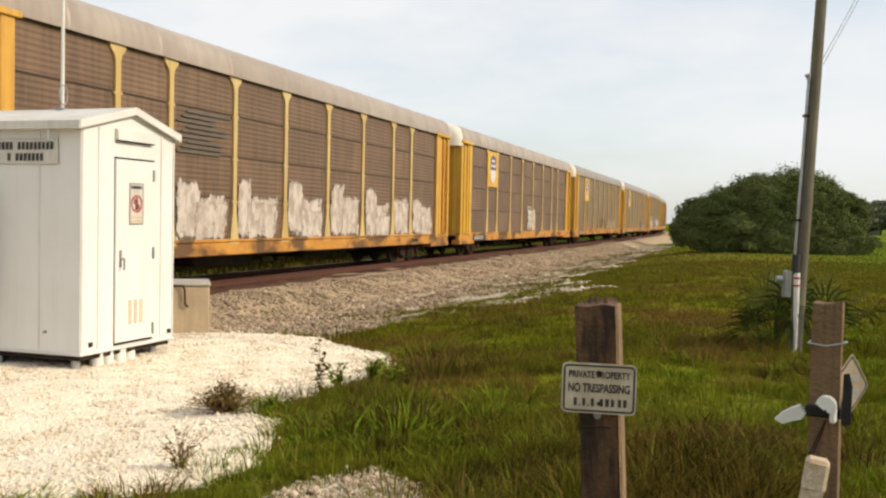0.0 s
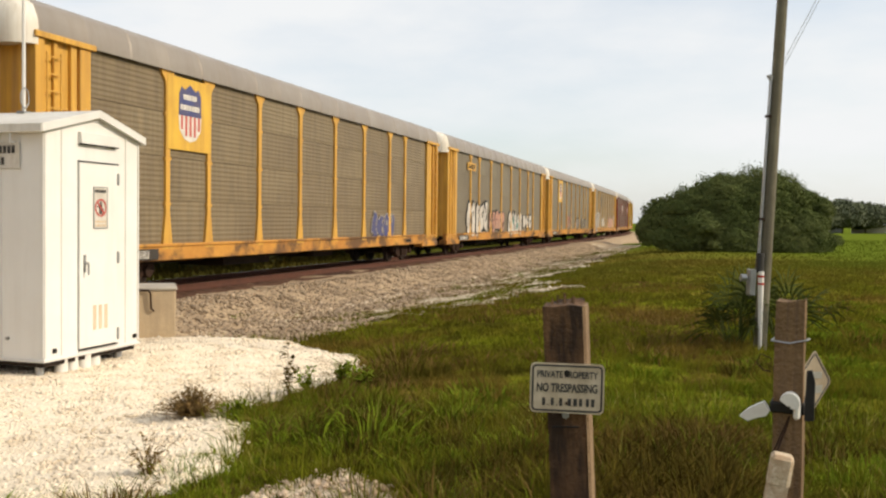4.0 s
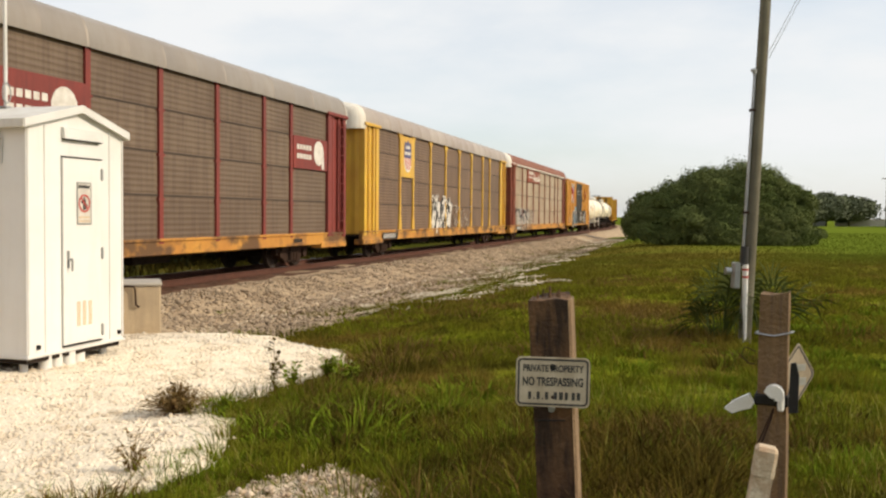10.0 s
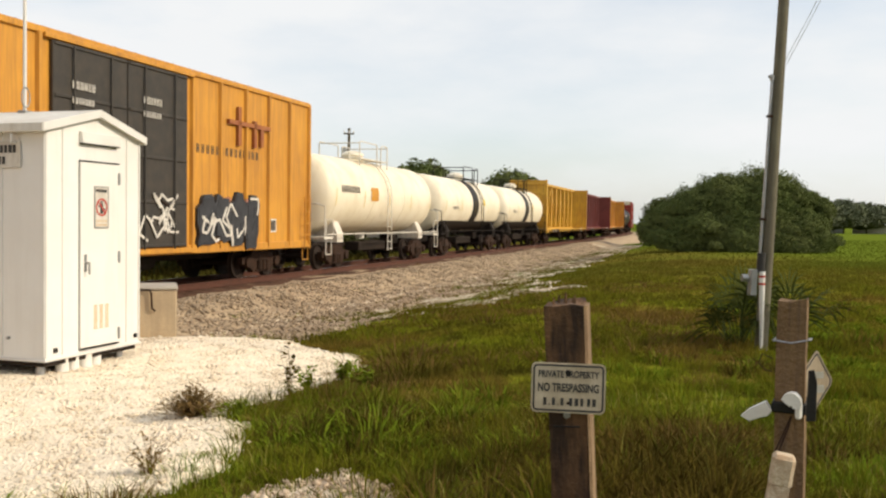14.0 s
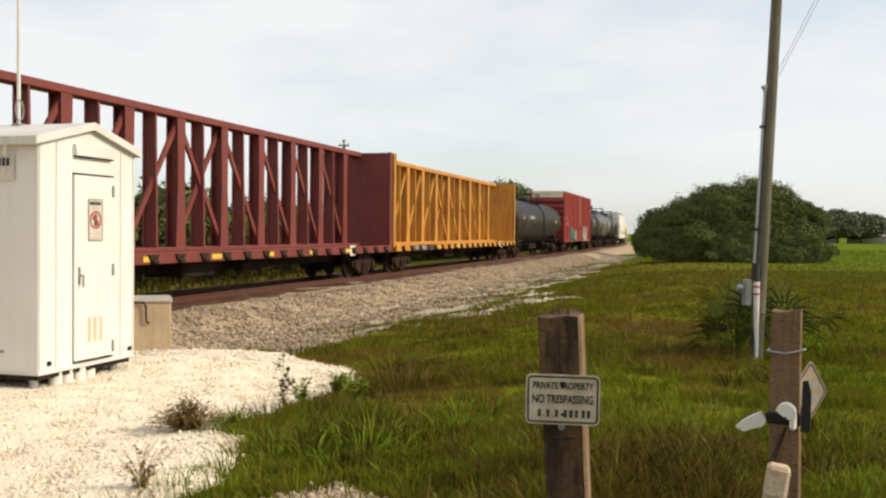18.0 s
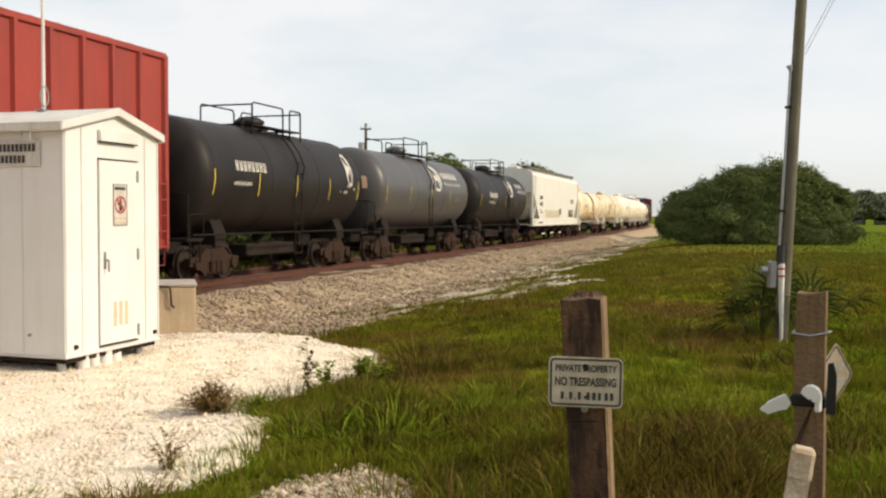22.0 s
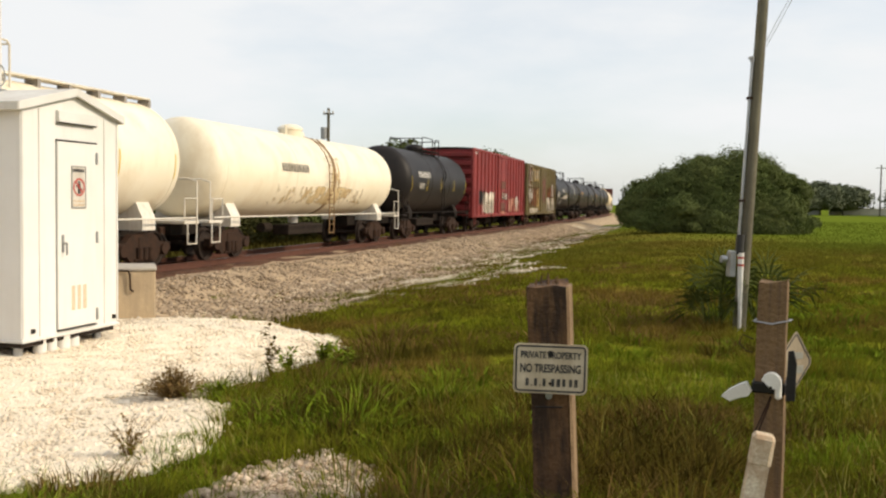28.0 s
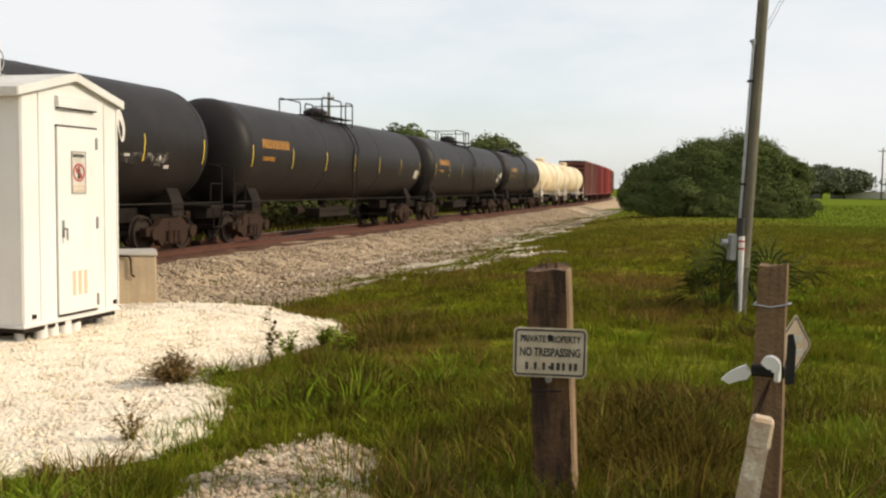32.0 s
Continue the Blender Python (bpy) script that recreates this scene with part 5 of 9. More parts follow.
def ladder(car, x, y, z0, z1, w, mat, n=7, along_y=False):
    mb = MB()
    for k in range(n):
        z = z0 + (z1 - z0) * k / (n - 1)
        if along_y:
            mb.box(x - 0.012, x + 0.012, y - w / 2, y + w / 2, z - 0.012, z + 0.012)
        else:
            mb.box(x - w / 2, x + w / 2, y - 0.012, y + 0.012, z - 0.012, z + 0.012)
    for s_ in (-1, 1):
        if along_y:
            mb.box(x - 0.012, x + 0.012, y + s_ * w / 2 - 0.015, y + s_ * w / 2 + 0.015, z0 - 0.1, z1 + 0.1)
        else:
            mb.box(x + s_ * w / 2 - 0.015, x + s_ * w / 2 + 0.015, y - 0.012, y + 0.012, z0 - 0.1, z1 + 0.1)
    return part("ladder", mb, mat, car)


def blob(cx, cz, rx, rz, rng, lean=0.0, lobes=4):
    """One rounded letter shape of a spray-painted tag."""
    pts, ph, am = [], rng.uniform(0, 6.28), rng.uniform(0.06, 0.2)
    for i in range(26):
        a = 2 * math.pi * i / 26
        k = 1 + am * math.sin(lobes * a + ph) + 0.08 * math.sin(7 * a + 2 * ph)
        ca, sa = math.cos(a), math.sin(a)
        dx = rx * k * math.copysign(abs(ca) ** 0.6, ca)
        dz = rz * k * math.copysign(abs(sa) ** 0.6, sa)
        pts.append((cx + dx + lean * dz, cz + dz))
    return pts


def tag_paint(car, x0, x1, z0, z1, y, letters, fill, line, seed, lean=0.1, inner=True, back=0.03):
    """A spray-painted tag: puffy letters with outlines, as thin layers on the flank. No words."""
    rng = random.Random(seed)
    w, h = (x1 - x0) / letters, z1 - z0
    for i in range(letters):
        cx, cz = x0 + w * (i + 0.5), (z0 + z1) / 2 + rng.uniform(-0.06, 0.06) * h
        rx, rz = w * rng.uniform(0.46, 0.58), h * rng.uniform(0.42, 0.52)
        k = 0.004 * (i % 3)
        lb = rng.randint(2, 5)
        st = rng.getstate()
        g = part("graffiti_letter", MB().prism(blob(cx, cz, rx, rz, rng, lean, lb), "y", y - 0.006 - k, y + back), line, car, "spray-painted puffy letter shape" if i == 0 else "")
        rng.setstate(st)
        part("letter_fill", MB().prism(blob(cx, cz, rx * 0.84, rz * 0.88, rng, lean, lb), "y", y - 0.016 - k, y + 0.02), fill, g)
        if inner:
            for j in range(rng.randint(1, 3)):
                ax, az = cx + rng.uniform(-0.4, 0.3) * rx, cz + rng.uniform(-0.6, 0.4) * rz
                part("letter_cut", MB().prism([(ax, az), (ax + rng.uniform(0.06, 0.12), az + rng.uniform(-0.03, 0.03)), (ax + rng.uniform(0.08, 0.16) + lean * 0.3, az + rng.uniform(0.2, 0.5) * rz), (ax + rng.uniform(-0.02, 0.06), az + rng.uniform(0.15, 0.45) * rz)], "y", y - 0.028 - k, y), line, g)


def scrawl(car, x0, x1, z0, z1, y, mat, seed, n=9, r=0.05):
    """Loose spray strokes and worn paint patches."""
    rng, mb = random.Random(seed), MB()
    for i in range(n):
        x, z = rng.uniform(x0, x1), rng.uniform(z0, z1)
        pts = []
        for k in range(6):
            pts.append((x, z))
            x, z = min(max(x + rng.uniform(-0.35, 0.45), x0), x1), min(max(z + rng.uniform(-0.45, 0.45), z0), z1)
        for (ax, az), (bx, bz) in zip(pts[:-1], pts[1:]):
            L = math.hypot(bx - ax, bz - az) or 1
            nx, nz = -(bz - az) / L * r, (bx - ax) / L * r
            mb.prism([(ax + nx, az + nz), (bx + nx, bz + nz), (bx - nx, bz - nz), (ax - nx, az - nz)], "y", y - 0.006 - 0.0007 * i, y + 0.01)
    return tagged(part("graffiti", mb, mat, car, "loose spray-paint strokes"), kind="stuff")


def worn_patch(car, x0, x1, z0, z1, y, mat):
    """One ragged area of old paint lying on the flank, over ribs and doors alike."""
    cols = [(x0, y), (x1, y)]
    if car.name in RELIEF:
        xs, wide, d0, d1 = RELIEF[car.name]
        base, rib, leaf = -wide + 0.044, -wide - 0.041, -wide - 0.080
        def depth(x):
            if d0 < x < d1:
                return leaf
            near = min(abs(x - r) for r in xs)
            return rib if near < 0.046 else base if near > 0.076 else rib + (base - rib) * (near - 0.046) / 0.03
        cuts = {x0, x1}
        for r in xs:
            cuts |= {r + k for k in (-0.077, -0.045, 0.045, 0.077) if x0 < r + k < x1}
        cuts |= {d + k for d in (d0, d1) for k in (-0.001, 0.001) if x0 < d + k < x1}
        cols = [(x, depth(x)) for x in sorted(cuts)]
    vs = [(x, yy_, z) for x, yy_ in cols for z in (z0, z1)]
    mb = MB().add(vs, [(2 * i, 2 * i + 2, 2 * i + 3, 2 * i + 1) for i in range(len(cols) - 1)])
    return tagged(part("worn_paint", mb, D[mat], car, "ragged flaked paint"), kind="stuff")


def marks(car, x, z, h, count, y, mat, wide=0.50, space=0.78):
    """A line of lettering as plain upright bars, each with a slit."""
    mb = MB()
    for i in range(count):
        x0 = x + i * h * space
        mb.box(x0, x0 + h * wide * 0.28, y - 0.008, y + 0.004, z, z + h)
        mb.box(x0 + h * wide * 0.72, x0 + h * wide, y - 0.008, y + 0.004, z, z + h)
        mb.box(x0 + h * wide * 0.28, x0 + h * wide * 0.72, y - 0.008, y + 0.004, z + h * (0.0 if i % 3 else 0.42), z + h * (0.14 if i % 3 else 0.56))
    return tagged(part("lettering", mb, mat, car), kind="stuff")


# ---- covered car carriers ----
COLS = [-11.75, -8.85, -6.95, -4.15, -1.4, 1.4, 4.15, 6.95, 8.85, 11.75]
ROWZ = [1.12, 2.19, 3.25, 4.30, 5.33]


def panel_mesh(w, h, ribs):
    """A perforated steel panel with pressed horizontal ribs and a folded rim."""
    mb, prof = MB(), [(0.03, 0.0), (0.0, 0.0), (0.0, 0.03)]
    step = (h - 0.06) / ribs
    for i in range(ribs):
        z = 0.03 + i * step
        prof += [(0.0, z + step * 0.15), (-0.007, z + step * 0.3), (-0.007, z + step * 0.62), (0.0, z + step * 0.8)]
    prof += [(0.0, h - 0.03), (0.0, h), (0.03, h)]
    return mb.sweep(prof, [-w / 2 + 0.01, w / 2 - 0.01])


def post_mesh(h, flare_top, flare_foot):
    w = 0.085
    poly = [(-w, 0), (w, 0)]
    if flare_foot:
        poly = [(-0.24, 0), (0.24, 0), (0.20, 0.12), (w + 0.02, 0.75), (w, 0.9)]
    else:
        poly = [(-w - 0.02, 0), (w + 0.02, 0), (w, 0.3)]
    if flare_top:
        poly += [(w, h - 0.42), (w + 0.03, h - 0.30), (0.25, h - 0.16), (0.27, h), (-0.27, h), (-0.25, h - 0.16), (-w - 0.03, h - 0.30), (-w, h - 0.42)]
    else:
        poly += [(w, h), (-w, h)]
    poly += [(-w, 0.9), (-w - 0.02, 0.75), (-0.20, 0.12)] if flare_foot else [(-w, 0.3)]
    mb = MB().prism(poly, "y", -0.055, 0.02)
    for k in (0.25, 0.5, 0.75):
        mb.box(-w - 0.05, w + 0.05, -0.062, 0.0, h * k - 0.03, h * k + 0.03)
    return mb


ROOF_PROF = [(-1.62, 5.28), (-1.62, 5.40), (-1.59, 5.60), (-1.49, 5.86), (-1.24, 6.03), (-0.75, 6.13), (0.0, 6.18), (0.75, 6.13), (1.24, 6.03), (1.49, 5.86), (1.59, 5.60), (1.62, 5.40), (1.62, 5.28)]


def roof_piece(w):
    mb = MB()
    def ring(x, k):
        return [(x, y * (1 + k / 1.6), z + k) for y, z in ROOF_PROF]
    xs = [(-w / 2, 0.0), (-w / 2 + 0.02, 0.007), (-w / 2 + 0.10, 0.007), (-w / 2 + 0.12, 0.0), (0, 0.0), (0.02, 0.003), (0.08, 0.003), (0.10, 0.0), (w / 2, 0.0)]
    m = len(ROOF_PROF)
    vs = [p for x, k in xs for p in ring(x, k)]
    fs = [(j * m + i, j * m + i + 1, (j + 1) * m + i + 1, (j + 1) * m + i) for j in range(len(xs) - 1) for i in range(m - 1)]
    return mb.add(vs, fs)


def end_door_mesh():
    """Folded end door, ribbed upright, with its bowed leaves."""
    prof = []
    ys = np.linspace(-1.42, 1.42, 15)
    for i, y in enumerate(ys):
        prof.append((y, 0.05 if i % 2 else 0.0))
    mb = MB()
    vs = [(x, y, z) for z in (1.0, 5.33) for y, x in prof]
    k = len(prof)
    return mb.add(vs, [(i, i + 1, k + i + 1, k + i) for i in range(k - 1)])


def end_cap_mesh():
    """Domed end of the roof, bulging out over the end doors."""
    rings = []
    for x, k in ((-0.02, 1.004), (0.14, 0.985), (0.28, 0.93), (0.38, 0.84), (0.43, 0.70)):
        rings.append([(x, y * k, 5.05 + (z - 5.05) * k) for y, z in [(-1.60, 5.08)] + ROOF_PROF[1:-1] + [(1.60, 5.08)]])
    m = len(rings[0])
    vs = [p for ring in rings for p in ring]
    fs = [(j * m + i, j * m + (i + 1) % m, (j + 1) * m + (i + 1) % m, (j + 1) * m + i) for j in range(len(rings) - 1) for i in range(m)]
    return MB().add(vs, fs + [tuple(range((len(rings) - 1) * m, len(rings) * m))])


END_PIECES = [("end_post", 0.0, 0.34, -1.60, -1.40, 1.0, 5.31), ("end_rib", 0.42, 0.60, -1.58, -1.40, 1.0, 5.31), ("end_web", 0.34, 0.42, -1.50, -1.40, 1.0, 5.31),
              ("end_panel", 0.60, 1.40, -1.50, -1.42, 1.0, 5.31), ("end_rib", 0.98, 1.10, -1.57, -1.505, 1.0, 5.23), ("end_post", 1.40, 1.66, -1.60, -1.36, 0.95, 5.23),
              ("end_bar", 0.62, 0.96, -1.53, -1.505, 1.9, 1.96), ("end_bar", 0.62, 0.96, -1.53, -1.505, 2.9, 2.96), ("end_bar", 0.62, 0.96, -1.53, -1.505, 3.9, 3.96), ("end_beam", -0.12, 1.72, -1.66, -1.605, 5.23, 5.35)]


def autorack(u0, u1, label, panel, post, roof, end, flare=(True, True), ribs=8, white_cap=True, roof_line=None, shift=0.0, seam="seam"):
    cols = COLS[:1] + [round(x + shift, 2) for x in COLS[1:-1]] + COLS[-1:]
    car = wagon("car_carrier_wagon", label, "railway wagon", u0, u1)
    pm, xm = P[panel], P[post]
    for a, b in zip(cols[:-1], cols[1:]):
        for z0, z1 in zip(ROWZ[:-1], ROWZ[1:]):
            w, h = round(b - a, 2), round(z1 - z0, 2)
            o = part("panel", shared(("panel", w, h, ribs), lambda: panel_mesh(w, h - 0.02, ribs)), pm, car)
            o.location = ((a + b) / 2, -1.50, z0 + 0.01)
    part("far_side", shared("far_side", lambda: MB().sweep([(1.50 + (0.028 if i % 2 else 0), 1.1 + 4.1 * i / 40) for i in range(41)], [-11.8, 11.8])), pm, car)
    for z in ROWZ[1:-1]:
        part("panel_seam", shared(("panel_seam", z), lambda: MB().box(-11.75, 11.75, -1.522, -1.49, z - 0.016, z + 0.016)), P[seam], car)
    for x in cols[1:-1]:
        o = part("post", shared(("post", *flare), lambda: post_mesh(4.35, *flare)), xm, car)
        o.location = (x, -1.51, 1.0)
        o = part("post", shared("far_post", lambda: MB().box(-0.085, 0.085, -0.02, 0.06, 0, 4.2)), xm, car)
        o.location = (x, 1.53, 1.0)
    for x in np.linspace(-13.4 + 26.8 / 18, 13.4 - 26.8 / 18, 9):
        o = part("roof_panel", shared("roof_panel", lambda: roof_piece(26.8 / 9), 50), P[roof], car)
        o.location = (float(x), 0, 0)
    if roof_line:
        mb = MB()
        for i in range(90):
            mb.box(-13.3 + i * 0.297, -13.3 + i * 0.297 + 0.19, -1.655, -1.60, 5.29, 5.41)
        part("roof_trim", mb, P[roof_line], car, "row of white blocks under the roof edge")
    for s_ in (-1, 1):
        for t_ in (-1, 1):
            for nm, *bx in END_PIECES:
                o = part(nm, shared((nm, s_, t_, *bx), lambda: mirrored(MB().box(*bx, 0.012), s_, t_)), P[end], car)
                o.location = (s_ * 11.78, 0, 0)
        o = part("end_door", shared("end_door", end_door_mesh), P[end], car)
        o.location = (s_ * 13.42, 0, 0)
        o.rotation_euler = (0, 0, 0 if s_ > 0 else math.pi)
        o = part("end_cap", shared("end_cap", end_cap_mesh, 50), P["white"] if white_cap else P[roof], car, "white domed roof end")
        o.location, o.rotation_euler = (s_ * 13.40, 0, 0), (0, 0, 0 if s_ > 0 else math.pi)
        ladder(car, s_ * 12.95, -1.63, 1.2, 4.9, 0.40, P[end], 12)
    part("side_sill", shared("sill", lambda: MB().box(-13.5, 13.5, -1.56, -1.38, 0.72, 1.12, 0.02).box(-13.5, 13.5, -1.60, -1.40, 1.06, 1.13, 0.01).box(-13.5, -11.2, -1.60, -1.2, 0.60, 0.80, 0.02).box(11.2, 13.5, -1.60, -1.2, 0.60, 0.80, 0.02)), P["sill_yellow"], car)
    part("side_sill", shared("sill_far", lambda: MB().box(-13.5, 13.5, 1.38, 1.56, 0.72, 1.12, 0.02)), P[end], car)
    part("underframe", shared("under_auto", lambda: MB().box(-13.5, 13.5, -1.38, 1.38, 0.92, 1.0).box(-13.5, 13.5, -0.2, 0.2, 0.55, 0.92, 0.02).box(-5, -2.2, -0.9, 0.6, 0.42, 0.9, 0.03).box(1.5, 3.2, -0.7, 0.7, 0.45, 0.9, 0.03)), M["under"], car)
    trucks(car, (-9.9, 9.9))
    couplers(car, 13.5)
    part("number_plate", MB().box(-11.3, -9.3, -1.610, -1.595, 0.76, 1.02, 0.004), P["plate_black"], car, "black plate with white marks")
    marks(car, -11.2, 0.80, 0.18, 11, -1.612, P["letter_white"])
    marks(car, 9.0, 0.84, 0.12, 7, -1.59, P["letter_dark"])
    return car


def mirrored(mb, s_, t_):
    mb.v = [(x * s_, y * t_, z) for x, y, z in mb.v]
    return mb


def shield(car, patch=False, z0=3.42, z1=5.20, at=0.0):
    """A yellow square between two posts with a shield in plain shapes: a dark top, striped below."""
    a, b = -8.85 + at, -6.95 + at
    c, w = (a + b) / 2, b - a
    plate = part("emblem_plate", MB().box(a - 0.05, b + 0.05, -1.575, -1.54, z0, z1, 0.004), P["bright_yellow"], car, "yellow plate with a striped shield emblem")
    zt, zm, zb, h = z1 - 0.18, z1 - 0.92, z0 + 0.22, 0.52
    part("shield_top", MB().prism([(c - h, zm), (c + h, zm), (c + h * 0.95, zt - 0.2), (c + h * 0.75, zt - 0.04), (c + h * 0.45, zt - 0.1), (c, zt + 0.04), (c - h * 0.45, zt - 0.1), (c - h * 0.75, zt - 0.04), (c - h * 0.95, zt - 0.2)], "y", -1.581, -1.574), P["navy"], plate)
    part("shield_field", MB().prism([(c - h, zm), (c + h, zm), (c + h * 0.92, zb + 0.28), (c + h * 0.5, zb + 0.06), (c, zb), (c - h * 0.5, zb + 0.06), (c - h * 0.92, zb + 0.28)], "y", -1.580, -1.574), P["letter_white"], plate)
    if not patch:
        mb = MB()
        for i in range(5):
            x = c - h + 0.10 + i * 0.195
            mb.box(x, x + 0.085, -1.583, -1.579, zb + (0.14 if i in (1, 2, 3) else 0.30), zm)
        part("shield_stripes", mb, P["flag_red"], plate)
    mb = MB()
    for z, k in ((zm + 0.40, 5), (zm + 0.14, 7)):
        for i in range(k):
            mb.box(c - k * 0.063 + i * 0.126, c - k * 0.063 + i * 0.126 + 0.106, -1.584, -1.58, z, z + 0.13)
    tagged(part("lettering", mb, P["letter_white"], plate), kind="stuff")


GAPS = [-28.9, -0.2, 28.5, 57.3, 86.0, 114.5, 143.1, 172.0, 200.6, 229.7, 258.0]
Y = -1.545
c = autorack(GAPS[0], GAPS[1], "covered car carrier with brown panels, yellow posts and pale worn paint", "brown_panel", "pale_yellow", "roof_pale", "yellow")
rr = random.Random(31)
for a_, b_ in zip(COLS[:-1], COLS[1:]):
    if b_ > -9:
        x0, x1 = a_ + 0.10, b_ - rr.uniform(0.10, 0.30)
        worn_patch(c, x0 - 0.1, x1 + 0.1, 0.98, rr.uniform(2.35, 2.75), Y, "pale")
        xm = x0 + (x1 - x0) * rr.uniform(0.35, 0.6)
        worn_patch(c, x0 - 0.05, xm, 0.95, rr.uniform(2.6, 3.0), Y - 0.004, "pale")
        worn_patch(c, xm - 0.5, x1 + 0.1, 0.95, rr.uniform(1.9, 2.7), Y - 0.007, "pale")
for i in range(9):
    x, z = -6.7 + 0.2 * (i % 3), 3.2 + 0.12 * i
    part("paint_bar", MB().box(x, x + 1.9 - 0.15 * (i % 4), Y - 0.004, Y + 0.01, z, z + 0.06), P["grey_dark"], c, "dark smudged bar")
c = autorack(GAPS[1], GAPS[2], "covered car carrier with brown panels, yellow posts and a shield plate", "brown_panel", "pale_yellow", "roof_pale", "bright_yellow")
shield(c, True)
worn_patch(c, -0.2, 2.5, 1.0, 2.7, Y, "pale")
for i in range(9):
    x = -13.4 + i * 26.8 / 9 + 0.2
    prof = [(y - 0.012, z + 0.006) for y, z in ROOF_PROF[1:5]]
    mb = MB()
    vs = [(x + 0.05 * j + k * (0.95 - 0.26 * j), y, z) for j, (y, z) in enumerate(prof) for k in (0, 1)]
    part("bare_patch", mb.add(vs, [(2 * j, 2 * j + 1, 2 * j + 3, 2 * j + 2) for j in range(3)]), P["white_worn"], c, "pale weathered triangle on the roof edge")
scrawl(c, 0.2, 1.3, 0.9, 2.6, Y - 0.01, P["letter_white"], 8, 5, 0.025)
c = autorack(GAPS[2], GAPS[3], "covered car carrier with tan panels, yellow posts and a striped shield", "tan_panel", "yellow", "roof_grey", "yellow", seam="tan_panel")
shield(c)
worn_patch(c, -2.0, 3.4, 1.0, 2.3, Y, "grey")
worn_patch(c, 2.5, 10.5, 0.95, 2.1, Y - 0.003, "primer")
scrawl(c, 6.6, 10.2, 0.9, 2.0, Y - 0.008, P["primer"], 15, 12, 0.02)
scrawl(c, 3.0, 6.4, 0.8, 2.3, Y - 0.01, P["primer"], 14, 12, 0.02)
c = autorack(GAPS[3], GAPS[4], "covered car carrier with tan panels, yellow posts and a striped shield", "tan_panel", "yellow", "roof_grey", "yellow", seam="tan_panel")
shield(c)
tag_paint(c, 5.0, 7.5, 1.1, 2.0, Y, 4, P["navy"], P["spray_grey"], 17)
c = autorack(GAPS[4], GAPS[5], "covered car carrier with grey panels and large spray-painted tags", "grey_panel", "yellow", "roof_grey", "yellow", seam="grey_panel")
part("emblem_plate", MB().box(-9.6, -7.9, -1.575, -1.54, 4.45, 4.85, 0.004), P["yellow"], c, "yellow plate")
marks(c, -9.4, 4.53, 0.24, 7, -1.576, P["letter_dark"])
tag_paint(c, -9.6, -5.0, 0.98, 2.85, Y, 5, P["spray_white"], P["spray_black"], 21)
tag_paint(c, -4.6, -0.6, 1.1, 2.4, Y, 5, P["rose"], P["spray_black"], 22)
tag_paint(c, 0.6, 4.8, 0.85, 2.35, Y, 5, P["spray_white"], P["spray_black"], 23)
scrawl(c, 0.8, 4.6, 1.0, 2.2, Y - 0.012, P["teal"], 25, 8, 0.035)
tag_paint(c, 5.2, 8.2, 1.25, 2.25, Y, 3, P["spray_white"], P["spray_black"], 24)
c = autorack(GAPS[5], GAPS[6], "covered car carrier with grey panels, yellow posts and a striped shield", "grey_panel", "yellow", "roof_grey", "yellow", seam="grey_panel", shift=0.4)
shield(c, at=0.4)
worn_patch(c, -3.9, -0.9, 1.0, 2.6, Y, "rose")
scrawl(c, -3.6, -1.0, 1.1, 2.6, Y - 0.012, P["primer"], 26, 10, 0.035)
tag_paint(c, 1.6, 4.4, 1.1, 2.1, Y, 4, P["spray_grey"], P["spray_black"], 28)
tag_paint(c, 5.6, 9.3, 1.0, 2.1, Y, 5, P["grey_panel"], P["spray_black"], 29)
scrawl(c, 5.6, 9.3, 1.1, 2.1, Y - 0.012, P["spray_white"], 30, 6, 0.03)
c = autorack(GAPS[6], GAPS[7], "covered car carrier with tan-grey panels and a row of grey tags", "tan_panel", "yellow", "roof_grey", "yellow", seam="tan_panel", shift=0.8)
tag_paint(c, -11.5, -6.6, 1.0, 2.9, Y, 5, P["spray_grey"], P["spray_white"], 31)
for depth_, grow_, mt in ((0.004, 1.0, "spray_black"), (0.012, 0.0, "letter_white")):
    me = lettering("ARIES", 1.25, 0.002)
    ws = [v.co.x for v in me.vertices]
    me.transform(Matrix.Diagonal((3.0 / (max(ws) - min(ws)), 1, 1.05, 1)))
    w_ob = part("graffiti_word", me, P[mt], c, "white spray-painted word with a dark drop shadow" if grow_ else "")
    w_ob.location = (-3.15 - 0.07 * grow_, Y - depth_, 1.75 - 0.06 * grow_)
tag_paint(c, 2.6, 9.2, 1.05, 2.4, Y, 6, P["rose"], P["spray_grey"], 33)
scrawl(c, 9.6, 11.3, 1.3, 2.6, Y, P["spray_white"], 34, 12, 0.03)
for x0, x1, z in ((-6.6, -4.3, 4.52), (-6.3, -4.4, 4.28), (-6.5, -4.2, 4.04), (-5.5, -4.2, 3.80), (-5.0, -4.3, 3.58)):
    part("paint_bar", MB().box(x0, x1, Y - 0.004, Y + 0.01, z, z + 0.15), P["grey_dark"], c, "dark smudged bar")
c = autorack(GAPS[7], GAPS[8], "covered car carrier with maroon posts and weathered maroon-brown panels", "maroon_panel", "red_post", "roof_grey", "red_post", (False, False), 7)
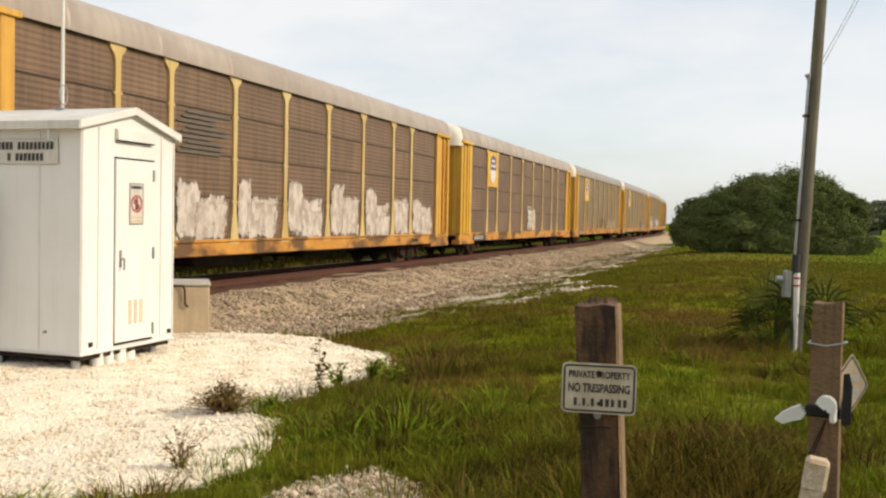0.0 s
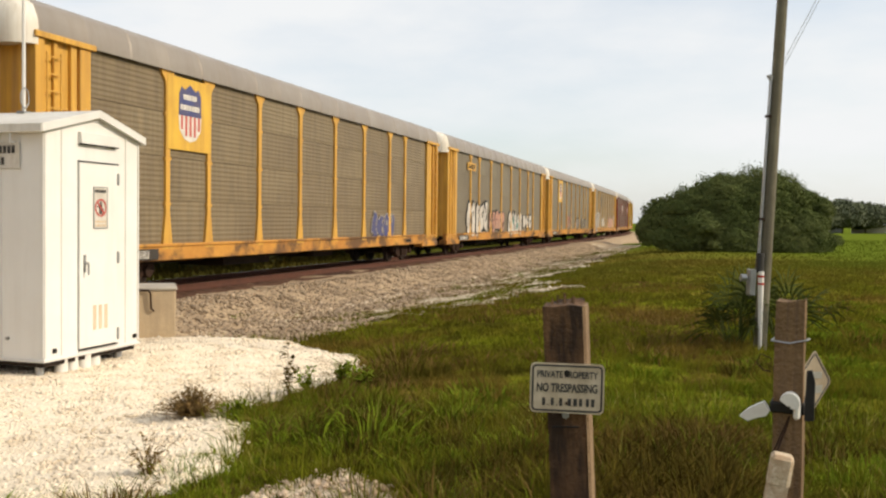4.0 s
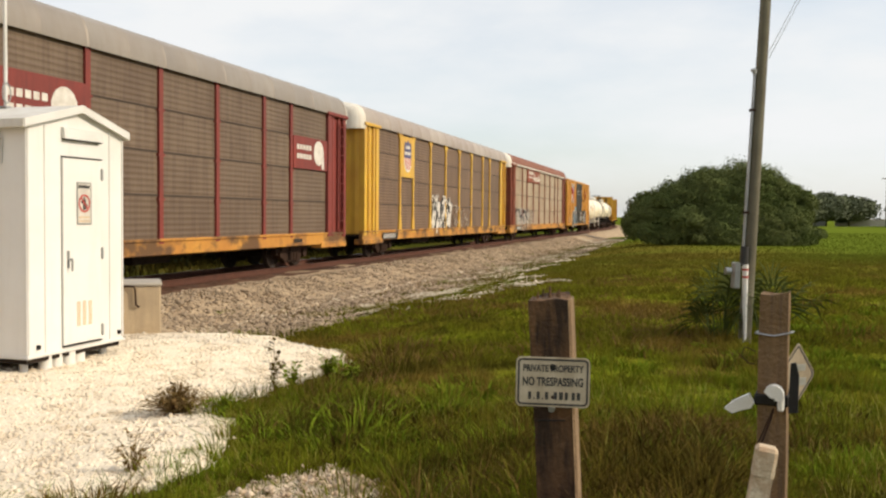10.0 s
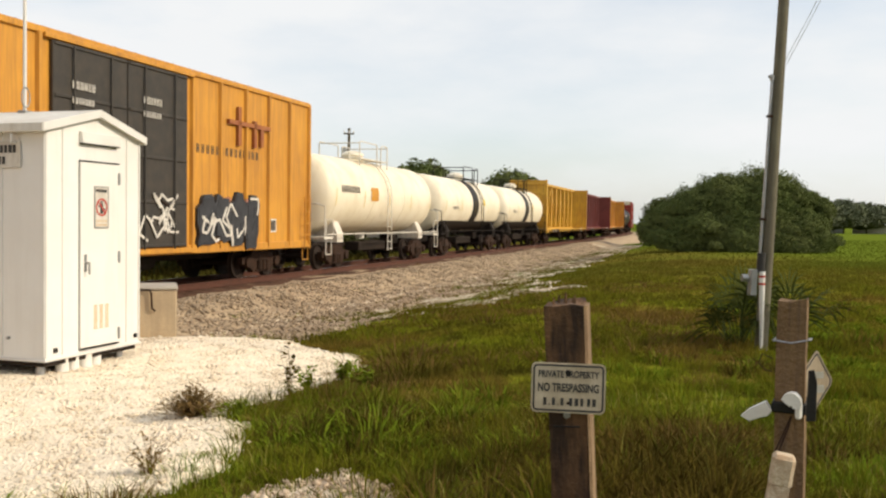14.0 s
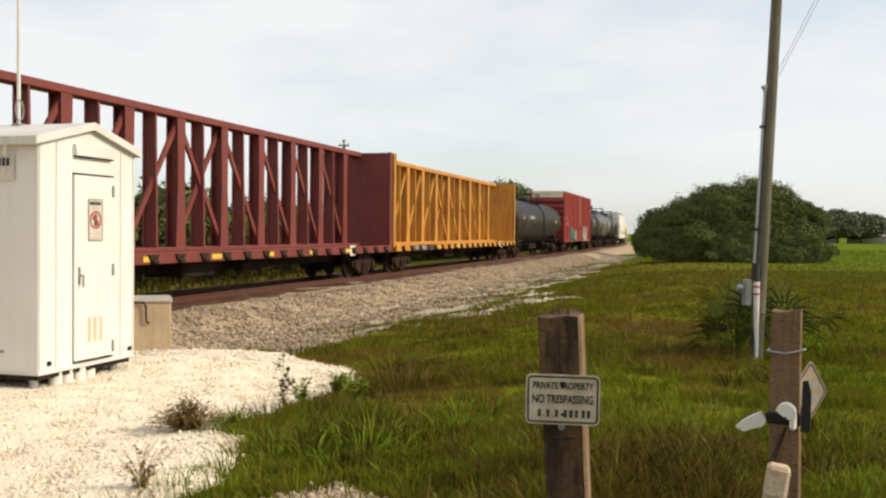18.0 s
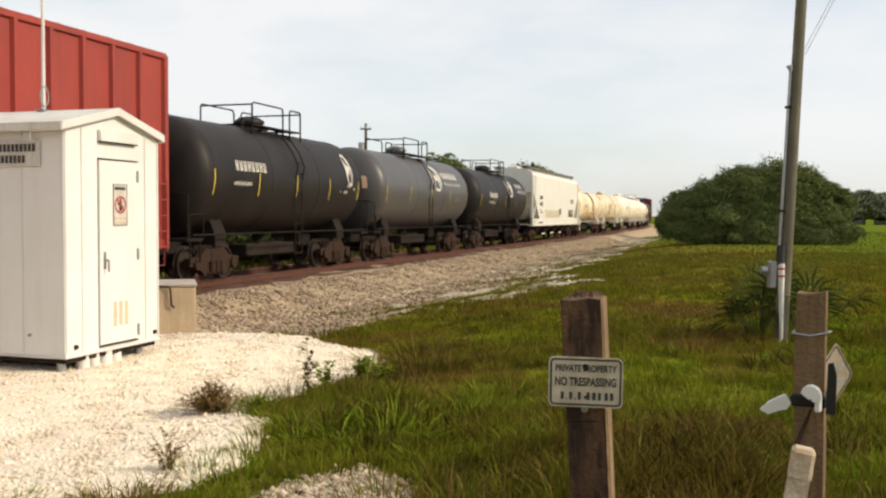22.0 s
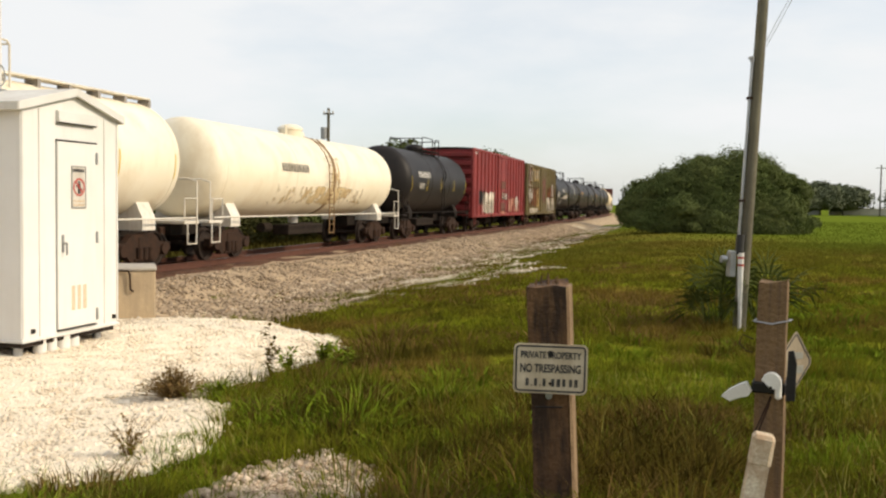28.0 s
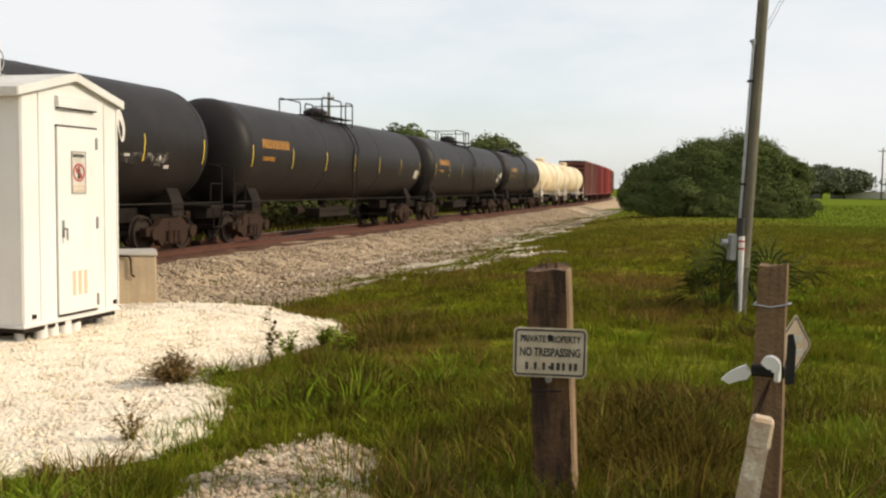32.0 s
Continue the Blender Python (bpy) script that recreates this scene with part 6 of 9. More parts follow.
for x0, x1, z0, z1 in ((-4.1, -1.45, 3.25, 4.5), (8.95, 11.7, 3.25, 4.3)):
    pl = part("emblem_plate", MB().box(x0, x1, -1.585, -1.54, z0, z1, 0.004), P["red_post"], c, "dark red plate with a plain white emblem")
    part("emblem", MB().prism(rounded_at := [(x1 - 0.75 + 0.42 * math.cos(a_), (z0 + z1) / 2 + 0.05 + 0.42 * math.sin(a_)) for a_ in np.linspace(0, 6.2, 18)], "y", -1.592, -1.584).box(x1 - 0.5, x1 - 0.3, -1.592, -1.584, z0 + 0.05, z0 + 0.45), P["letter_white"], pl)
    mb = MB()
    for z in ((z0 + z1) / 2 - 0.2, (z0 + z1) / 2 + 0.1):
        for i in range(5):
            mb.box(x0 + 0.25 + i * 0.24, x0 + 0.42 + i * 0.24, -1.592, -1.584, z, z + 0.16)
    tagged(part("lettering", mb, P["letter_white"], pl), kind="stuff")
c = autorack(GAPS[8], GAPS[9], "covered car carrier with dark brown panels and bright yellow posts", "brown_panel", "bright_yellow", "roof_pale", "bright_yellow")
shield(c)
tag_paint(c, -3.9, -0.3, 0.98, 2.55, Y, 5, P["letter_white"], P["spray_black"], 41, 0.25)
scrawl(c, -3.6, -0.6, 1.1, 2.3, Y - 0.03, P["spray_black"], 44, 9, 0.025)
scrawl(c, -3.9, -0.2, 1.9, 2.75, Y - 0.012, P["letter_white"], 43, 8, 0.03)
scrawl(c, 0.2, 4.4, 1.2, 2.3, Y, P["primer"], 42, 14, 0.03)
c = autorack(GAPS[9], GAPS[10], "covered car carrier with rusty roof, brick-red posts and stained pale panels", "rust_panel", "rust_post", "roof_rust", "rust_post", (False, False), 7, True, "white")
pl = part("emblem_plate", MB().box(-6.9, -1.45, -1.585, -1.54, 4.31, 5.31, 0.004), P["rust_post"], c, "brick-red plate with white lettering shapes")
for i, (x0, z0, hh) in enumerate([(-6.5 + 0.27 * k, 4.91, 0.30 if k in (0, 3, 4) else 0.20) for k in range(8)] + [(-4.35 + 0.40 * k, 4.47, 0.52 if k in (0, 5) else 0.32) for k in range(7)]):
    wd = 0.17 if i < 8 else 0.26
    part("lettering_stroke", MB().prism([(x0, z0), (x0 + wd, z0), (x0 + wd + 0.3 * hh, z0 + hh), (x0 + 0.3 * hh, z0 + hh)], "y", -1.592, -1.584), P["letter_white"], pl)
part("lettering_swoosh", MB().box(-6.6, -4.4, -1.592, -1.584, 4.65, 4.73), P["letter_white"], pl)
worn_patch(c, -11.9, -5.6, 0.55, 2.5, Y, "black")
worn_patch(c, -11.8, -6.0, 0.60, 2.3, Y - 0.003, "pale")
scrawl(c, -11.5, -6.0, 0.75, 2.3, Y - 0.006, P["spray_black"], 45, 16, 0.035)
scrawl(c, -11.5, -6.0, 0.75, 2.3, Y - 0.022, P["spray_white"], 46, 20, 0.03)
worn_patch(c, -6.2, -3.6, 0.8, 2.3, Y, "primer")
scrawl(c, -5.9, -3.9, 1.0, 2.1, Y - 0.006, P["primer"], 47, 10, 0.03)


# ---- boxcars ----
def boxcar(u0, u1, z0, z1, label, paint, door_paint, ribs, doors, end_paint=None, roof_paint="roof_grey", top_end=None, wide=1.56):
    L = u1 - u0 - 1.35
    h = L / 2
    car = wagon("boxcar", label, "railway wagon", u0, u1)
    pm = P[paint]
    part("body", MB().box(-h, h, -wide + 0.05, wide - 0.05, z0 + 0.12, z1 - 0.1), pm, car)
    d0, d1 = doors[0], doors[-1]
    xs = [x for x in np.linspace(-h + 0.05, h - 0.05, ribs) if not d0 - 0.12 < x < d1 + 0.12]
    RELIEF[car.name] = (xs, wide, d0, d1)
    for x in xs:
        for s_ in (-1, 1):
            o = part("rib", shared(("rib", z0, z1), lambda: MB().prism([(-0.075, 0.0), (0.075, 0.0), (0.045, -0.085), (-0.045, -0.085)], "z", z0 + 0.1, z1 - 0.12)), pm, car)
            o.location = (float(x), s_ * (wide - 0.05), 0)
            o.rotation_euler = (0, 0, 0 if s_ < 0 else math.pi)
    for a, b in zip(doors[:-1], doors[1:]):
        d = part("door", MB().box(a + 0.02, b - 0.02, -wide - 0.045, -wide + 0.04, z0 + 0.18, z1 - 0.22, 0.012), P[door_paint], car)
        mb = MB()
        k = 4 if b - a > 2 else 3
        for i in range(k + 1):
            z = z0 + 0.2 + (z1 - z0 - 0.5) * i / k
            mb.box(a + 0.06, b - 0.06, -wide - 0.075, -wide - 0.04, z, z + 0.07, 0.01)
        part("door_bar", mb, P[door_paint], d)
        for x in (a + 0.25 * (b - a), a + 0.75 * (b - a)):
            part("lock_rod", MB().cyl((x, -wide - 0.085, z0 + 0.15), (x, -wide - 0.085, z1 - 0.25), 0.022, n=6), P[door_paint], d)
        part("door_handle", MB().cyl(((a + b) / 2, -wide - 0.10, z0 + 1.3), ((a + b) / 2 + 0.35, -wide - 0.10, z0 + 1.15), 0.02, n=6), M["iron"], d)
    part("door_track", MB().box(d0 - 2.2 if d0 - 2.2 > -h else -h, d1 + 0.3, -wide - 0.09, -wide + 0.03, z0 + 0.04, z0 + 0.15, 0.01), pm, car)
    part("door_track", MB().box(d0 - 0.2, d1 + 0.3, -wide - 0.06, -wide + 0.03, z1 - 0.2, z1 - 0.1, 0.01), pm, car)
    part("side_sill", MB().box(-h, h, -wide, -wide + 0.12, z0, z0 + 0.22, 0.015), pm, car)
    part("side_sill", MB().box(-h, h, wide - 0.12, wide, z0, z0 + 0.22, 0.015), pm, car)
    part("top_chord", MB().box(-h - 0.02, h + 0.02, -wide - 0.01, -wide + 0.1, z1 - 0.14, z1, 0.015), pm, car)
    part("top_chord", MB().box(-h - 0.02, h + 0.02, wide - 0.1, wide + 0.01, z1 - 0.14, z1, 0.015), pm, car)
    for s_ in (-1, 1):
        em = P[end_paint] if end_paint else pm
        mb = MB()
        k = 7
        zt = z1 - (0.55 if top_end else 0.15)
        prof = []
        for i in range(k):
            z = z0 + 0.25 + (zt - z0 - 0.3) * i / k
            st = (zt - z0 - 0.3) / k
            prof += [(0.0, z), (0.0, z + 0.3 * st), (0.13, z + 0.45 * st), (0.13, z + 0.8 * st), (0.0, z + 0.95 * st)]
        vs = [(x, y, z) for y in (-wide + 0.12, wide - 0.12) for x, z in prof]
        m = len(prof)
        mb.add(vs, [(i, i + 1, m + i + 1, m + i) for i in range(m - 1)])
        mb.box(-0.02, 0.1, -wide, -wide + 0.16, z0, z1 - 0.05, 0.015).box(-0.02, 0.1, wide - 0.16, wide, z0, z1 - 0.05, 0.015)
        o = part("end_wall", mb, em, car)
        o.location, o.rotation_euler = (s_ * h, 0, 0), (0, 0, 0 if s_ > 0 else math.pi)
        if top_end:
            o2 = part("end_top", MB().box(-0.01, 0.06, -wide + 0.05, wide - 0.05, z1 - 0.56, z1 + 0.02, 0.01), P[top_end], car, "pale panel across the top of the end wall")
            o2.location, o2.rotation_euler = (s_ * h, 0, 0), (0, 0, 0 if s_ > 0 else math.pi)
            mk = MB()
            for i in range(9):
                mk.box(0.06, 0.064, -0.9 + i * 0.15, -0.79 + i * 0.15, z1 - 0.27, z1 - 0.21)
            tagged(part("lettering", mk, P["primer"], o2), kind="stuff")
        ladder(car, s_ * (h + 0.14), -1.15, z0 + 0.1, z0 + 1.8, 0.4, em, 6, True)
        ladder(car, s_ * (h - 0.35), -wide - 0.10, z0 + 0.05, z0 + 1.5, 0.4, pm, 5)
        part("sill_step", MB().tube([(s_ * (h - 0.15), -wide - 0.02, z0 + 0.05), (s_ * (h - 0.15), -wide - 0.02, z0 - 0.38), (s_ * (h - 0.55), -wide - 0.02, z0 - 0.38), (s_ * (h - 0.55), -wide - 0.02, z0 + 0.05)], 0.02, 5), pm, car)
    k = 0.25
    rp = [(-wide, z1 - 0.02), (-wide * 0.6, z1 + 0.07 * k), (0, z1 + 0.12 * k), (wide * 0.6, z1 + 0.07 * k), (wide, z1 - 0.02)]
    mb = MB().sweep(rp, [-h - 0.05, h + 0.05])
    for x in np.arange(-h + 0.3, h, 0.75):
        mb.sweep([(y * 0.99, z + 0.03) for y, z in rp], [float(x), float(x) + 0.09])
    part("roof", mb, P[roof_paint], car)
    part("underframe", MB().box(-h, h, -0.25, 0.25, 0.6, z0 + 0.15, 0.02).box(-h, h, -1.4, 1.4, z0 + 0.05, z0 + 0.13).box(-2.4, -0.8, -1.0, 0.4, 0.45, z0 + 0.1, 0.05).cyl((1.0, -0.6, 0.65), (2.3, -0.6, 0.65), 0.22, n=12), M["under"], car)
    trucks(car, (-h + 2.3, h - 2.3))
    couplers(car, h + 0.1)
    return car, h


B1 = (258.2, 278.95)
c, h = boxcar(*B1, 0.85, 5.46, "yellow boxcar with black plug doors, a crossed-arrow emblem and tags", "orange", "plate_black", 15, [-2.45, 0.0, 2.45], top_end="end_beige", wide=1.58)
yy = -1.535


def arm(x0, z0, x1, z1, w, mt, lift):
    """A tapered arrow arm of the emblem."""
    L = math.hypot(x1 - x0, z1 - z0)
    nx, nz = -(z1 - z0) / L * w, (x1 - x0) / L * w
    dx, dz = (x1 - x0) / L * w, (z1 - z0) / L * w
    part("emblem_arm", MB().prism([(x0 + nx, z0 + nz), (x1 + nx - dx, z1 + nz - dz), (x1 + nx * 0.2 + dx * 0.6, z1 + nz * 0.2 + dz * 0.6), (x1 - nx, z1 - nz), (x0 - nx, z0 - nz), (x0 + dx * 0.7, z0 + dz * 0.7)], "y", yy - 0.09 - lift, yy + 0.005), P[mt], c, "arm of a crossed red and blue emblem")


def small(x, z):
    return -5.45 + 0.95 * (x + 5.45), 4.12 + 0.95 * (z - 4.05)


for x0, z0, x1, z1, mt, k in ((-5.45, 4.05, -6.25, 4.95, "letter_white", 0.004), (-5.45, 4.05, -4.65, 4.95, "letter_white", 0.004), (-5.45, 4.05, -6.25, 3.15, "letter_white", 0.004), (-5.45, 4.05, -4.65, 3.15, "letter_white", 0.004)):
    arm(*small(x0, z0), *small(x1, z1), 0.19, mt, k)
for x0, z0, x1, z1, mt, k in ((-5.40, 4.0, -6.2, 4.9, "navy", 0.010), (-5.65, 4.05, -6.3, 4.5, "flag_red", 0.012), (-5.45, 4.05, -4.7, 4.9, "navy", 0.010), (-5.3, 4.0, -4.65, 4.5, "flag_red", 0.012), (-5.45, 4.05, -6.2, 3.2, "flag_red", 0.014), (-5.6, 3.9, -6.05, 3.15, "navy", 0.012), (-5.45, 4.05, -4.7, 3.2, "flag_red", 0.010)):
    arm(*small(x0, z0), *small(x1, z1), 0.115, mt, k)
marks(c, -7.4, 2.45, 0.24, 5, yy, P["letter_dark"])
marks(c, -7.4, 1.95, 0.24, 6, yy, P["letter_dark"])
marks(c, 3.0, 3.42, 0.22, 14, yy, P["letter_dark"], 0.5, 1.1)
for x0, x1, z0, z1 in ((4.5, 6.9, 4.30, 4.42), (5.0, 5.16, 3.75, 4.8), (5.9, 6.06, 3.75, 4.5), (6.3, 6.46, 3.8, 4.3)):
    part("emblem_stroke", MB().box(x0, x1, -1.626, yy, z0, z1), P["brown_stroke"], c, "faded brown-red emblem stroke")
part("data_box", MB().box(7.0, 7.45, yy - 0.004, yy + 0.004, 1.35, 1.75), P["letter_white"], c, "small white stencilled panel")
part("data_panel", MB().box(7.05, 7.40, yy - 0.007, yy + 0.002, 1.40, 1.70), P["letter_dark"], c)
for x in (-1.9, 0.55):
    marks(c, x, 4.35, 0.16, 6, -1.67, P["letter_white"])
    marks(c, x, 4.05, 0.13, 7, -1.67, P["letter_white"])
tag_paint(c, -5.7, -2.1, 0.75, 2.35, -1.63, 5, P["spray_black"], P["spray_white"], 51, back=0.1)
scrawl(c, -5.6, -2.2, 0.8, 2.3, -1.652, P["sky_blue"], 55, 9, 0.03)
tag_paint(c, -4.0, -3.1, 2.4, 2.75, -1.63, 2, P["sky_blue"], P["sky_blue"], 52, back=0.1)
tag_paint(c, 3.0, 6.2, 0.95, 2.35, -1.63, 4, P["spray_black"], P["spray_black"], 53, back=0.1)
scrawl(c, 3.1, 6.1, 1.0, 2.3, -1.652, P["letter_white"], 57, 7, 0.035)
worn_patch(c, 2.7, 6.6, 1.5, 2.5, yy, "rose")
worn_patch(c, -7.9, -6.9, 1.0, 1.8, yy, "pale")
scrawl(c, 0.3, 2.2, 1.2, 2.3, -1.66, P["letter_white"], 58, 6, 0.03)
B2 = (415.85, 436.1)
c, h = boxcar(*B2, 0.95, 5.48, "brick-red boxcar with white-beige end panel and tags", "box_red", "box_red", 21, [-0.9, 2.1], top_end="end_beige", wide=1.58)
yy = -1.535
marks(c, -7.9, 2.95, 0.24, 4, yy, P["letter_white"])
marks(c, -7.8, 2.45, 0.24, 7, yy, P["letter_white"])
marks(c, -8.0, 1.75, 0.08, 12, yy, P["letter_white"])
tag_paint(c, -5.7, -3.2, 1.0, 2.2, -1.63, 3, P["spray_black"], P["teal"], 61, back=0.1)
scrawl(c, -5.5, -3.3, 1.1, 2.1, -1.655, P["teal"], 66, 6, 0.04)
worn_patch(c, -2.9, -0.9, 1.0, 2.2, yy, "pale")
scrawl(c, 2.7, 6.3, 1.0, 2.5, -1.622, P["spray_white"], 63, 26, 0.04)
worn_patch(c, 2.6, 6.4, 0.95, 2.2, yy, "pale")
worn_patch(c, -0.7, 1.9, 1.2, 2.9, yy, "brown")
marks(c, 0.2, 3.4, 0.2, 6, -1.66, P["primer"])
part("placard", MB().box(-7.9, -7.2, yy - 0.01, yy + 0.01, 1.05, 1.3), P["stripe_yellow"], c)
B3 = (593.8, 611.8)
c, h = boxcar(*B3, 0.86, 4.95, "crimson boxcar with pale worn tags along the bottom", "box_crimson", "box_crimson", 17, [-1.3, 1.6], wide=1.55)
yy = -1.505
worn_patch(c, -6.6, -1.5, 0.80, 2.7, yy, "white")
worn_patch(c, -5.9, -1.7, 0.86, 2.0, yy, "white")
worn_patch(c, -6.9, -5.0, 1.5, 2.6, yy, "black")
worn_patch(c, -1.2, 1.5, 2.6, 3.3, yy, "brown")
worn_patch(c, -1.2, 1.5, 1.8, 2.6, yy, "brown")
worn_patch(c, -1.2, 1.5, 0.95, 1.95, yy, "brown")
worn_patch(c, -1.1, 1.4, 0.9, 1.4, yy, "rose")
scrawl(c, -0.9, 1.3, 2.0, 2.35, -1.634, P["spray_white"], 75, 9, 0.022)
worn_patch(c, 1.7, 7.3, 0.9, 2.3, yy, "rose")
scrawl(c, 4.6, 5.6, 1.3, 2.2, -1.590, P["spray_white"], 76, 7, 0.03)
scrawl(c, 2.0, 2.7, 1.2, 2.3, -1.590, P["rose"], 78, 5, 0.03)
marks(c, -8.0, 4.62, 0.12, 6, -1.565, P["letter_white"])
B4 = (611.8, 628.5)
c, h = boxcar(*B4, 0.85, 4.85, "olive boxcar streaked with rust and covered in old pale tags", "box_olive", "box_olive", 15, [-1.0, 1.9], wide=1.55)
yy = -1.505
part("emblem_plate", frame_strip(1.5, 1.6, 0.02, 0.07, yy - 0.09, yy + 0.005), P["primer"], c, "faded pale frame").location = (-6.1, 0, 3.9)
for x in (-6.5, -6.05, -5.75):
    part("emblem_stroke", MB().box(x, x + 0.10, yy - 0.085, yy + 0.005, 3.5, 4.35), P["primer"], c, "faded pale stroke")
worn_patch(c, -7.0, -5.2, 3.0, 4.8, yy, "rust")
worn_patch(c, -5.1, -1.3, 3.35, 4.75, yy, "cream")
worn_patch(c, -5.0, -1.6, 3.5, 4.6, yy, "pale")
worn_patch(c, -7.5, -1.1, 1.2, 3.3, yy, "rust")
worn_patch(c, -7.3, -4.6, 1.5, 2.9, yy, "primer")
worn_patch(c, -3.4, -1.1, 1.0, 3.2, yy, "cream")
worn_patch(c, -0.9, 1.8, 1.4, 4.3, yy, "brown")
scrawl(c, -6.9, -5.2, 2.1, 2.9, -1.590, P["spray_white"], 83, 9, 0.03)
worn_patch(c, -7.4, -1.2, 0.82, 1.5, yy, "white")
worn_patch(c, 1.7, 7.7, 0.70, 2.5, yy, "white")
worn_patch(c, 1.9, 7.5, 0.75, 1.9, yy, "pale")
scrawl(c, 2.2, 7.2, 1.0, 2.1, -1.590, P["box_olive"], 88, 12, 0.025)
worn_patch(c, 2.2, 7.6, 2.0, 3.4, yy, "rust")
scrawl(c, 5.2, 5.9, 2.4, 3.4, -1.590, P["spray_white"], 89, 6, 0.022)
for u0, u1, col in ((735.0, 753.0, "box_brown"), (753.0, 771.0, "box_crimson"), (771.0, 789.0, "box_red"), (789.0, 807.0, "box_brown"), (807.0, 825.0, "box_brown"), (825.0, 843.0, "box_red")):
    boxcar(u0, u1, 0.9, 4.95, "plain weathered boxcar far back in the train", col, col, 13, [-1.5, 1.5], wide=1.55)


# ---- tank wagons ----
def ring_patch(x0, x1, a0, a1, r, zc, n=6):
    """A thin curved sheet on the near flank of a tank; angles up from the horizontal."""
    mb = MB()
    vs = []
    for i in range(n + 1):
        a = radians(a0 + (a1 - a0) * i / n)
        for x in (x0, x1):
            vs.append((x, -r * math.cos(a), zc + r * math.sin(a)))
    return mb.add(vs, [(2 * i, 2 * i + 1, 2 * i + 3, 2 * i + 2) for i in range(n)])


def tank(u0, u1, label, shell, frame_paint, r=1.42, zc=2.62, rail_paint=None, dome=0.0, band=None, walkway=True, stripes=True, seed=1, ladder_paint=None, top_rail=False):
    car = wagon("tank_wagon", label, "tank wagon", u0, u1)
    pitch = u1 - u0
    h = pitch / 2 - 0.68           # half length of the shell
    fm, rm = P[frame_paint], P[rail_paint or frame_paint]
    prof = [(-h + 0.62 * (1 - math.cos(radians(15 * i))), max(r * math.sin(radians(15 * i)), 0.03)) for i in range(7)]
    prof += [(x, r) for x in np.linspace(-h + 0.9, h - 0.9, 5)]
    prof += [(-x, rr) for x, rr in reversed(prof[:7])]
    part("shell", shared(("shell", round(h, 2), r, zc), lambda: MB().lathe(prof, 40, "x", (0, 0, zc)), 40), P[shell], car)
    for x in np.linspace(-h + 0.75, h - 0.75, 4):
        part("weld_seam", shared(("seam", r, zc), lambda: MB().lathe([(-0.02, r), (-0.012, r + 0.008), (0.012, r + 0.008), (0.02, r)], 40, "x", (0, 0, zc))), P[shell], car).location = (float(x), 0, 0)
    if band:
        part("band", MB().lathe([(-0.62, r), (-0.62, r + 0.012), (0.62, r + 0.012), (0.62, r)], 40, "x", (0, 0, zc)), P[band], car, "dark band round the middle")
    # stub sills, saddles, end platforms
    for s_ in (-1, 1):
        xb = s_ * (h - 1.55)
        part("saddle", MB().prism([(-1.25, 0.95), (1.25, 0.95), (1.25, 1.25), (1.0, zc - r * 0.62), (0.5, zc - r * 0.9), (-0.5, zc - r * 0.9), (-1.0, zc - r * 0.62), (-1.25, 1.25)], "x", xb - 0.28, xb + 0.28), fm, car)
        part("stub_sill", MB().box(min(xb - 1.2 * s_, s_ * (h + 0.35)), max(xb - 1.2 * s_, s_ * (h + 0.35)), -0.28, 0.28, 0.72, 1.12, 0.02), P["dark_frame"], car)
        part("end_platform", MB().box(s_ * (h + 0.05) - 0.35, s_ * (h + 0.05) + 0.35, -1.5, 1.5, 1.08, 1.16, 0.01), fm, car)
        xs = s_ * (h + 0.33)
        part("end_rail", MB().tube([(xs, -1.48, 1.16), (xs, -1.48, 2.2), (xs, -1.2, 2.28), (xs, 1.2, 2.28), (xs, 1.48, 2.2), (xs, 1.48, 1.16)], 0.022, 6), rm, car)
        part("grab_rail", MB().tube([(xs - s_ * 0.05, -1.50, 0.55), (xs - s_ * 0.05, -1.50, 1.75), (xs - s_ * 0.65, -1.50, 1.75), (xs - s_ * 0.65, -1.50, 1.12) ], 0.02, 6), rm, car)
        part("grab_rail", MB().tube([(xs - s_ * 0.05, -1.5, 0.56), (xs - s_ * 0.5, -1.5, 0.56), (xs - s_ * 0.5, -1.5, 1.1)], 0.02, 6), rm, car)
    for y in (-1.52, 1.52):
        part("side_handrail", MB().tube([(-h - 0.2, y, 1.24), (h + 0.2, y, 1.24)], 0.022, 6), rm, car)
    part("brake_gear", MB().box(-1.6, 1.4, -0.75, -0.15, 0.55, 0.9, 0.03).cyl((-0.7, -0.55, 0.75), (0.8, -0.55, 0.75), 0.2, n=12).cyl((-2.2, 0, 0.8), (-1.6, 0, 0.8), 0.16, n=12), M["under"], car)
    part("outlet_valve", MB().cyl((0.4, 0, zc - r - 0.25), (0.4, 0, zc - r + 0.05), 0.18, n=12), fm, car)
    top = zc + r
    cx = dome + 0.7
    part("manway", MB().lathe([(top - 0.12, 0.42), (top + 0.17, 0.42), (top + 0.19, 0.47), (top + 0.26, 0.45), (top + 0.36, 0.30), (top + 0.40, 0.08)], 20, "z", (cx, 0, 0)).box(cx + 0.5, cx + 0.85, -0.2, 0.2, top - 0.05, top + 0.16, 0.04).cyl((cx + 1.05, 0.2, top - 0.1), (cx + 1.05, 0.2, top + 0.28), 0.08, n=10).cyl((cx - 0.7, -0.15, top - 0.1), (cx - 0.7, -0.15, top + 0.30), 0.05, n=8), P[shell], car, smooth=35)
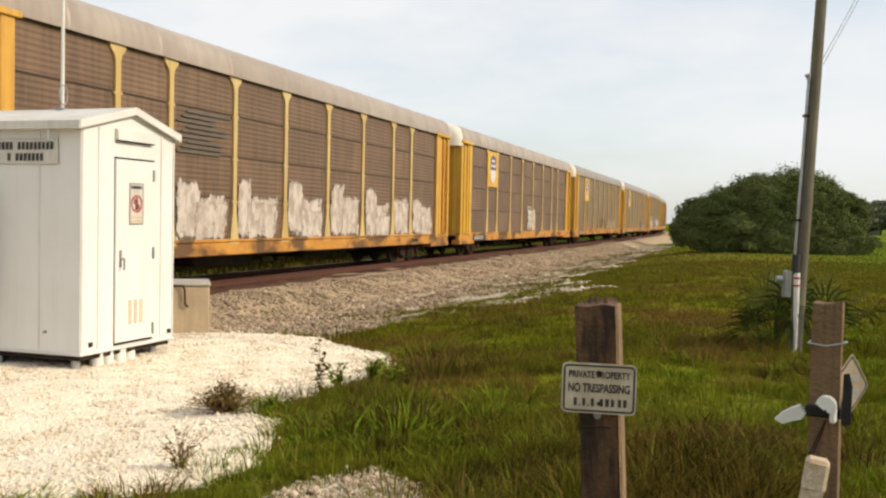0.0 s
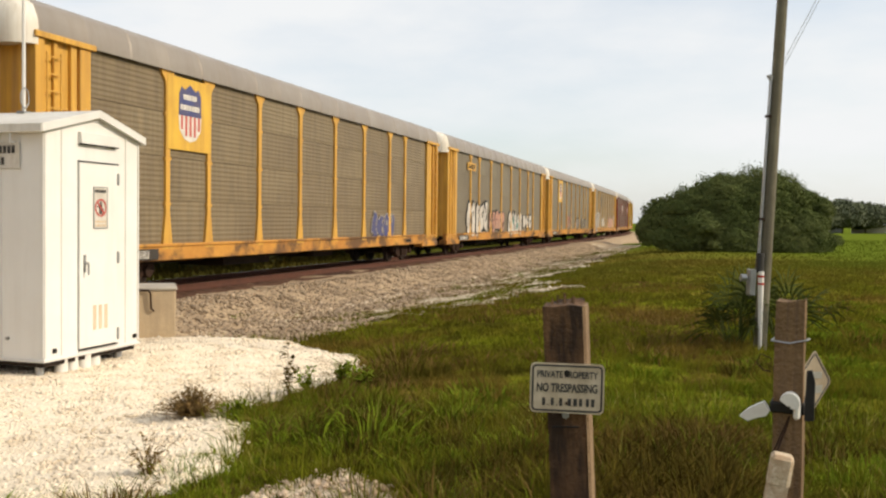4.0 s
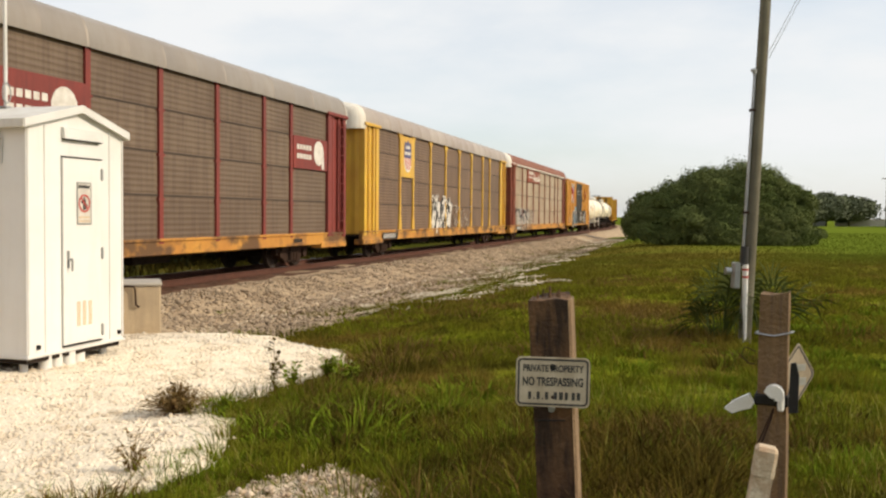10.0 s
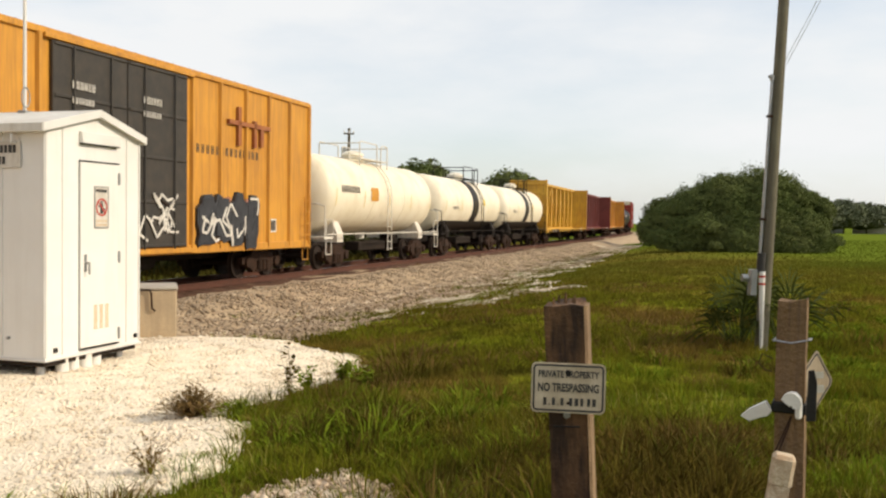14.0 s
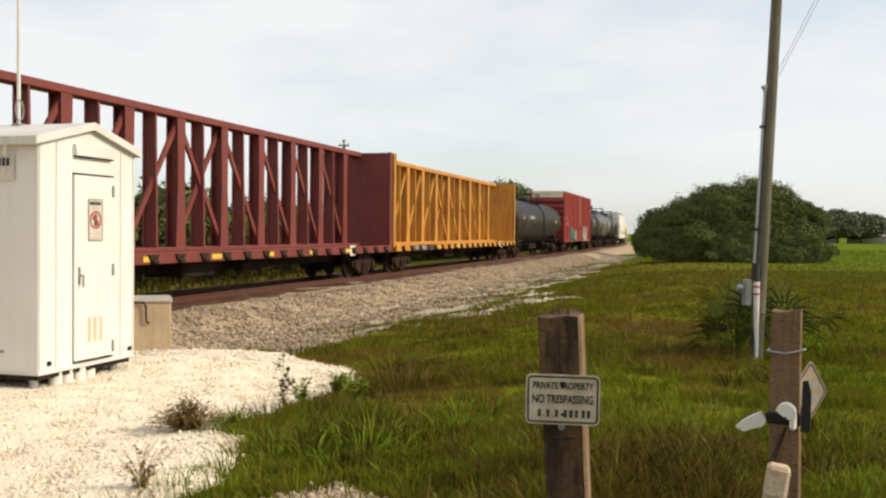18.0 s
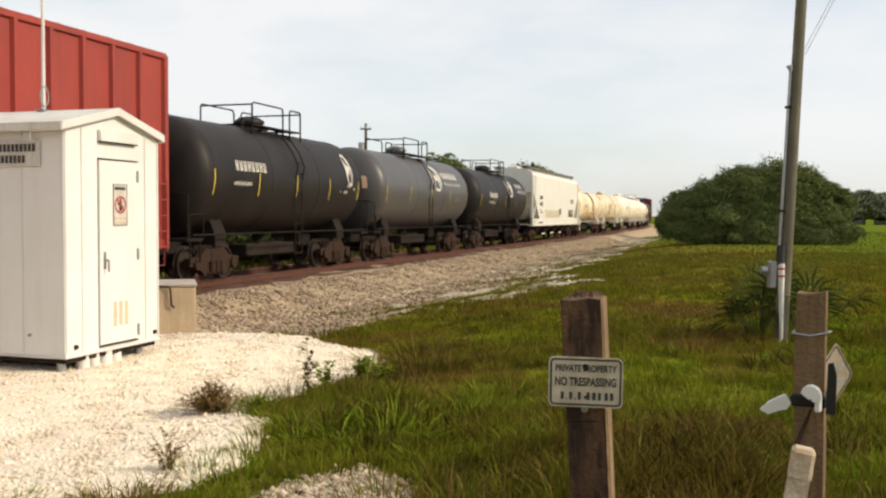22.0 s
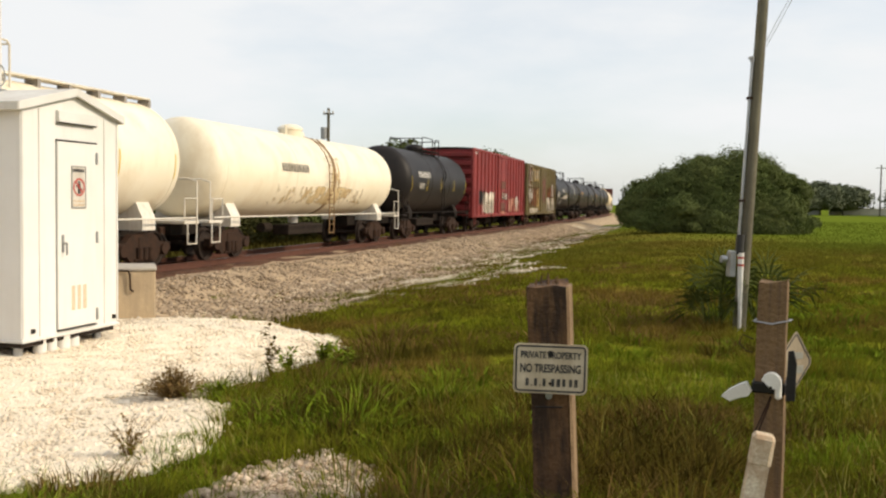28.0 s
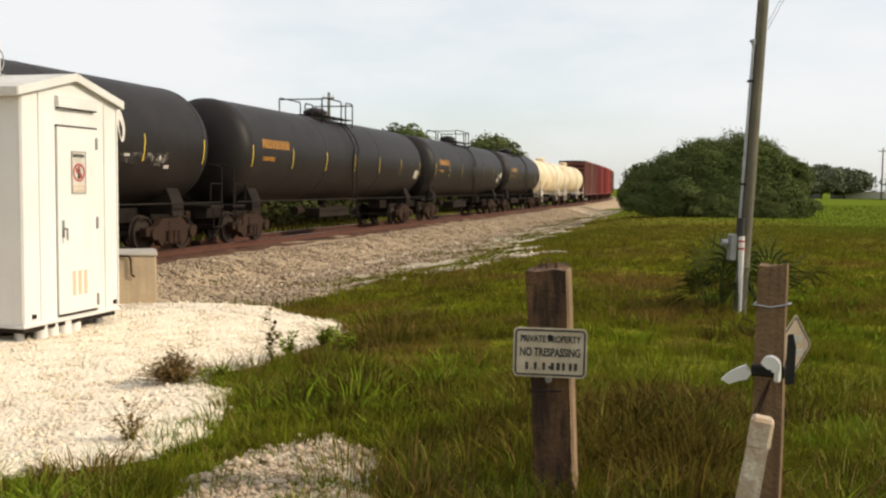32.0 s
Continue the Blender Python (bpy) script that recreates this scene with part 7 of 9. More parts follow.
    if walkway:
        part("walkway", MB().box(cx - 1.35, cx + 1.75, -0.85, -0.48, top + 0.0, top + 0.04).box(cx - 1.35, cx + 1.75, 0.48, 0.85, top + 0.0, top + 0.04).box(cx - 1.35, cx - 1.0, -0.48, 0.48, top + 0.03, top + 0.06).box(cx + 1.4, cx + 1.75, -0.48, 0.48, top + 0.03, top + 0.06), rm, car)
        for y in (-0.85, 0.85):
            for xa, xb_ in ((cx - 1.35, cx + 0.55), (cx + 1.0, cx + 1.75)):
                hook = [(xa, y, top - 0.30), (xa, y, top + 0.58), (xa + 0.08, y, top + 0.66), (xb_ - 0.08, y, top + 0.66), (xb_, y, top + 0.58), (xb_, y, top - 0.30)]
                part("guard_rail", MB().tube(hook, 0.026, 6), rm, car)
        for x in (cx - 1.35, cx + 1.75):
            part("guard_rail", MB().tube([(x, -0.85, top + 0.60), (x, 0.85, top + 0.60)], 0.024, 6), rm, car)
    if top_rail:
        part("top_board", MB().box(-h + 0.5, h - 0.5, -0.62, -0.25, top + 0.05, top + 0.10, 0.01), rm, car)
        for x in np.linspace(-h + 0.5, h - 0.5, 15):
            part("board_bracket", shared(("board_bracket", top), lambda: MB().box(-0.05, 0.05, -0.60, -0.27, top - 0.14, top + 0.05)), P["spray_grey"], car).location = (float(x), 0, 0)
    lx = cx + 0.2
    mb = MB()
    for dx in (-0.22, 0.22):
        pts = [(lx + dx, -1.56, 0.55), (lx + dx, -1.56, zc)] + [(lx + dx, -(r + 0.13) * math.cos(radians(a)), zc + (r + 0.13) * math.sin(radians(a))) for a in (15, 30, 45, 58)]
        mb.tube(pts, 0.022, 5)
    for k in range(10):
        z = 0.6 + k * 0.3
        if z < zc:
            mb.cyl((lx - 0.22, -1.56, z), (lx + 0.22, -1.56, z), 0.016, n=5)
        else:
            a = math.asin(min((z - zc) / (r + 0.13), 0.85))
            mb.cyl((lx - 0.22, -(r + 0.13) * math.cos(a), z), (lx + 0.22, -(r + 0.13) * math.cos(a), z), 0.016, n=5)
    part("ladder", mb, P[ladder_paint] if ladder_paint else rm, car)
    if stripes:
        for x in np.linspace(-h + 0.75, h - 0.75, 7 if h > 7 else 5):
            part("reflector", ring_patch(float(x) - 0.02, float(x) + 0.02, -18, 6, r + 0.010, zc), P["stripe_yellow"], car)
    trucks(car, (-h + 1.55, h - 1.55))
    couplers(car, h + 0.35)
    car["r"], car["zc"] = r, zc
    return car, h, r, zc


def tank_marks(car, x, a, hgt, count, r, zc, mat, space=0.8):
    """A line of lettering as plain bars bent round the shell."""
    mb, da = MB(), math.degrees(hgt / r)
    for i in range(count):
        x0 = x + i * hgt * space
        for u, v, lo, hi in ((0.0, 0.17, 0, 1), (0.33, 0.5, 0, 1), (0.17, 0.33, 0.0 if i % 3 else 0.42, 0.2 if i % 3 else 0.6)):
            k = ring_patch(x0 + u * hgt, x0 + v * hgt, a + da * lo, a + da * hi, r + 0.012, zc, 2)
            mb.add(k.v, k.f)
    return tagged(part("lettering", mb, P[mat], car), kind="stuff")


def tank_worn(car, x0, x1, a0, a1, r, zc, mat):
    """Ragged paint or stains bent round the shell."""
    return tagged(part("worn_paint", ring_patch(x0, x1, a0, a1, r + 0.010, zc, 8), D[mat], car, "ragged stains"), kind="stuff")


def roundel(car, x, a, rad, r, zc, mat, ring=0, slim=1.0):
    """A plain disc emblem bent round the shell."""
    mb, vs = MB(), []
    vs.append((x, -(r + 0.014) * math.cos(radians(a)), zc + (r + 0.014) * math.sin(radians(a))))
    for i in range(24):
        t = 2 * math.pi * i / 24
        b = radians(a) + rad * math.sin(t) / r
        vs.append((x + slim * rad * math.cos(t), -(r + 0.014) * math.cos(b), zc + (r + 0.014) * math.sin(b)))
    mb.add(vs, [(0, 1 + i, 1 + (i + 1) % 24) for i in range(24)])
    e = part("emblem", mb, P[mat], car, "plain round emblem")
    for k in range(ring):
        rr = rad * (0.8 - 0.25 * k)
        vs = []
        for i in range(24):
            t = 2 * math.pi * i / 24
            for q in (rr, rr - 0.05):
                b = radians(a) + q * math.sin(t) * 0.8 / r - 0.12 * rad
                vs.append((x + q * math.cos(t), -(r + 0.018) * math.cos(b), zc + (r + 0.018) * math.sin(b)))
        part("emblem_ring", MB().add(vs, [(2 * i, 2 * i + 1, (2 * i + 3) % 48, (2 * i + 2) % 48) for i in range(24)]), P["tank_grey"], e)


def hatch_strokes(car, x0, x1, a0, a1, r, zc, mat, seed, n=14):
    """Spray strokes bent round the shell."""
    rng, mb = random.Random(seed), MB()
    for i in range(n):
        x, a = rng.uniform(x0, x1), rng.uniform(a0, a1)
        w, da = rng.uniform(0.04, 0.5), rng.uniform(2, (a1 - a0) * 0.5)
        k = ring_patch(x, min(x + w, x1), a, min(a + da, a1), r + 0.011 + 0.0004 * i, zc, 4)
        lean = rng.uniform(-0.3, 0.5)
        mb.add([(vx + lean * (vz - zc) * 0.5, vy, vz) for vx, vy, vz in k.v], k.f)
    return tagged(part("graffiti", mb, P[mat], car, "loose spray-paint strokes"), kind="stuff")


c, h, r, zc = tank(279.4, 293.2, "white tank wagon with white railings and an orange placard", "tank_white", "white", 1.45, 2.68, dome=-1.2)
tank_marks(c, -5.0, 2, 0.25, 9, r, zc, "letter_dark")
part("placard", ring_patch(-2.1, -1.3, -8, 12, r + 0.012, zc), P["orange"], c, "orange placard")
for u0, u1 in ((293.2, 307.6), (307.6, 322.1)):
    c, h, r, zc = tank(u0, u1, "white tank wagon with a black band, black frame and black railings", "tank_white", "dark_frame", 1.42, 2.64, rail_paint="dark_frame", dome=0.0, band="tank_black")
    tank_marks(c, -4.6, -12, 0.16, 9, r, zc, "letter_dark")
    part("placard", ring_patch(1.6, 2.1, 0, 14, r + 0.012, zc), P["stripe_yellow"], c)
    part("black_underside", ring_patch(-h + 0.6, h - 0.6, -75, -38, r + 0.010, zc, 8), P["tank_black"], c)
c, h, r, zc = tank(395.1, 415.9, "long black tank wagon with pale reporting marks and black railings", "tank_black", "dark_frame", 1.50, 2.66, dome=-0.6)
tank_marks(c, -5.2, 4, 0.27, 9, r, zc, "letter_white")
part("placard", ring_patch(6.2, 6.9, -4, 6, r + 0.012, zc), P["orange"], c, "small orange placard")
hatch_strokes(c, -8.0, -7.0, 0, 12, r, zc, "orange", 91, 6)
c, h, r, zc = tank(436.1, 448.3, "black tank wagon with white reporting marks and a white leaf emblem", "tank_black", "dark_frame", 1.58, 2.76, dome=-0.8)
tank_marks(c, -3.6, 6, 0.27, 8, r, zc, "letter_white")
tank_marks(c, -3.7, -8, 0.10, 12, r, zc, "letter_white")
roundel(c, 4.0, 20, 0.62, r, zc, "letter_white", 0, 0.42)
roundel(c, 4.12, 16, 0.38, r + 0.003, zc, "spray_grey", 0, 0.25)
part("stencil_panel", ring_patch(5.0, 5.5, -2, 14, r + 0.012, zc), P["brown_panel"], c)
hatch_strokes(c, 2.4, 4.4, -12, 0, r, zc, "primer", 93, 6)
c, h, r, zc = tank(448.3, 462.0, "grey tank wagon with a white globe emblem and plain lettering shapes", "tank_grey", "dark_frame", 1.58, 2.76, dome=-1.0)
roundel(c, 0.9, 24, 0.62, r, zc, "letter_white", 2)
tank_marks(c, 1.8, 24, 0.31, 11, r, zc, "letter_white", 0.7)
tank_marks(c, 1.9, 12, 0.15, 13, r, zc, "letter_white", 1.3)
tank_marks(c, 3.6, -14, 0.22, 3, r, zc, "spray_grey", 1.4)
c, h, r, zc = tank(462.0, 475.6, "black tank wagon with a white globe emblem and plain lettering shapes", "tank_black", "dark_frame", 1.55, 2.72, dome=-0.3)
tank_marks(c, -3.6, 0, 0.27, 8, r, zc, "letter_white")
tank_marks(c, -3.7, -12, 0.12, 14, r, zc, "letter_white")
roundel(c, 1.3, 26, 0.62, r, zc, "letter_white", 1)
tank_marks(c, 3.0, 26, 0.27, 9, r, zc, "letter_white", 0.7)
tank_marks(c, 3.1, 14, 0.18, 10, r, zc, "letter_white", 1.3)
c, h, r, zc = tank(495.1, 511.2, "cream tank wagon with brown rust runs and white railings", "tank_cream", "white", 1.42, 2.60, rail_paint="white", dome=-0.6, walkway=False, stripes=False, ladder_paint="rust_post")
part("rust_band", MB().lathe([(-0.10, r), (-0.10, r + 0.012), (0.06, r + 0.012), (0.06, r)], 40, "x", (0.9, 0, zc)), P["rust_post"], c, "rusty strap round the shell")
tank_worn(c, -0.6, 2.6, -60, 70, r, zc, "stain")
tank_worn(c, -7.0, 6.5, -60, -15, r, zc, "stain")
tank_marks(c, -3.8, -4, 0.25, 8, r, zc, "letter_dark")
c, h, r, zc = tank(511.2, 528.0, "cream tank wagon with brown stains", "tank_cream", "white", 1.42, 2.60, dome=-0.4, walkway=False, stripes=False)
tank_worn(c, -6.5, 6.5, -55, 40, r, zc, "stain")
tank_marks(c, -3.4, 0, 0.3, 8, r, zc, "letter_dark")
c, h, r, zc = tank(528.0, 546.6, "cream-white tank wagon with yellow marks and white side walkway", "tank_white", "white", 1.50, 2.70, dome=-0.8, walkway=False)
tank_marks(c, -3.8, -2, 0.27, 9, r, zc, "letter_dark")
tank_marks(c, -3.8, -12, 0.12, 14, r, zc, "letter_dark")
c, h, r, zc = tank(546.6, 563.6, "white tank wagon with a pipe along its top and white railings", "tank_white", "white", 1.50, 2.70, dome=-0.5, walkway=True, top_rail=True)
tank_marks(c, -4.4, -2, 0.27, 9, r, zc, "letter_dark")
c, h, r, zc = tank(563.6, 580.8, "cream tank wagon with rust-edged strap and white railings", "tank_white", "white", 1.45, 2.62, dome=-0.6, walkway=False, stripes=False, ladder_paint="old_rust")
part("rust_band", MB().lathe([(-0.14, r), (-0.14, r + 0.012), (0.08, r + 0.012), (0.08, r)], 40, "x", (0.9, 0, zc)), P["old_rust"], c, "rusty strap round the shell")
tank_marks(c, -3.6, 2, 0.27, 10, r, zc, "letter_dark")
tank_worn(c, -6.0, 7.0, -55, -8, r, zc, "stain")
tank_worn(c, 0.2, 1.8, -50, 60, r, zc, "stain")
c, h, r, zc = tank(580.8, 593.8, "black tank wagon with white reporting marks and black railings", "tank_black", "dark_frame", 1.58, 2.74, dome=-0.5)
tank_marks(c, -4.0, 6, 0.28, 9, r, zc, "letter_white")
tank_marks(c, -3.9, -8, 0.11, 10, r, zc, "letter_white")
tank_marks(c, -3.9, -13, 0.11, 9, r, zc, "letter_white")
c, h, r, zc = tank(628.5, 647.9, "long black tank wagon with spray-painted strokes and a white leaf emblem", "tank_black", "dark_frame", 1.56, 2.75, dome=-1.4)
tank_marks(c, -5.0, 6, 0.27, 9, r, zc, "letter_white")
roundel(c, 4.6, 20, 0.62, r, zc, "letter_white", 0, 0.24)
tank_worn(c, -4.8, 1.6, -26, 0, r, zc, "grey")
tank_worn(c, -4.6, -1.2, -22, -4, r, zc, "pale")
part("spray_wedge", ring_patch(-5.5, -5.2, -38, -14, r + 0.012, zc), P["letter_white"], c)
hatch_strokes(c, 3.4, 7.2, -24, -12, r, zc, "spray_white", 98, 4)
tank_worn(c, 3.2, 7.4, -26, -6, r, zc, "grey")
hatch_strokes(c, -9.0, -7.2, -34, 24, r, zc, "spray_white", 99, 7)
for u0, u1, s_ in ((647.9, 667.8, 1), (667.8, 687.0, 2), (687.0, 702.4, 3)):
    c, h, r, zc = tank(u0, u1, "black tank wagon with yellow reporting marks and black railings", "tank_black", "dark_frame", 1.55, 2.74, dome=-1.0)
    tank_marks(c, -h + 1.4, 4, 0.27, 9, r, zc, "orange")
    tank_marks(c, -h + 1.4, -10, 0.12, 9, r, zc, "orange")
    hatch_strokes(c, h - 2.4, h - 0.8, -30, 0, r, zc, "spray_white", 100 + s_, 4)
for u0, u1 in ((702.4, 718.0), (718.0, 735.0)):
    tank(u0, u1, "cream tank wagon with brown stains down its flank", "tank_cream", "white", 1.5, 2.65, dome=0, walkway=False, stripes=False)


# ---- centre-beam flat wagons ----
def centrebeam(u0, u1, label, paint, seed):
    L = u1 - u0 - 0.6
    h = L / 2
    car = wagon("centrebeam_wagon", label, "railway wagon", u0, u1)
    pm, top = P[paint], 4.99
    part("deck", MB().box(-h, h, -1.44, 1.44, 1.06, 1.16, 0.015), pm, car)
    for s_ in (-1, 1):
        part("side_sill", MB().box(-h, h, s_ * 1.50 - 0.05, s_ * 1.50 + 0.05, 0.93, 1.20, 0.012), pm, car)
    for x in np.linspace(-h + 0.8, h - 0.8, 20):
        part("winch", shared("winch", lambda: MB().prism([(-0.22, 1.16), (0.22, 1.16), (0.08, 0.94), (-0.08, 0.94)], "y", -1.60, -1.54).cyl((-0.10, -1.62, 0.98), (0.10, -1.62, 0.98), 0.05, n=8)), M["iron"], car).location = (float(x), 0, 0)
    # end bulkheads: a sheet, boxed edges, horizontal ribs outside
    for s_ in (-1, 1):
        bk = part("bulkhead", MB().box(s_ * h - 0.05 * (1 + s_), s_ * h + 0.05 * (1 - s_), -1.48, 1.48, 1.16, top, 0.01), pm, car)
        mb = MB()
        for y in (-1.48, 1.36):
            x0, x1 = (s_ * h - 0.10, s_ * h + 0.16) if s_ > 0 else (s_ * h - 0.16, s_ * h + 0.10)
            mb.box(x0, x1, y, y + 0.12, 1.1, top + 0.02, 0.012)
        for z in np.linspace(1.5, top - 0.35, 5):
            x0, x1 = (s_ * h, s_ * h + 0.16) if s_ > 0 else (s_ * h - 0.16, s_ * h)
            mb.box(x0, x1, -1.44, 1.44, float(z), float(z) + 0.16, 0.01)
        part("bulkhead_rib", mb, pm, bk)
        ladder(car, s_ * (h + 0.2), -1.25, 1.0, 3.6, 0.4, pm, 9, True)
    # centre beam: flat flange posts with thin cross plates between them, and diagonal braces
    part("top_chord", MB().box(-h, h, -0.22, 0.22, top - 0.17, top + 0.02, 0.015), pm, car)
    part("bottom_chord", MB().box(-h, h, -0.22, 0.22, 1.16, 1.28, 0.015), pm, car)
    step = 2.37
    xs = [0.55 + step * i for i in range(-5, 5)]
    for x in xs:
        part("centre_post", shared("beam_post", lambda: MB().prism([(-0.24, 1.26), (0.24, 1.26), (0.17, 3.0), (0.20, 4.88), (-0.20, 4.88), (-0.17, 3.0)], "y", -0.20, -0.15).box(-0.03, 0.03, -0.15, 0.15, 1.26, 4.88).prism([(-0.16, 1.26), (0.16, 1.26), (0.13, 4.88), (-0.13, 4.88)], "y", 0.15, 0.20)), pm, car).location = (float(x), 0, 0)
        if x - step / 2 < 0.3 - h:
            continue
        part("cross_plate", shared("beam_plate", lambda: MB().prism([(-0.22, 1.26), (0.22, 1.26), (0.17, 4.88), (-0.17, 4.88)], "x", -0.04, 0.04).box(-0.09, 0.09, 0.14, 0.18, 1.26, 4.88)), pm, car).location = (float(x) - step / 2, 0, 0)
    for a, b in zip(xs[:-1], xs[1:]):
        runs = [((b, 4.77), (a, 1.35))] if b < 0 else [((a, 4.77), (b, 1.35))] if a > 0 else [((a, 4.77), (b, 1.35)), ((b, 4.77), (a, 1.35))]
        for k, (p0, p1) in enumerate(runs):
            L2 = math.hypot(p1[0] - p0[0], p1[1] - p0[1])
            nx, nz = -(p1[1] - p0[1]) / L2 * 0.075, (p1[0] - p0[0]) / L2 * 0.075
            part("brace", MB().prism([(p0[0] + nx, p0[1] + nz), (p1[0] + nx, p1[1] + nz), (p1[0] - nx, p1[1] - nz), (p0[0] - nx, p0[1] - nz)], "y", -0.12 + 0.09 * k, -0.04 + 0.09 * k), pm, car)
    part("placard", MB().box(-h + 2.4, -h + 5.6, -1.562, -1.548, 0.95, 1.18, 0.003), P["plate_black"], car)
    marks(car, -h + 2.5, 0.98, 0.17, 10, -1.564, P["letter_white"], 0.55, 1.1)
    part("placard", MB().box(h - 4.6, h - 4.1, -1.566, -1.552, 0.86, 1.24, 0.003), P["letter_white"], car)
    for x in np.linspace(-h + 6.2, h - 5.0, 5):
        part("reflector", MB().box(float(x), float(x) + 0.5, -1.56, -1.548, 0.99, 1.12, 0.003), P["stripe_yellow"], car)
    part("underframe", MB().box(-h, h, -0.3, 0.3, 0.6, 1.05, 0.02).box(-3, -1.4, -1.0, 0.2, 0.5, 0.95, 0.04).cyl((0.6, -0.6, 0.72), (1.9, -0.6, 0.72), 0.2, n=12), M["under"], car)
    trucks(car, (-h + 2.0, h - 2.0))
    couplers(car, h + 0.1)
    return car


centrebeam(322.1, 346.0, "empty yellow centre-beam flat wagon with bulkheads", "beam_yellow", 1)
centrebeam(346.0, 370.2, "empty dark red centre-beam flat wagon with bulkheads", "beam_red", 2)
centrebeam(370.2, 395.1, "empty orange-yellow centre-beam flat wagon with bulkheads", "beam_orange", 3)

# ---- covered hopper ----
U0, U1 = 475.6, 495.1
c = wagon("covered_hopper", "off-white covered hopper wagon with faded dark tags", "railway wagon", U0, U1)
h = (U1 - U0) / 2 - 0.65
prof = [(-1.52, 1.55), (-1.55, 3.0), (-1.53, 4.36), (-1.42, 4.58), (-0.9, 4.80), (0, 4.88), (0.9, 4.80), (1.42, 4.58), (1.53, 4.36), (1.55, 3.0), (1.52, 1.55)]
part("body", MB().sweep(prof, [-h + 2.2, h - 2.2]).add([(s_ * (h - 2.2), y, z) for s_ in (-1, 1) for y, z in prof] + [(s_ * (h - 0.12), y, max(z, 3.3)) for s_ in (-1, 1) for y, z in prof],
     [(k * 11 + i, k * 11 + i + 1, 22 + k * 11 + i + 1, 22 + k * 11 + i) for k in (0, 1) for i in range(10)]), P["hopper"], c)
for s_ in (-1, 1):
    part("slope_sheet", MB().add([(s_ * (h - 0.12), -1.5, 3.3), (s_ * (h - 0.12), 1.5, 3.3), (s_ * (h - 2.9), 1.5, 1.5), (s_ * (h - 2.9), -1.5, 1.5)], [(0, 1, 2, 3)]), P["hopper"], c)
    part("end_sheet", MB().add([(s_ * (h - 0.12), y, max(z, 3.3)) for y, z in prof], [tuple(range(11))]), P["hopper"], c)
    for y in (-1.46, 1.46):
        part("corner_post", MB().box(min(s_ * (h - 0.2), s_ * h), max(s_ * (h - 0.2), s_ * h), y - 0.06, y + 0.06, 1.1, 4.4, 0.01), P["hopper"], c)
        part("end_brace", MB().prism([(s_ * (h - 0.2), 1.5), (s_ * (h - 0.05), 1.5), (s_ * (h - 1.9), 2.9), (s_ * (h - 2.0), 2.8)], "y", y - 0.04, y + 0.04), P["hopper"], c)
    ladder(c, s_ * (h - 0.5), -1.60, 1.2, 4.3, 0.4, P["hopper"], 10)
    part("end_platform", MB().box(min(s_ * (h - 2.3), s_ * (h + 0.1)), max(s_ * (h - 2.3), s_ * (h + 0.1)), -1.45, 1.45, 1.08, 1.16, 0.01), P["hopper"], c)
for y in (-1.5, 1.5):
    part("side_sill", MB().box(-h, h, y - 0.06, y + 0.06, 1.06, 1.55, 0.02), P["hopper"], c)
for y in (-0.95, 0.95):
    part("running_board", MB().box(-h + 0.3, h - 0.3, y - 0.28, y + 0.28, 4.90, 4.96), P["grey_dark"], c, "grey roof walkway")
for x in np.linspace(-h + 1.0, h - 1.0, 9):
    part("walkway_bracket", MB().box(float(x) - 0.05, float(x) + 0.05, -1.26, 1.26, 4.74, 4.90), P["hopper"], c)
for x in np.linspace(-h + 2.2, h - 2.2, 4):
    part("hatch", MB().box(float(x) - 1.5, float(x) + 1.5, -0.35, 0.35, 4.86, 5.02, 0.04), P["hopper"], c)
# Bays use the dark underframe colour to paint the shade below the body.
for x in (-5.0, -1.7, 1.7, 5.0):
    part("hopper_bay", MB().add([(x - 1.55, -1.4, 1.2), (x + 1.55, -1.4, 1.2), (x + 1.55, 1.4, 1.2), (x - 1.55, 1.4, 1.2), (x - 0.5, -0.7, 0.42), (x + 0.5, -0.7, 0.42), (x + 0.5, 0.7, 0.42), (x - 0.5, 0.7, 0.42)],
         [(0, 1, 5, 4), (1, 2, 6, 5), (2, 3, 7, 6), (3, 0, 4, 7), (4, 5, 6, 7)]), M["under"], c)
    part("outlet_gate", MB().box(x - 0.55, x + 0.55, -0.78, -0.70, 0.40, 0.52, 0.01), P["hopper"], c)
scrawl(c, -0.2, 1.0, 1.85, 2.25, -1.575, P["grey_dark"], 111, 5, 0.03)
worn_patch(c, 3.2, 7.6, 1.5, 2.4, -1.575, "grey")
worn_patch(c, 3.6, 7.4, 1.5, 2.2, -1.578, "grey")
worn_patch(c, -6.8, 2.5, 1.45, 2.3, -1.575, "stain_pale")
marks(c, 5.2, 2.9, 0.10, 18, -1.575, P["spray_grey"])
marks(c, 5.2, 2.72, 0.10, 18, -1.575, P["spray_grey"])
marks(c, -6.9, 2.85, 0.24, 4, -1.575, P["letter_dark"], 0.55, 1.0)
marks(c, -6.9, 2.42, 0.24, 4, -1.575, P["letter_dark"], 0.55, 1.0)
marks(c, -6.9, 2.1, 0.06, 14, -1.575, P["spray_grey"])
marks(c, -6.9, 1.95, 0.06, 18, -1.575, P["spray_grey"])
marks(c, -7.4, 1.22, 0.10, 20, -1.565, P["spray_grey"])
part("underframe", MB().box(-h, h, -0.3, 0.3, 0.7, 1.06, 0.02), M["under"], c)
trucks(c, (-h + 2.0, h - 2.0))
couplers(c, h + 0.1)


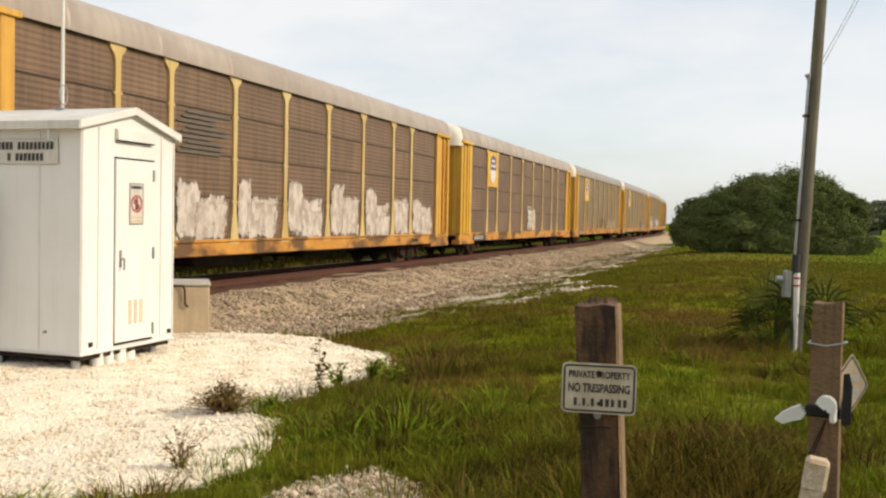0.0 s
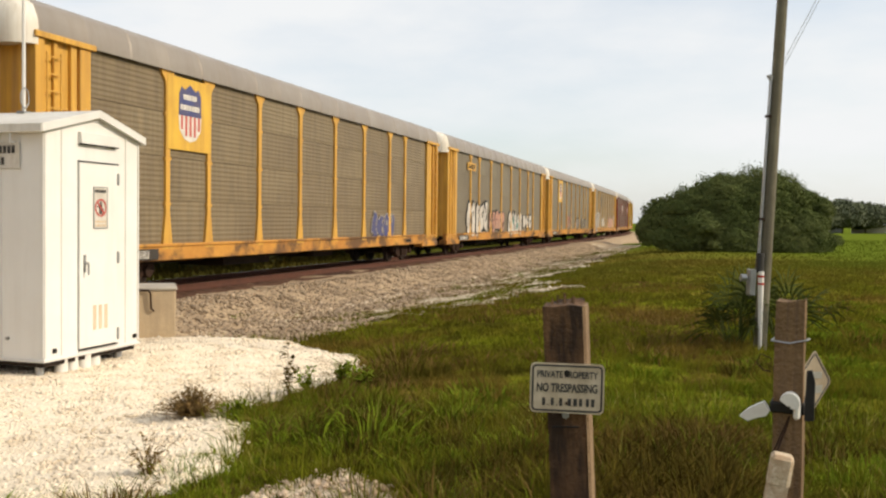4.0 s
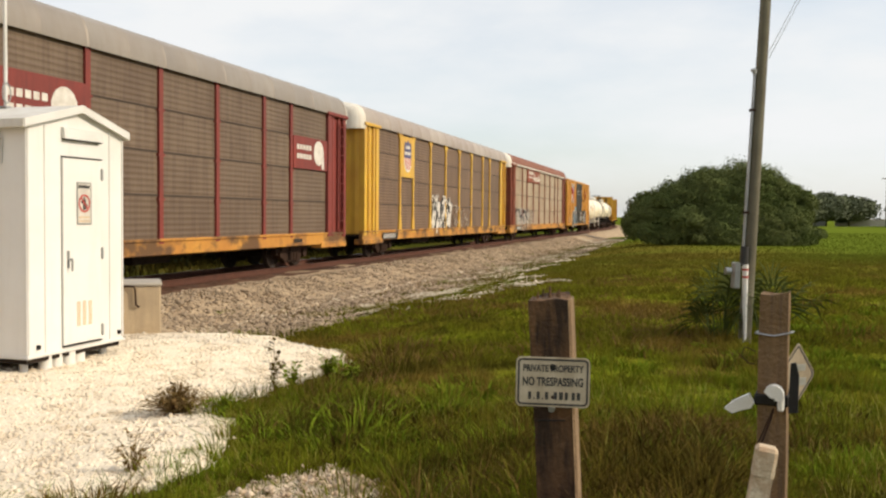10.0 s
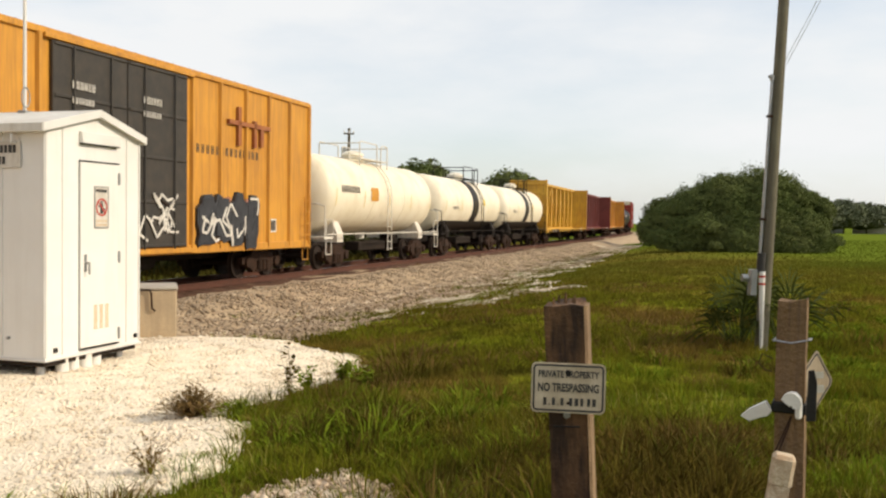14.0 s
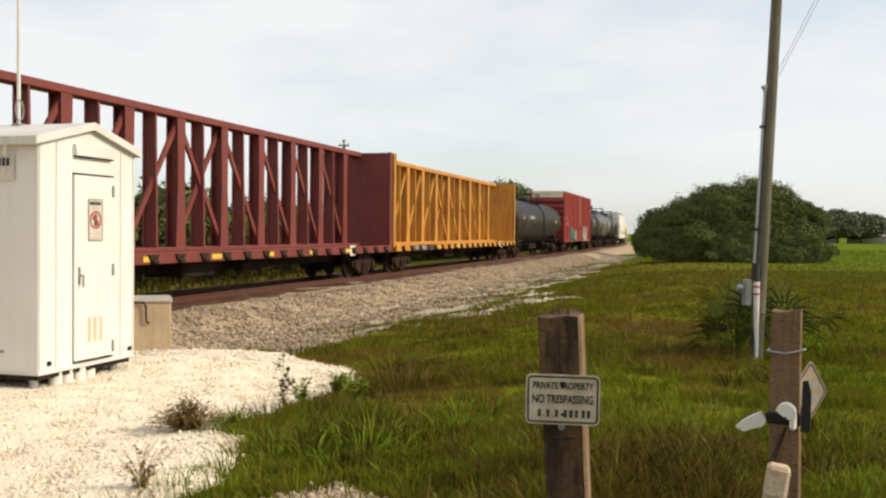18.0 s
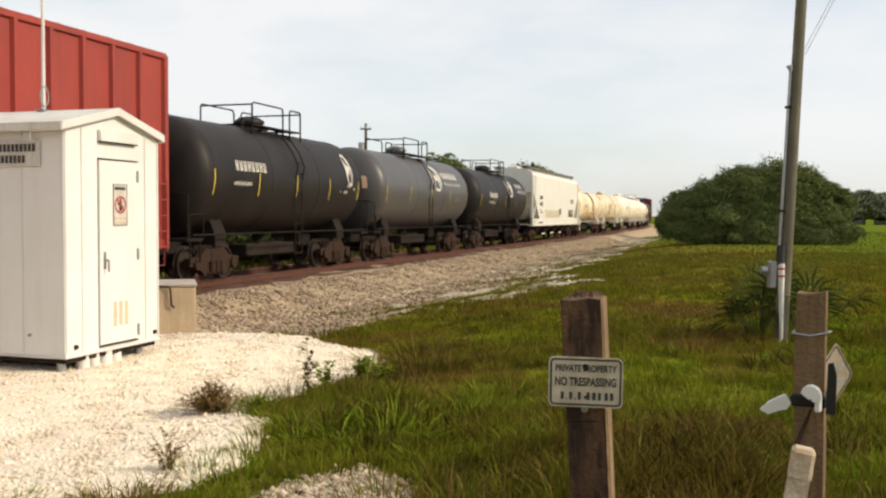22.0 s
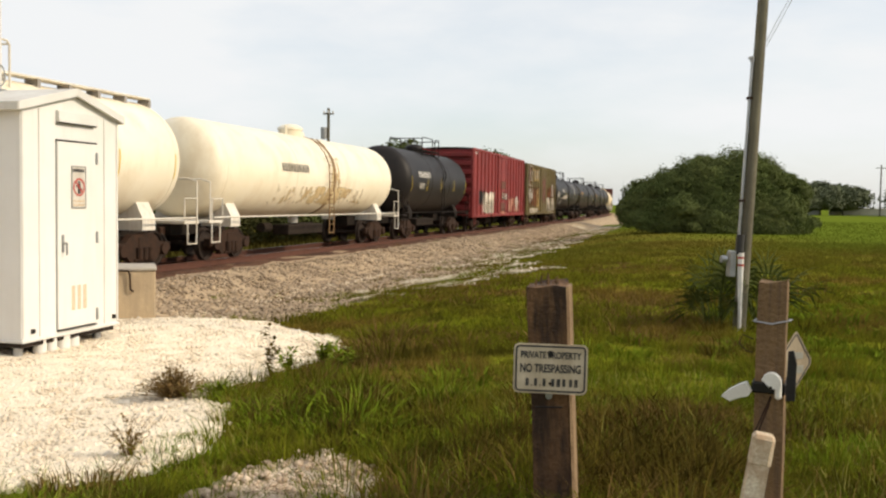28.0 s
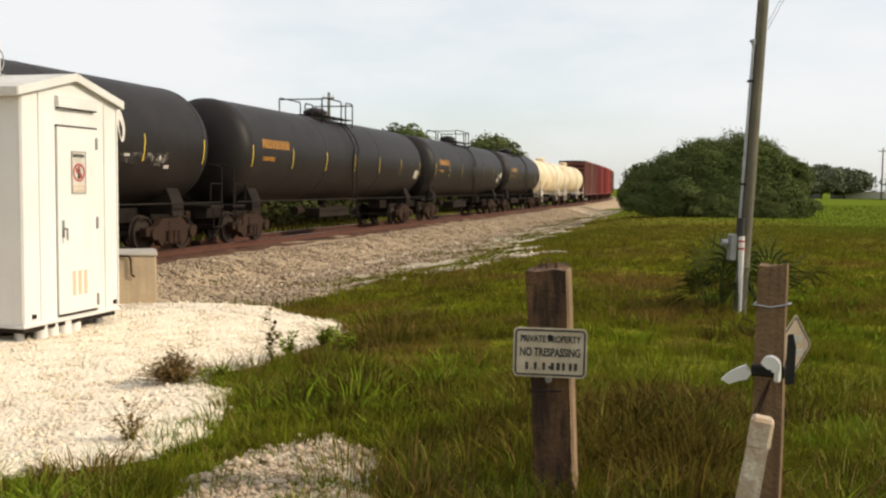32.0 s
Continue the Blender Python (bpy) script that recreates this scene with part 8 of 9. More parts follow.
# ---- plants ----
def blades(name, pts, length, width, material, label, lean=0.45, seed=1, away=None):
    """Many grass blades, each a bent tapering strip, joined into one."""
    rng = np.random.RandomState(seed)
    k = len(pts)
    a, b = rng.uniform(0, 6.28, k) if away is None else away, rng.uniform(0, 6.28, k)
    L = length * rng.uniform(0.5, 1.35, k) if np.isscalar(length) else length * rng.uniform(0.6, 1.3, k)
    W = (width * rng.uniform(0.7, 1.3, k)) if np.isscalar(width) else width * rng.uniform(0.7, 1.3, k)
    bend = rng.uniform(0.1, 1.0, k) * lean * L
    dx, dy, wx, wy = np.cos(a), np.sin(a), np.cos(b), np.sin(b)
    rows = []
    for t, wd in ((0.0, 1.0), (0.5, 0.75), (1.0, 0.0)):
        cx, cy, cz = pts[:, 0] + dx * bend * t * t, pts[:, 1] + dy * bend * t * t, pts[:, 2] + L * t * (1 - 0.25 * lean * t)
        if wd:
            for s_ in (-1, 1):
                rows.append(np.stack([cx + s_ * wx * W * wd / 2, cy + s_ * wy * W * wd / 2, cz], 1))
        else:
            rows.append(np.stack([cx, cy, cz], 1))
    v = np.stack(rows, 1).reshape(-1, 3)
    o = (np.arange(k) * 5)[:, None]
    f = np.concatenate([o + np.array([[0, 1, 3]]), o + np.array([[0, 3, 2]]), o + np.array([[2, 3, 4]])], 0)
    return tagged(raw(name, v, f, material), label, "grass", kind="stuff")


rng = np.random.RandomState(77)


def grow(n_, y0, y1, bend, keep):
    """Ground points inside the strip before the camera."""
    y = y0 + (y1 - y0) * rng.rand(n_) ** bend
    x = (rng.rand(n_) * 2 - 1) * (y * 0.60 + 1.0)
    k = keep(x, y)
    x, y = x[k], y[k]
    return np.stack([x, y, terrain(x, y) - 0.02], 1)


def grassy(x, y):
    s, q = offset_of(x, y)
    d = np.clip((pad_depth(x, y) + 0.12) / 0.42, 0, 1)
    return (rng.rand(len(x)) > d ** 0.7) & (q > edge_of(s) + 0.75 * wave(x, y, 0.8, 14) + 0.45 * wave(x, y, 2.9, 15) - 0.3 + rng.rand(len(x)) * 0.9) & ((spot_depth(x, y) < 0.05) | (rng.rand(len(x)) < 0.12))


def bump_at(p, *spots):
    """Sum of soft spots (x, y, radius, weight)."""
    return sum(wt * np.exp(-((p[:, 0] - sx) ** 2 + (p[:, 1] - sy) ** 2) / (r * r)) for sx, sy, r, wt in spots)


def lumps(p):
    """Grass stands in tufts of a hand's or an arm's width."""
    return 0.65 + 0.35 * wave(p[:, 0], p[:, 1], 2.1, 61) + 0.3 * wave(p[:, 0], p[:, 1], 6.5, 62)


def settle(p):
    p[:, 2] = surface(p[:, 0], p[:, 1]) - 0.015
    return p


REDDISH = ((2.0, 6.3, 1.0, 0.9), (-0.3, 10.3, 0.75, 1.1), (-0.4, 9.0, 0.7, 0.7), (-0.8, 7.2, 0.6, 0.5), (4.6, 14.5, 1.6, 0.8), (3.6, 12.0, 1.0, 0.7), (-1.7, 4.6, 0.5, 0.6), (1.2, 17.0, 1.4, 0.35))
RANK = ((0.7, 5.6, 1.0, 0.8), (1.5, 4.9, 0.6, 1.2), (2.0, 6.1, 0.8, 1.2), (-0.2, 9.6, 0.9, 0.7), (0.2, 7.0, 0.8, 0.7), (-0.7, 7.6, 0.6, 0.6))
p = settle(grow(170000, 2.9, 11.5, 1.35, grassy))
h_ = np.clip(0.062 * lumps(p) + 0.07 * bump_at(p, *RANK) + 0.02, 0.03, 0.2)
blades("grass_near", p, h_, 0.007, M["blade"], "uneven green grass round the posts", 0.9, 2)
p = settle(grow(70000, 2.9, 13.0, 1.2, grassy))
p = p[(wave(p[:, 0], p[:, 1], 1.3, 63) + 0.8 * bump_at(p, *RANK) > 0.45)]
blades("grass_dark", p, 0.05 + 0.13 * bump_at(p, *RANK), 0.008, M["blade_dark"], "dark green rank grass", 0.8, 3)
p = settle(grow(170000, 10.5, 40.0, 1.3, grassy))
blades("grass_middle", p, np.clip(0.10 * lumps(p) + 0.02, 0.04, 0.2), 0.009 + 0.0007 * p[:, 1], M["blade"], "green grass on the verge", 0.9, 4)
p = settle(grow(52000, 34.0, 100.0, 1.2, grassy))
blades("grass_far", p, 0.12, 0.02 + 0.0006 * p[:, 1], M["blade"], "yellowish green grass of the field", 0.9, 5)
p = settle(grow(130000, 3.2, 22.0, 1.1, grassy))
p = p[bump_at(p, *REDDISH) + 0.35 * wave(p[:, 0], p[:, 1], 1.5, 65) + 0.25 * wave(p[:, 0], p[:, 1], 5.0, 66) > 0.42 + 0.3 * rng.rand(len(p))]
blades("dry_weeds", p, 0.09 + 0.14 * np.clip(bump_at(p, *REDDISH), 0, 1), 0.009, M["straw"], "reddish-brown dry weeds in the grass", 0.9, 6)
ga, gr = rng.uniform(0, 6.2832, 90000), 1.2 + 17 * rng.rand(90000) ** 0.7
gx_, gy_ = gr * np.cos(ga), 1.0 + gr * np.sin(ga)
k = (((gy_ < 2.9) | (abs(gx_) > gy_ * 0.60 + 1.0)) & (pad_depth(gx_, gy_) < 0) & (offset_of(gx_, gy_)[1] > 6.5))
p = settle(np.stack([gx_, gy_, gx_], 1)[k])
blades("grass_around", p, np.clip(0.07 * lumps(p) + 0.03, 0.03, 0.15), 0.012, M["blade"], "uneven green grass of the field", 0.9, 10)
p = settle(grow(1100, 3.4, 8.0, 1.0, lambda x, y: grassy(x, y) & (x > 0.2)))
blades("seed_stalks", p, 0.26, 0.004, M["straw"], "thin dry seed stalks", 0.5, 7)
sx = -21 + 69 * rng.rand(56000)
sq = edge_of(sx) - 2.2 * rng.rand(56000) ** 1.6 + 0.5
x, y, _ = along(sx, sq)
k = wave(x, y, 1.1, 71) + 0.6 * wave(x, y, 3.3, 72) > 0.25 + 0.35 * (edge_of(sx) - sq)
p = settle(np.stack([x, y, x], 1)[k])
blades("verge_weeds", p, 0.10, 0.02, M["blade"], "low weeds at the lane's edge", 0.9, 8)
# Dark blades here paint the gloom below the wagons into the grass colour.
p = grow(30000, 12, 60, 1.0, lambda x, y: (offset_of(x, y)[1] < -5.5) & (offset_of(x, y)[1] > -14))
blades("grass_behind", p, 0.5, 0.05, M["blade_dark"], "rank grass behind the railway line, coloured dark for the shade under the wagons", 0.6, 9)


def clumps(name, spots, radius, height, per, width, material, label, seed, lean=1.0):
    """Tufts: blades that spread from many small centres."""
    rng_ = np.random.RandomState(seed)
    k = len(spots)
    size = rng_.gamma(5, 0.2, k)
    i = np.repeat(np.arange(k), per)
    a = rng_.uniform(0, 6.28, len(i))
    r = radius * size[i] * np.sqrt(rng_.rand(len(i)))
    p = settle(np.stack([spots[i, 0] + r * np.cos(a), spots[i, 1] + r * np.sin(a), r], 1))
    h = height * size[i] * (1.1 - 0.6 * r / (radius * size[i]))
    return blades(name, p, h, width, material, label, lean, seed, a)


def strewn(n_, y0, y1, bend, ragged):
    """Tuft centres over the grass, straying on to the bare ground at its edges."""
    p = grow(n_, y0, y1, bend, lambda x, y: x > -99)
    s, q = offset_of(p[:, 0], p[:, 1])
    over = np.maximum(pad_depth(p[:, 0], p[:, 1]) / 0.9, (edge_of(s) - q) / 2.6)
    return p[(rng.rand(len(p)) > np.clip(over * 1.6 + 0.25, 0, 0.93 if ragged else 1.0) ** 0.6) & (over < 0.42)]


p = strewn(1500, 3.2, 12.0, 1.3, False)
clumps("grass_tufts", p, 0.13, 0.19, 55, 0.008, M["blade"], "uneven tufts of green grass", 11, 0.9)
p = strewn(1100, 3.2, 13.0, 1.3, False)
clumps("leafy_tufts", p[wave(p[:, 0], p[:, 1], 0.9, 81) > -0.1], 0.17, 0.15, 60, 0.018, M["weed_leaf"], "low bright green leafy weeds in the grass", 12, 1.2)
p = strewn(2200, 3.3, 9.0, 1.2, False)
clumps("fine_sprigs", p, 0.09, 0.15, 26, 0.006, M["weed_leaf"], "fine bright green sprigs in the grass", 31, 0.9)
p = strewn(900, 3.3, 8.0, 1.2, False)
clumps("pale_sprigs", p, 0.10, 0.17, 9, 0.006, M["pale_leaf"], "thin pale yellowish sprigs in the grass", 32, 0.8)
p = strewn(700, 3.2, 14.0, 1.2, False)
clumps("brown_tufts", p[wave(p[:, 0], p[:, 1], 0.7, 82) + bump_at(p, *REDDISH) > 0.2], 0.17, 0.20, 60, 0.009, M["straw"], "brown dead tufts in the grass", 13, 1.0)
p = strewn(600, 3.2, 12.0, 1.2, False)
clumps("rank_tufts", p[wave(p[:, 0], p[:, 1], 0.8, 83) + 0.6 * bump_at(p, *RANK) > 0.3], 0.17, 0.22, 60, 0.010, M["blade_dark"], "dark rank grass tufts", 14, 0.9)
def edge_spots(n_, s0, s1, bend, reach):
    """Tuft centres along the lane's grassy edge, fewer and fewer towards the rails."""
    s = s0 + (s1 - s0) * rng.rand(n_) ** bend
    x, y, _ = along(s, edge_of(s) + 0.3 - rng.exponential(reach, n_))
    k = wave(x, y, 0.8, 14) + 0.6 * wave(x, y, 2.9, 15) < 0.75
    return np.stack([x, y, x], 1)[k]


def pad_spots(n_):
    """Tuft centres on the ragged edge of the white gravel."""
    x, y = rng.uniform(-6, 0.6, 60000), rng.uniform(4.0, 13.5, 60000)
    d = pad_depth(x, y)
    k = (d > -0.15) & (rng.rand(len(d)) < np.exp(-(d + 0.15) / 0.16)) & (y < 12 + x)
    return np.stack([x, y, x], 1)[k][:n_]


clumps("edge_tufts", edge_spots(1400, -21, 34, 1.5, 0.8), 0.20, 0.11, 34, 0.02, M["blade"], "grass tufts straggling over the lane's edge", 21, 1.0)
clumps("edge_leaves", edge_spots(480, -21, 20, 1.4, 0.9), 0.22, 0.07, 36, 0.03, M["weed_leaf"], "low bright weeds at the lane's edge", 22, 1.2)
clumps("edge_dead", edge_spots(650, -21, 30, 1.4, 1.2), 0.20, 0.09, 36, 0.018, M["straw"], "brown weeds at the lane's edge", 23, 1.0)
clumps("pad_tufts", pad_spots(420), 0.08, 0.065, 40, 0.008, M["blade"], "short grass creeping over the white gravel", 24, 1.1)
clumps("pad_leaves", pad_spots(220), 0.08, 0.08, 34, 0.010, M["straw"], "small brown weeds creeping over the white gravel", 25, 1.2)
# Weeds along a line between the posts; their dark colour includes the shade.
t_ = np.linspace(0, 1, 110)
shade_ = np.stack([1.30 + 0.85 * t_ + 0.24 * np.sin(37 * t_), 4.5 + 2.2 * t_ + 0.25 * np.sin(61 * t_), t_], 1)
clumps("dark_weeds", shade_, 0.20, 0.17, 70, 0.011, M["blade_dark"], "dense brown-green weeds between the posts, darkened for the shade there", 33, 1.0)
front = np.array([(0.35 + 0.11 * i + 0.05 * math.sin(7 * i), 4.28 - 0.02 * i + 0.09 * math.sin(5 * i), 0) for i in range(18)])
clumps("post_tufts", front, 0.11, 0.20, 60, 0.007, M["blade"], "longer grass round the foot of the posts", 26, 0.8)
p = strewn(2600, 11.0, 34.0, 1.2, True)
clumps("verge_tufts", p, 0.22, 0.17, 34, 0.022, M["blade"], "grass tufts straggling over the lane's edge", 15, 1.0)
p = strewn(1200, 11.0, 26.0, 1.2, True)
clumps("verge_leaves", p[wave(p[:, 0], p[:, 1], 0.5, 84) > 0], 0.26, 0.14, 40, 0.03, M["weed_leaf"], "low bright weeds on the verge", 16, 1.2)
p = strewn(900, 10.0, 26.0, 1.1, True)
clumps("verge_dead", p[wave(p[:, 0], p[:, 1], 0.6, 85) > 0.1], 0.24, 0.17, 40, 0.018, M["straw"], "brown weeds on the verge", 17, 1.0)


def weed(x, y, h, n_, seed, mat, spread=0.4, leaf=0.04, label="leafy weed growing through the gravel", twig=True):
    """A small plant: thin stems with many little leaves."""
    rng_ = random.Random(seed)
    z = float(terrain(np.array([x]), np.array([y]))[0]) + 0.02
    ob = thing("weed", label, "plant", Matrix.Translation((x, y, z)), group="weeds on the gravel")
    stem, lv = MB(), MB()
    for i in range(n_):
        a, r = rng_.uniform(0, 6.28), rng_.uniform(0.1, 1) * spread
        tip = (r * math.cos(a), r * math.sin(a), h * rng_.uniform(0.45, 1.0) * (1.05 - 0.65 * r / spread if n_ > 60 else 1.0))
        mid = (tip[0] * 0.4, tip[1] * 0.4, tip[2] * 0.6)
        if i % 3 == 0 or n_ < 60:
            stem.tube([(0, 0, -0.05), mid, tip], 0.0018, 3)
        for j in range(9):
            t = rng_.uniform(0.2, 1.0)
            p0 = Vector((0, 0, 0)).lerp(Vector(mid), min(1, t / 0.6)) if t < 0.6 else Vector(mid).lerp(Vector(tip), (t - 0.6) / 0.4)
            d = Vector((rng_.uniform(-1, 1), rng_.uniform(-1, 1), rng_.uniform(-0.3, 0.6))).normalized()
            w = d.cross(Vector((0, 0, 1))).normalized() * leaf * 0.32
            q = p0 + d * leaf * rng_.uniform(0.7, 1.4)
            lv.add([p0, (p0 + q) / 2 + w, q, (p0 + q) / 2 - w], [(0, 1, 2, 3)])
    tagged(part("stem", stem, M["straw"], ob), kind="stuff")
    part("foliage", lv, mat, ob)


weed(-1.9, 8.25, 0.36, 460, 1, M["scrub"], 0.36, 0.030, "low reddish-brown scrubby weed on white gravel")
weed(-1.45, 8.15, 0.16, 110, 2, M["weed_leaf"], 0.32, 0.035, "low olive green weed on white gravel")
weed(-1.12, 8.75, 0.58, 7, 3, M["blade_dark"], 0.12, 0.07, "tall thin weed with narrow leaves")
weed(-0.68, 9.6, 0.24, 22, 4, M["weed_leaf"], 0.2, 0.06, "small bright green leafy weed")
weed(-0.45, 9.3, 0.18, 20, 5, M["weed_leaf"], 0.2, 0.055, "small bright green leafy weed")
weed(-1.62, 5.85, 0.30, 20, 6, M["straw"], 0.22, 0.03, "thin brown weed with seed heads")
weed(-1.0, 9.2, 0.25, 18, 7, M["weed_leaf"], 0.2, 0.06)


def fan_palm(x, y, seed, n_=13, size=0.95):
    """Low fan palm: stalks with pleated fans of pointed leaflets."""
    rng_ = random.Random(seed)
    ob = thing("palmetto", "low green fan palm at the foot of the pole", "palm", Matrix.Translation((x, y, float(terrain(np.array([x]), np.array([y]))[0]))), group="palmettos")
    for i in range(n_):
        a, el = rng_.uniform(0, 6.28), radians(rng_.uniform(35, 84))
        L = size * rng_.uniform(0.45, 0.9)
        d = Vector((math.cos(a) * math.cos(el), math.sin(a) * math.cos(el), math.sin(el)))
        base = d * L
        mb = MB().tube([(0, 0, -0.05), base * 0.6, base], 0.009, 4)
        u = d.orthogonal().normalized()
        u.rotate(Matrix.Rotation(rng_.uniform(0, 6.28), 3, d))
        for k in range(11):
            t = radians(-85 + 170 * k / 10)
            e = (d * math.cos(t) + u * math.sin(t)).normalized()
            w = e.cross(d.cross(u)).normalized() * 0.016
            ln = size * rng_.uniform(0.46, 0.74)
            tip = base + e * ln + Vector((0, 0, -0.25 * ln))
            mid = base + e * ln * 0.45
            mb.add([base, mid + w, tip, mid - w], [(0, 1, 2, 3)])
        part("frond", mb, M["frond"], ob)


fan_palm(4.20, 11.8, 5, 15, 0.84)
fan_palm(4.78, 11.9, 6, 15, 0.86)
fan_palm(4.02, 11.6, 7, 5, 0.5)


# ---- bushes and trees ----
def crown_leaves(clumps, leaf, n_, seed):
    rng_ = np.random.RandomState(seed)
    cl = np.array(clumps, float)
    vol = (cl[:, 3] * cl[:, 4] * cl[:, 5]) ** 0.7
    pick = rng_.choice(len(cl), n_, p=vol / vol.sum())
    d = rng_.normal(size=(n_, 3))
    d /= np.linalg.norm(d, axis=1)[:, None]
    d[:, 2] = np.where(d[:, 2] < -0.5, -d[:, 2], d[:, 2])
    lump = 1 + 0.12 * np.sin(6 * d[:, 0] + pick) * np.sin(7 * d[:, 1] + 2 * pick) + 0.06 * np.sin(11 * d[:, 2] + 7 * d[:, 0] + 5 * d[:, 1])
    rad = (0.66 + 0.36 * rng_.rand(n_) ** 0.7 + 0.16 * rng_.rand(n_) ** 7) * lump
    p = cl[pick, :3] + d * cl[pick, 3:6] * rad[:, None]
    nrm = d + rng_.normal(scale=0.6, size=(n_, 3))
    nrm /= np.linalg.norm(nrm, axis=1)[:, None]
    t = np.cross(nrm, rng_.normal(size=(n_, 3)))
    t /= np.linalg.norm(t, axis=1)[:, None]
    b = np.cross(nrm, t)
    s_ = leaf * rng_.uniform(0.5, 1.4, n_)[:, None]
    v = np.stack([p - t * s_, p - b * s_ * 0.55 + nrm * s_ * 0.1, p + t * s_, p + b * s_ * 0.55 + nrm * s_ * 0.1], 1).reshape(-1, 3)
    keep = np.repeat(p[:, 2] > 0.05, 4)
    f = np.arange(n_ * 4).reshape(-1, 4)
    return v, f[p[:, 2] > 0.05]


def bush(name, label, cat, at, clumps, leaf, n_, seed, mat, trunks, group=""):
    x, y = at
    z = float(terrain(np.array([x]), np.array([y]))[0])
    ob = thing(name, label, cat, Matrix.Translation((x, y, z)), group)
    v, f = crown_leaves(clumps, leaf, n_, seed)
    cr = raw("crown", v, f, mat)
    cr.parent = ob
    core = MB()
    for cx, cy, cz, rx, ry, rz in clumps:
        vs, fs, nn = [], [], 10
        for i in range(7):
            th = math.pi * (i + 0.5) / 7
            for j in range(nn):
                ph = 2 * math.pi * j / nn
                k = 0.66 + 0.12 * noise.noise((cx + 2 * math.cos(ph), cy + 2 * math.sin(ph), cz + 3 * th))
                vs.append((cx + rx * k * math.sin(th) * math.cos(ph), cy + ry * k * math.sin(th) * math.sin(ph), max(cz + rz * k * math.cos(th), -0.1)))
        fs = [(i * nn + j, i * nn + (j + 1) % nn, (i + 1) * nn + (j + 1) % nn, (i + 1) * nn + j) for i in range(6) for j in range(nn)]
        core.add(vs, fs + [tuple(range(nn)), tuple(range(6 * nn, 7 * nn))])
    tagged(part("inner_growth", core, M["leaf_core"], ob), kind="stuff")
    for tx, ty, hgt, r in trunks:
        rng_ = random.Random(seed + int(tx * 10))
        tip = (tx + rng_.uniform(-0.4, 0.4), ty + rng_.uniform(-0.4, 0.4), hgt)
        mb = MB().cyl((tx, ty, -0.3), tip, r, r * 0.5, n=8)
        for i in range(4):
            a = rng_.uniform(0, 6.28)
            mb.cyl([tx + (tip[0] - tx) * 0.6, ty + (tip[1] - ty) * 0.6, hgt * 0.6], (tip[0] + math.cos(a) * hgt * 0.4, tip[1] + math.sin(a) * hgt * 0.4, hgt * 1.15), r * 0.4, r * 0.12, n=6)
        part("trunk", mb, M["bark"], ob)
    return ob


THICKET = [(1.0, 0, 2.6, 2.3, 2.5, 2.15), (-0.9, 0.2, 2.4, 1.9, 2.3, 2.05), (2.5, 0.2, 2.5, 1.7, 2.1, 1.95), (-2.4, 0.5, 2.0, 1.6, 2.1, 1.75), (-3.7, 0.9, 1.4, 1.2, 1.9, 1.4), (-4.4, 1.6, 0.9, 0.8, 1.6, 1.0), (4.7, 0.8, 1.75, 1.0, 1.6, 1.55), (3.3, -0.6, 1.2, 1.5, 1.6, 1.3), (0.6, -1.4, 1.2, 2.6, 1.4, 1.5), (-2.2, -1.0, 1.0, 1.9, 1.5, 1.2), (-4.0, 0.2, 0.6, 1.4, 1.5, 0.8), (2.6, -1.2, 0.7, 2.2, 1.4, 0.9), (-2.9, -0.7, 0.35, 1.9, 1.3, 0.8), (-0.4, -1.9, 0.35, 2.3, 1.2, 0.9), (2.4, -1.9, 0.35, 2.2, 1.2, 0.9), (4.4, -0.2, 0.4, 1.1, 1.4, 0.9)]


def massed(base, n_, seed, shrink):
    """Large masses drawn in a little, with small ones standing proud of them."""
    rng_ = random.Random(seed)
    out = [(a, b, c_, rx * shrink, ry * shrink, rz * shrink) for a, b, c_, rx, ry, rz in base]
    for i in range(n_):
        a, b, c_, rx, ry, rz = base[i % len(base)]
        az, el = rng_.uniform(-math.pi, math.pi), rng_.uniform(-0.1, 1.3)
        r = rng_.uniform(0.40, 0.72)
        q = 0.93 if el > 0.9 else 0.88
        out.append((a + rx * q * math.cos(az) * math.cos(el), b + ry * q * math.sin(az) * math.cos(el), max(c_ + (rz - 0.35) * q * math.sin(el), 0.3), r, r, r * rng_.uniform(0.6, 0.85)))
    return out


bush("thicket", "large rounded dark green thicket beside the railway line", "bush", (18.6, 53.0), massed(THICKET, 110, 5, 0.95), 0.058, 260000, 11, M["leaf"], [(0, 0, 3.5, 0.16), (2.4, 0.5, 3.2, 0.15), (-2.0, 0.3, 2.2, 0.12)])
bush("thicket", "lower dark green thicket at the bend of the line", "bush", (27.9, 88.0), [(-2.2, 0, 1.2, 2.1, 2.6, 2.0), (0.6, 2, 1.4, 3.0, 3, 2.6), (-1.0, 9, 1.5, 3.0, 3, 2.7)], 0.18, 16000, 12, M["leaf"], [(-3, 0, 2, 0.12)])
# distant trees across the field
rr = random.Random(9)
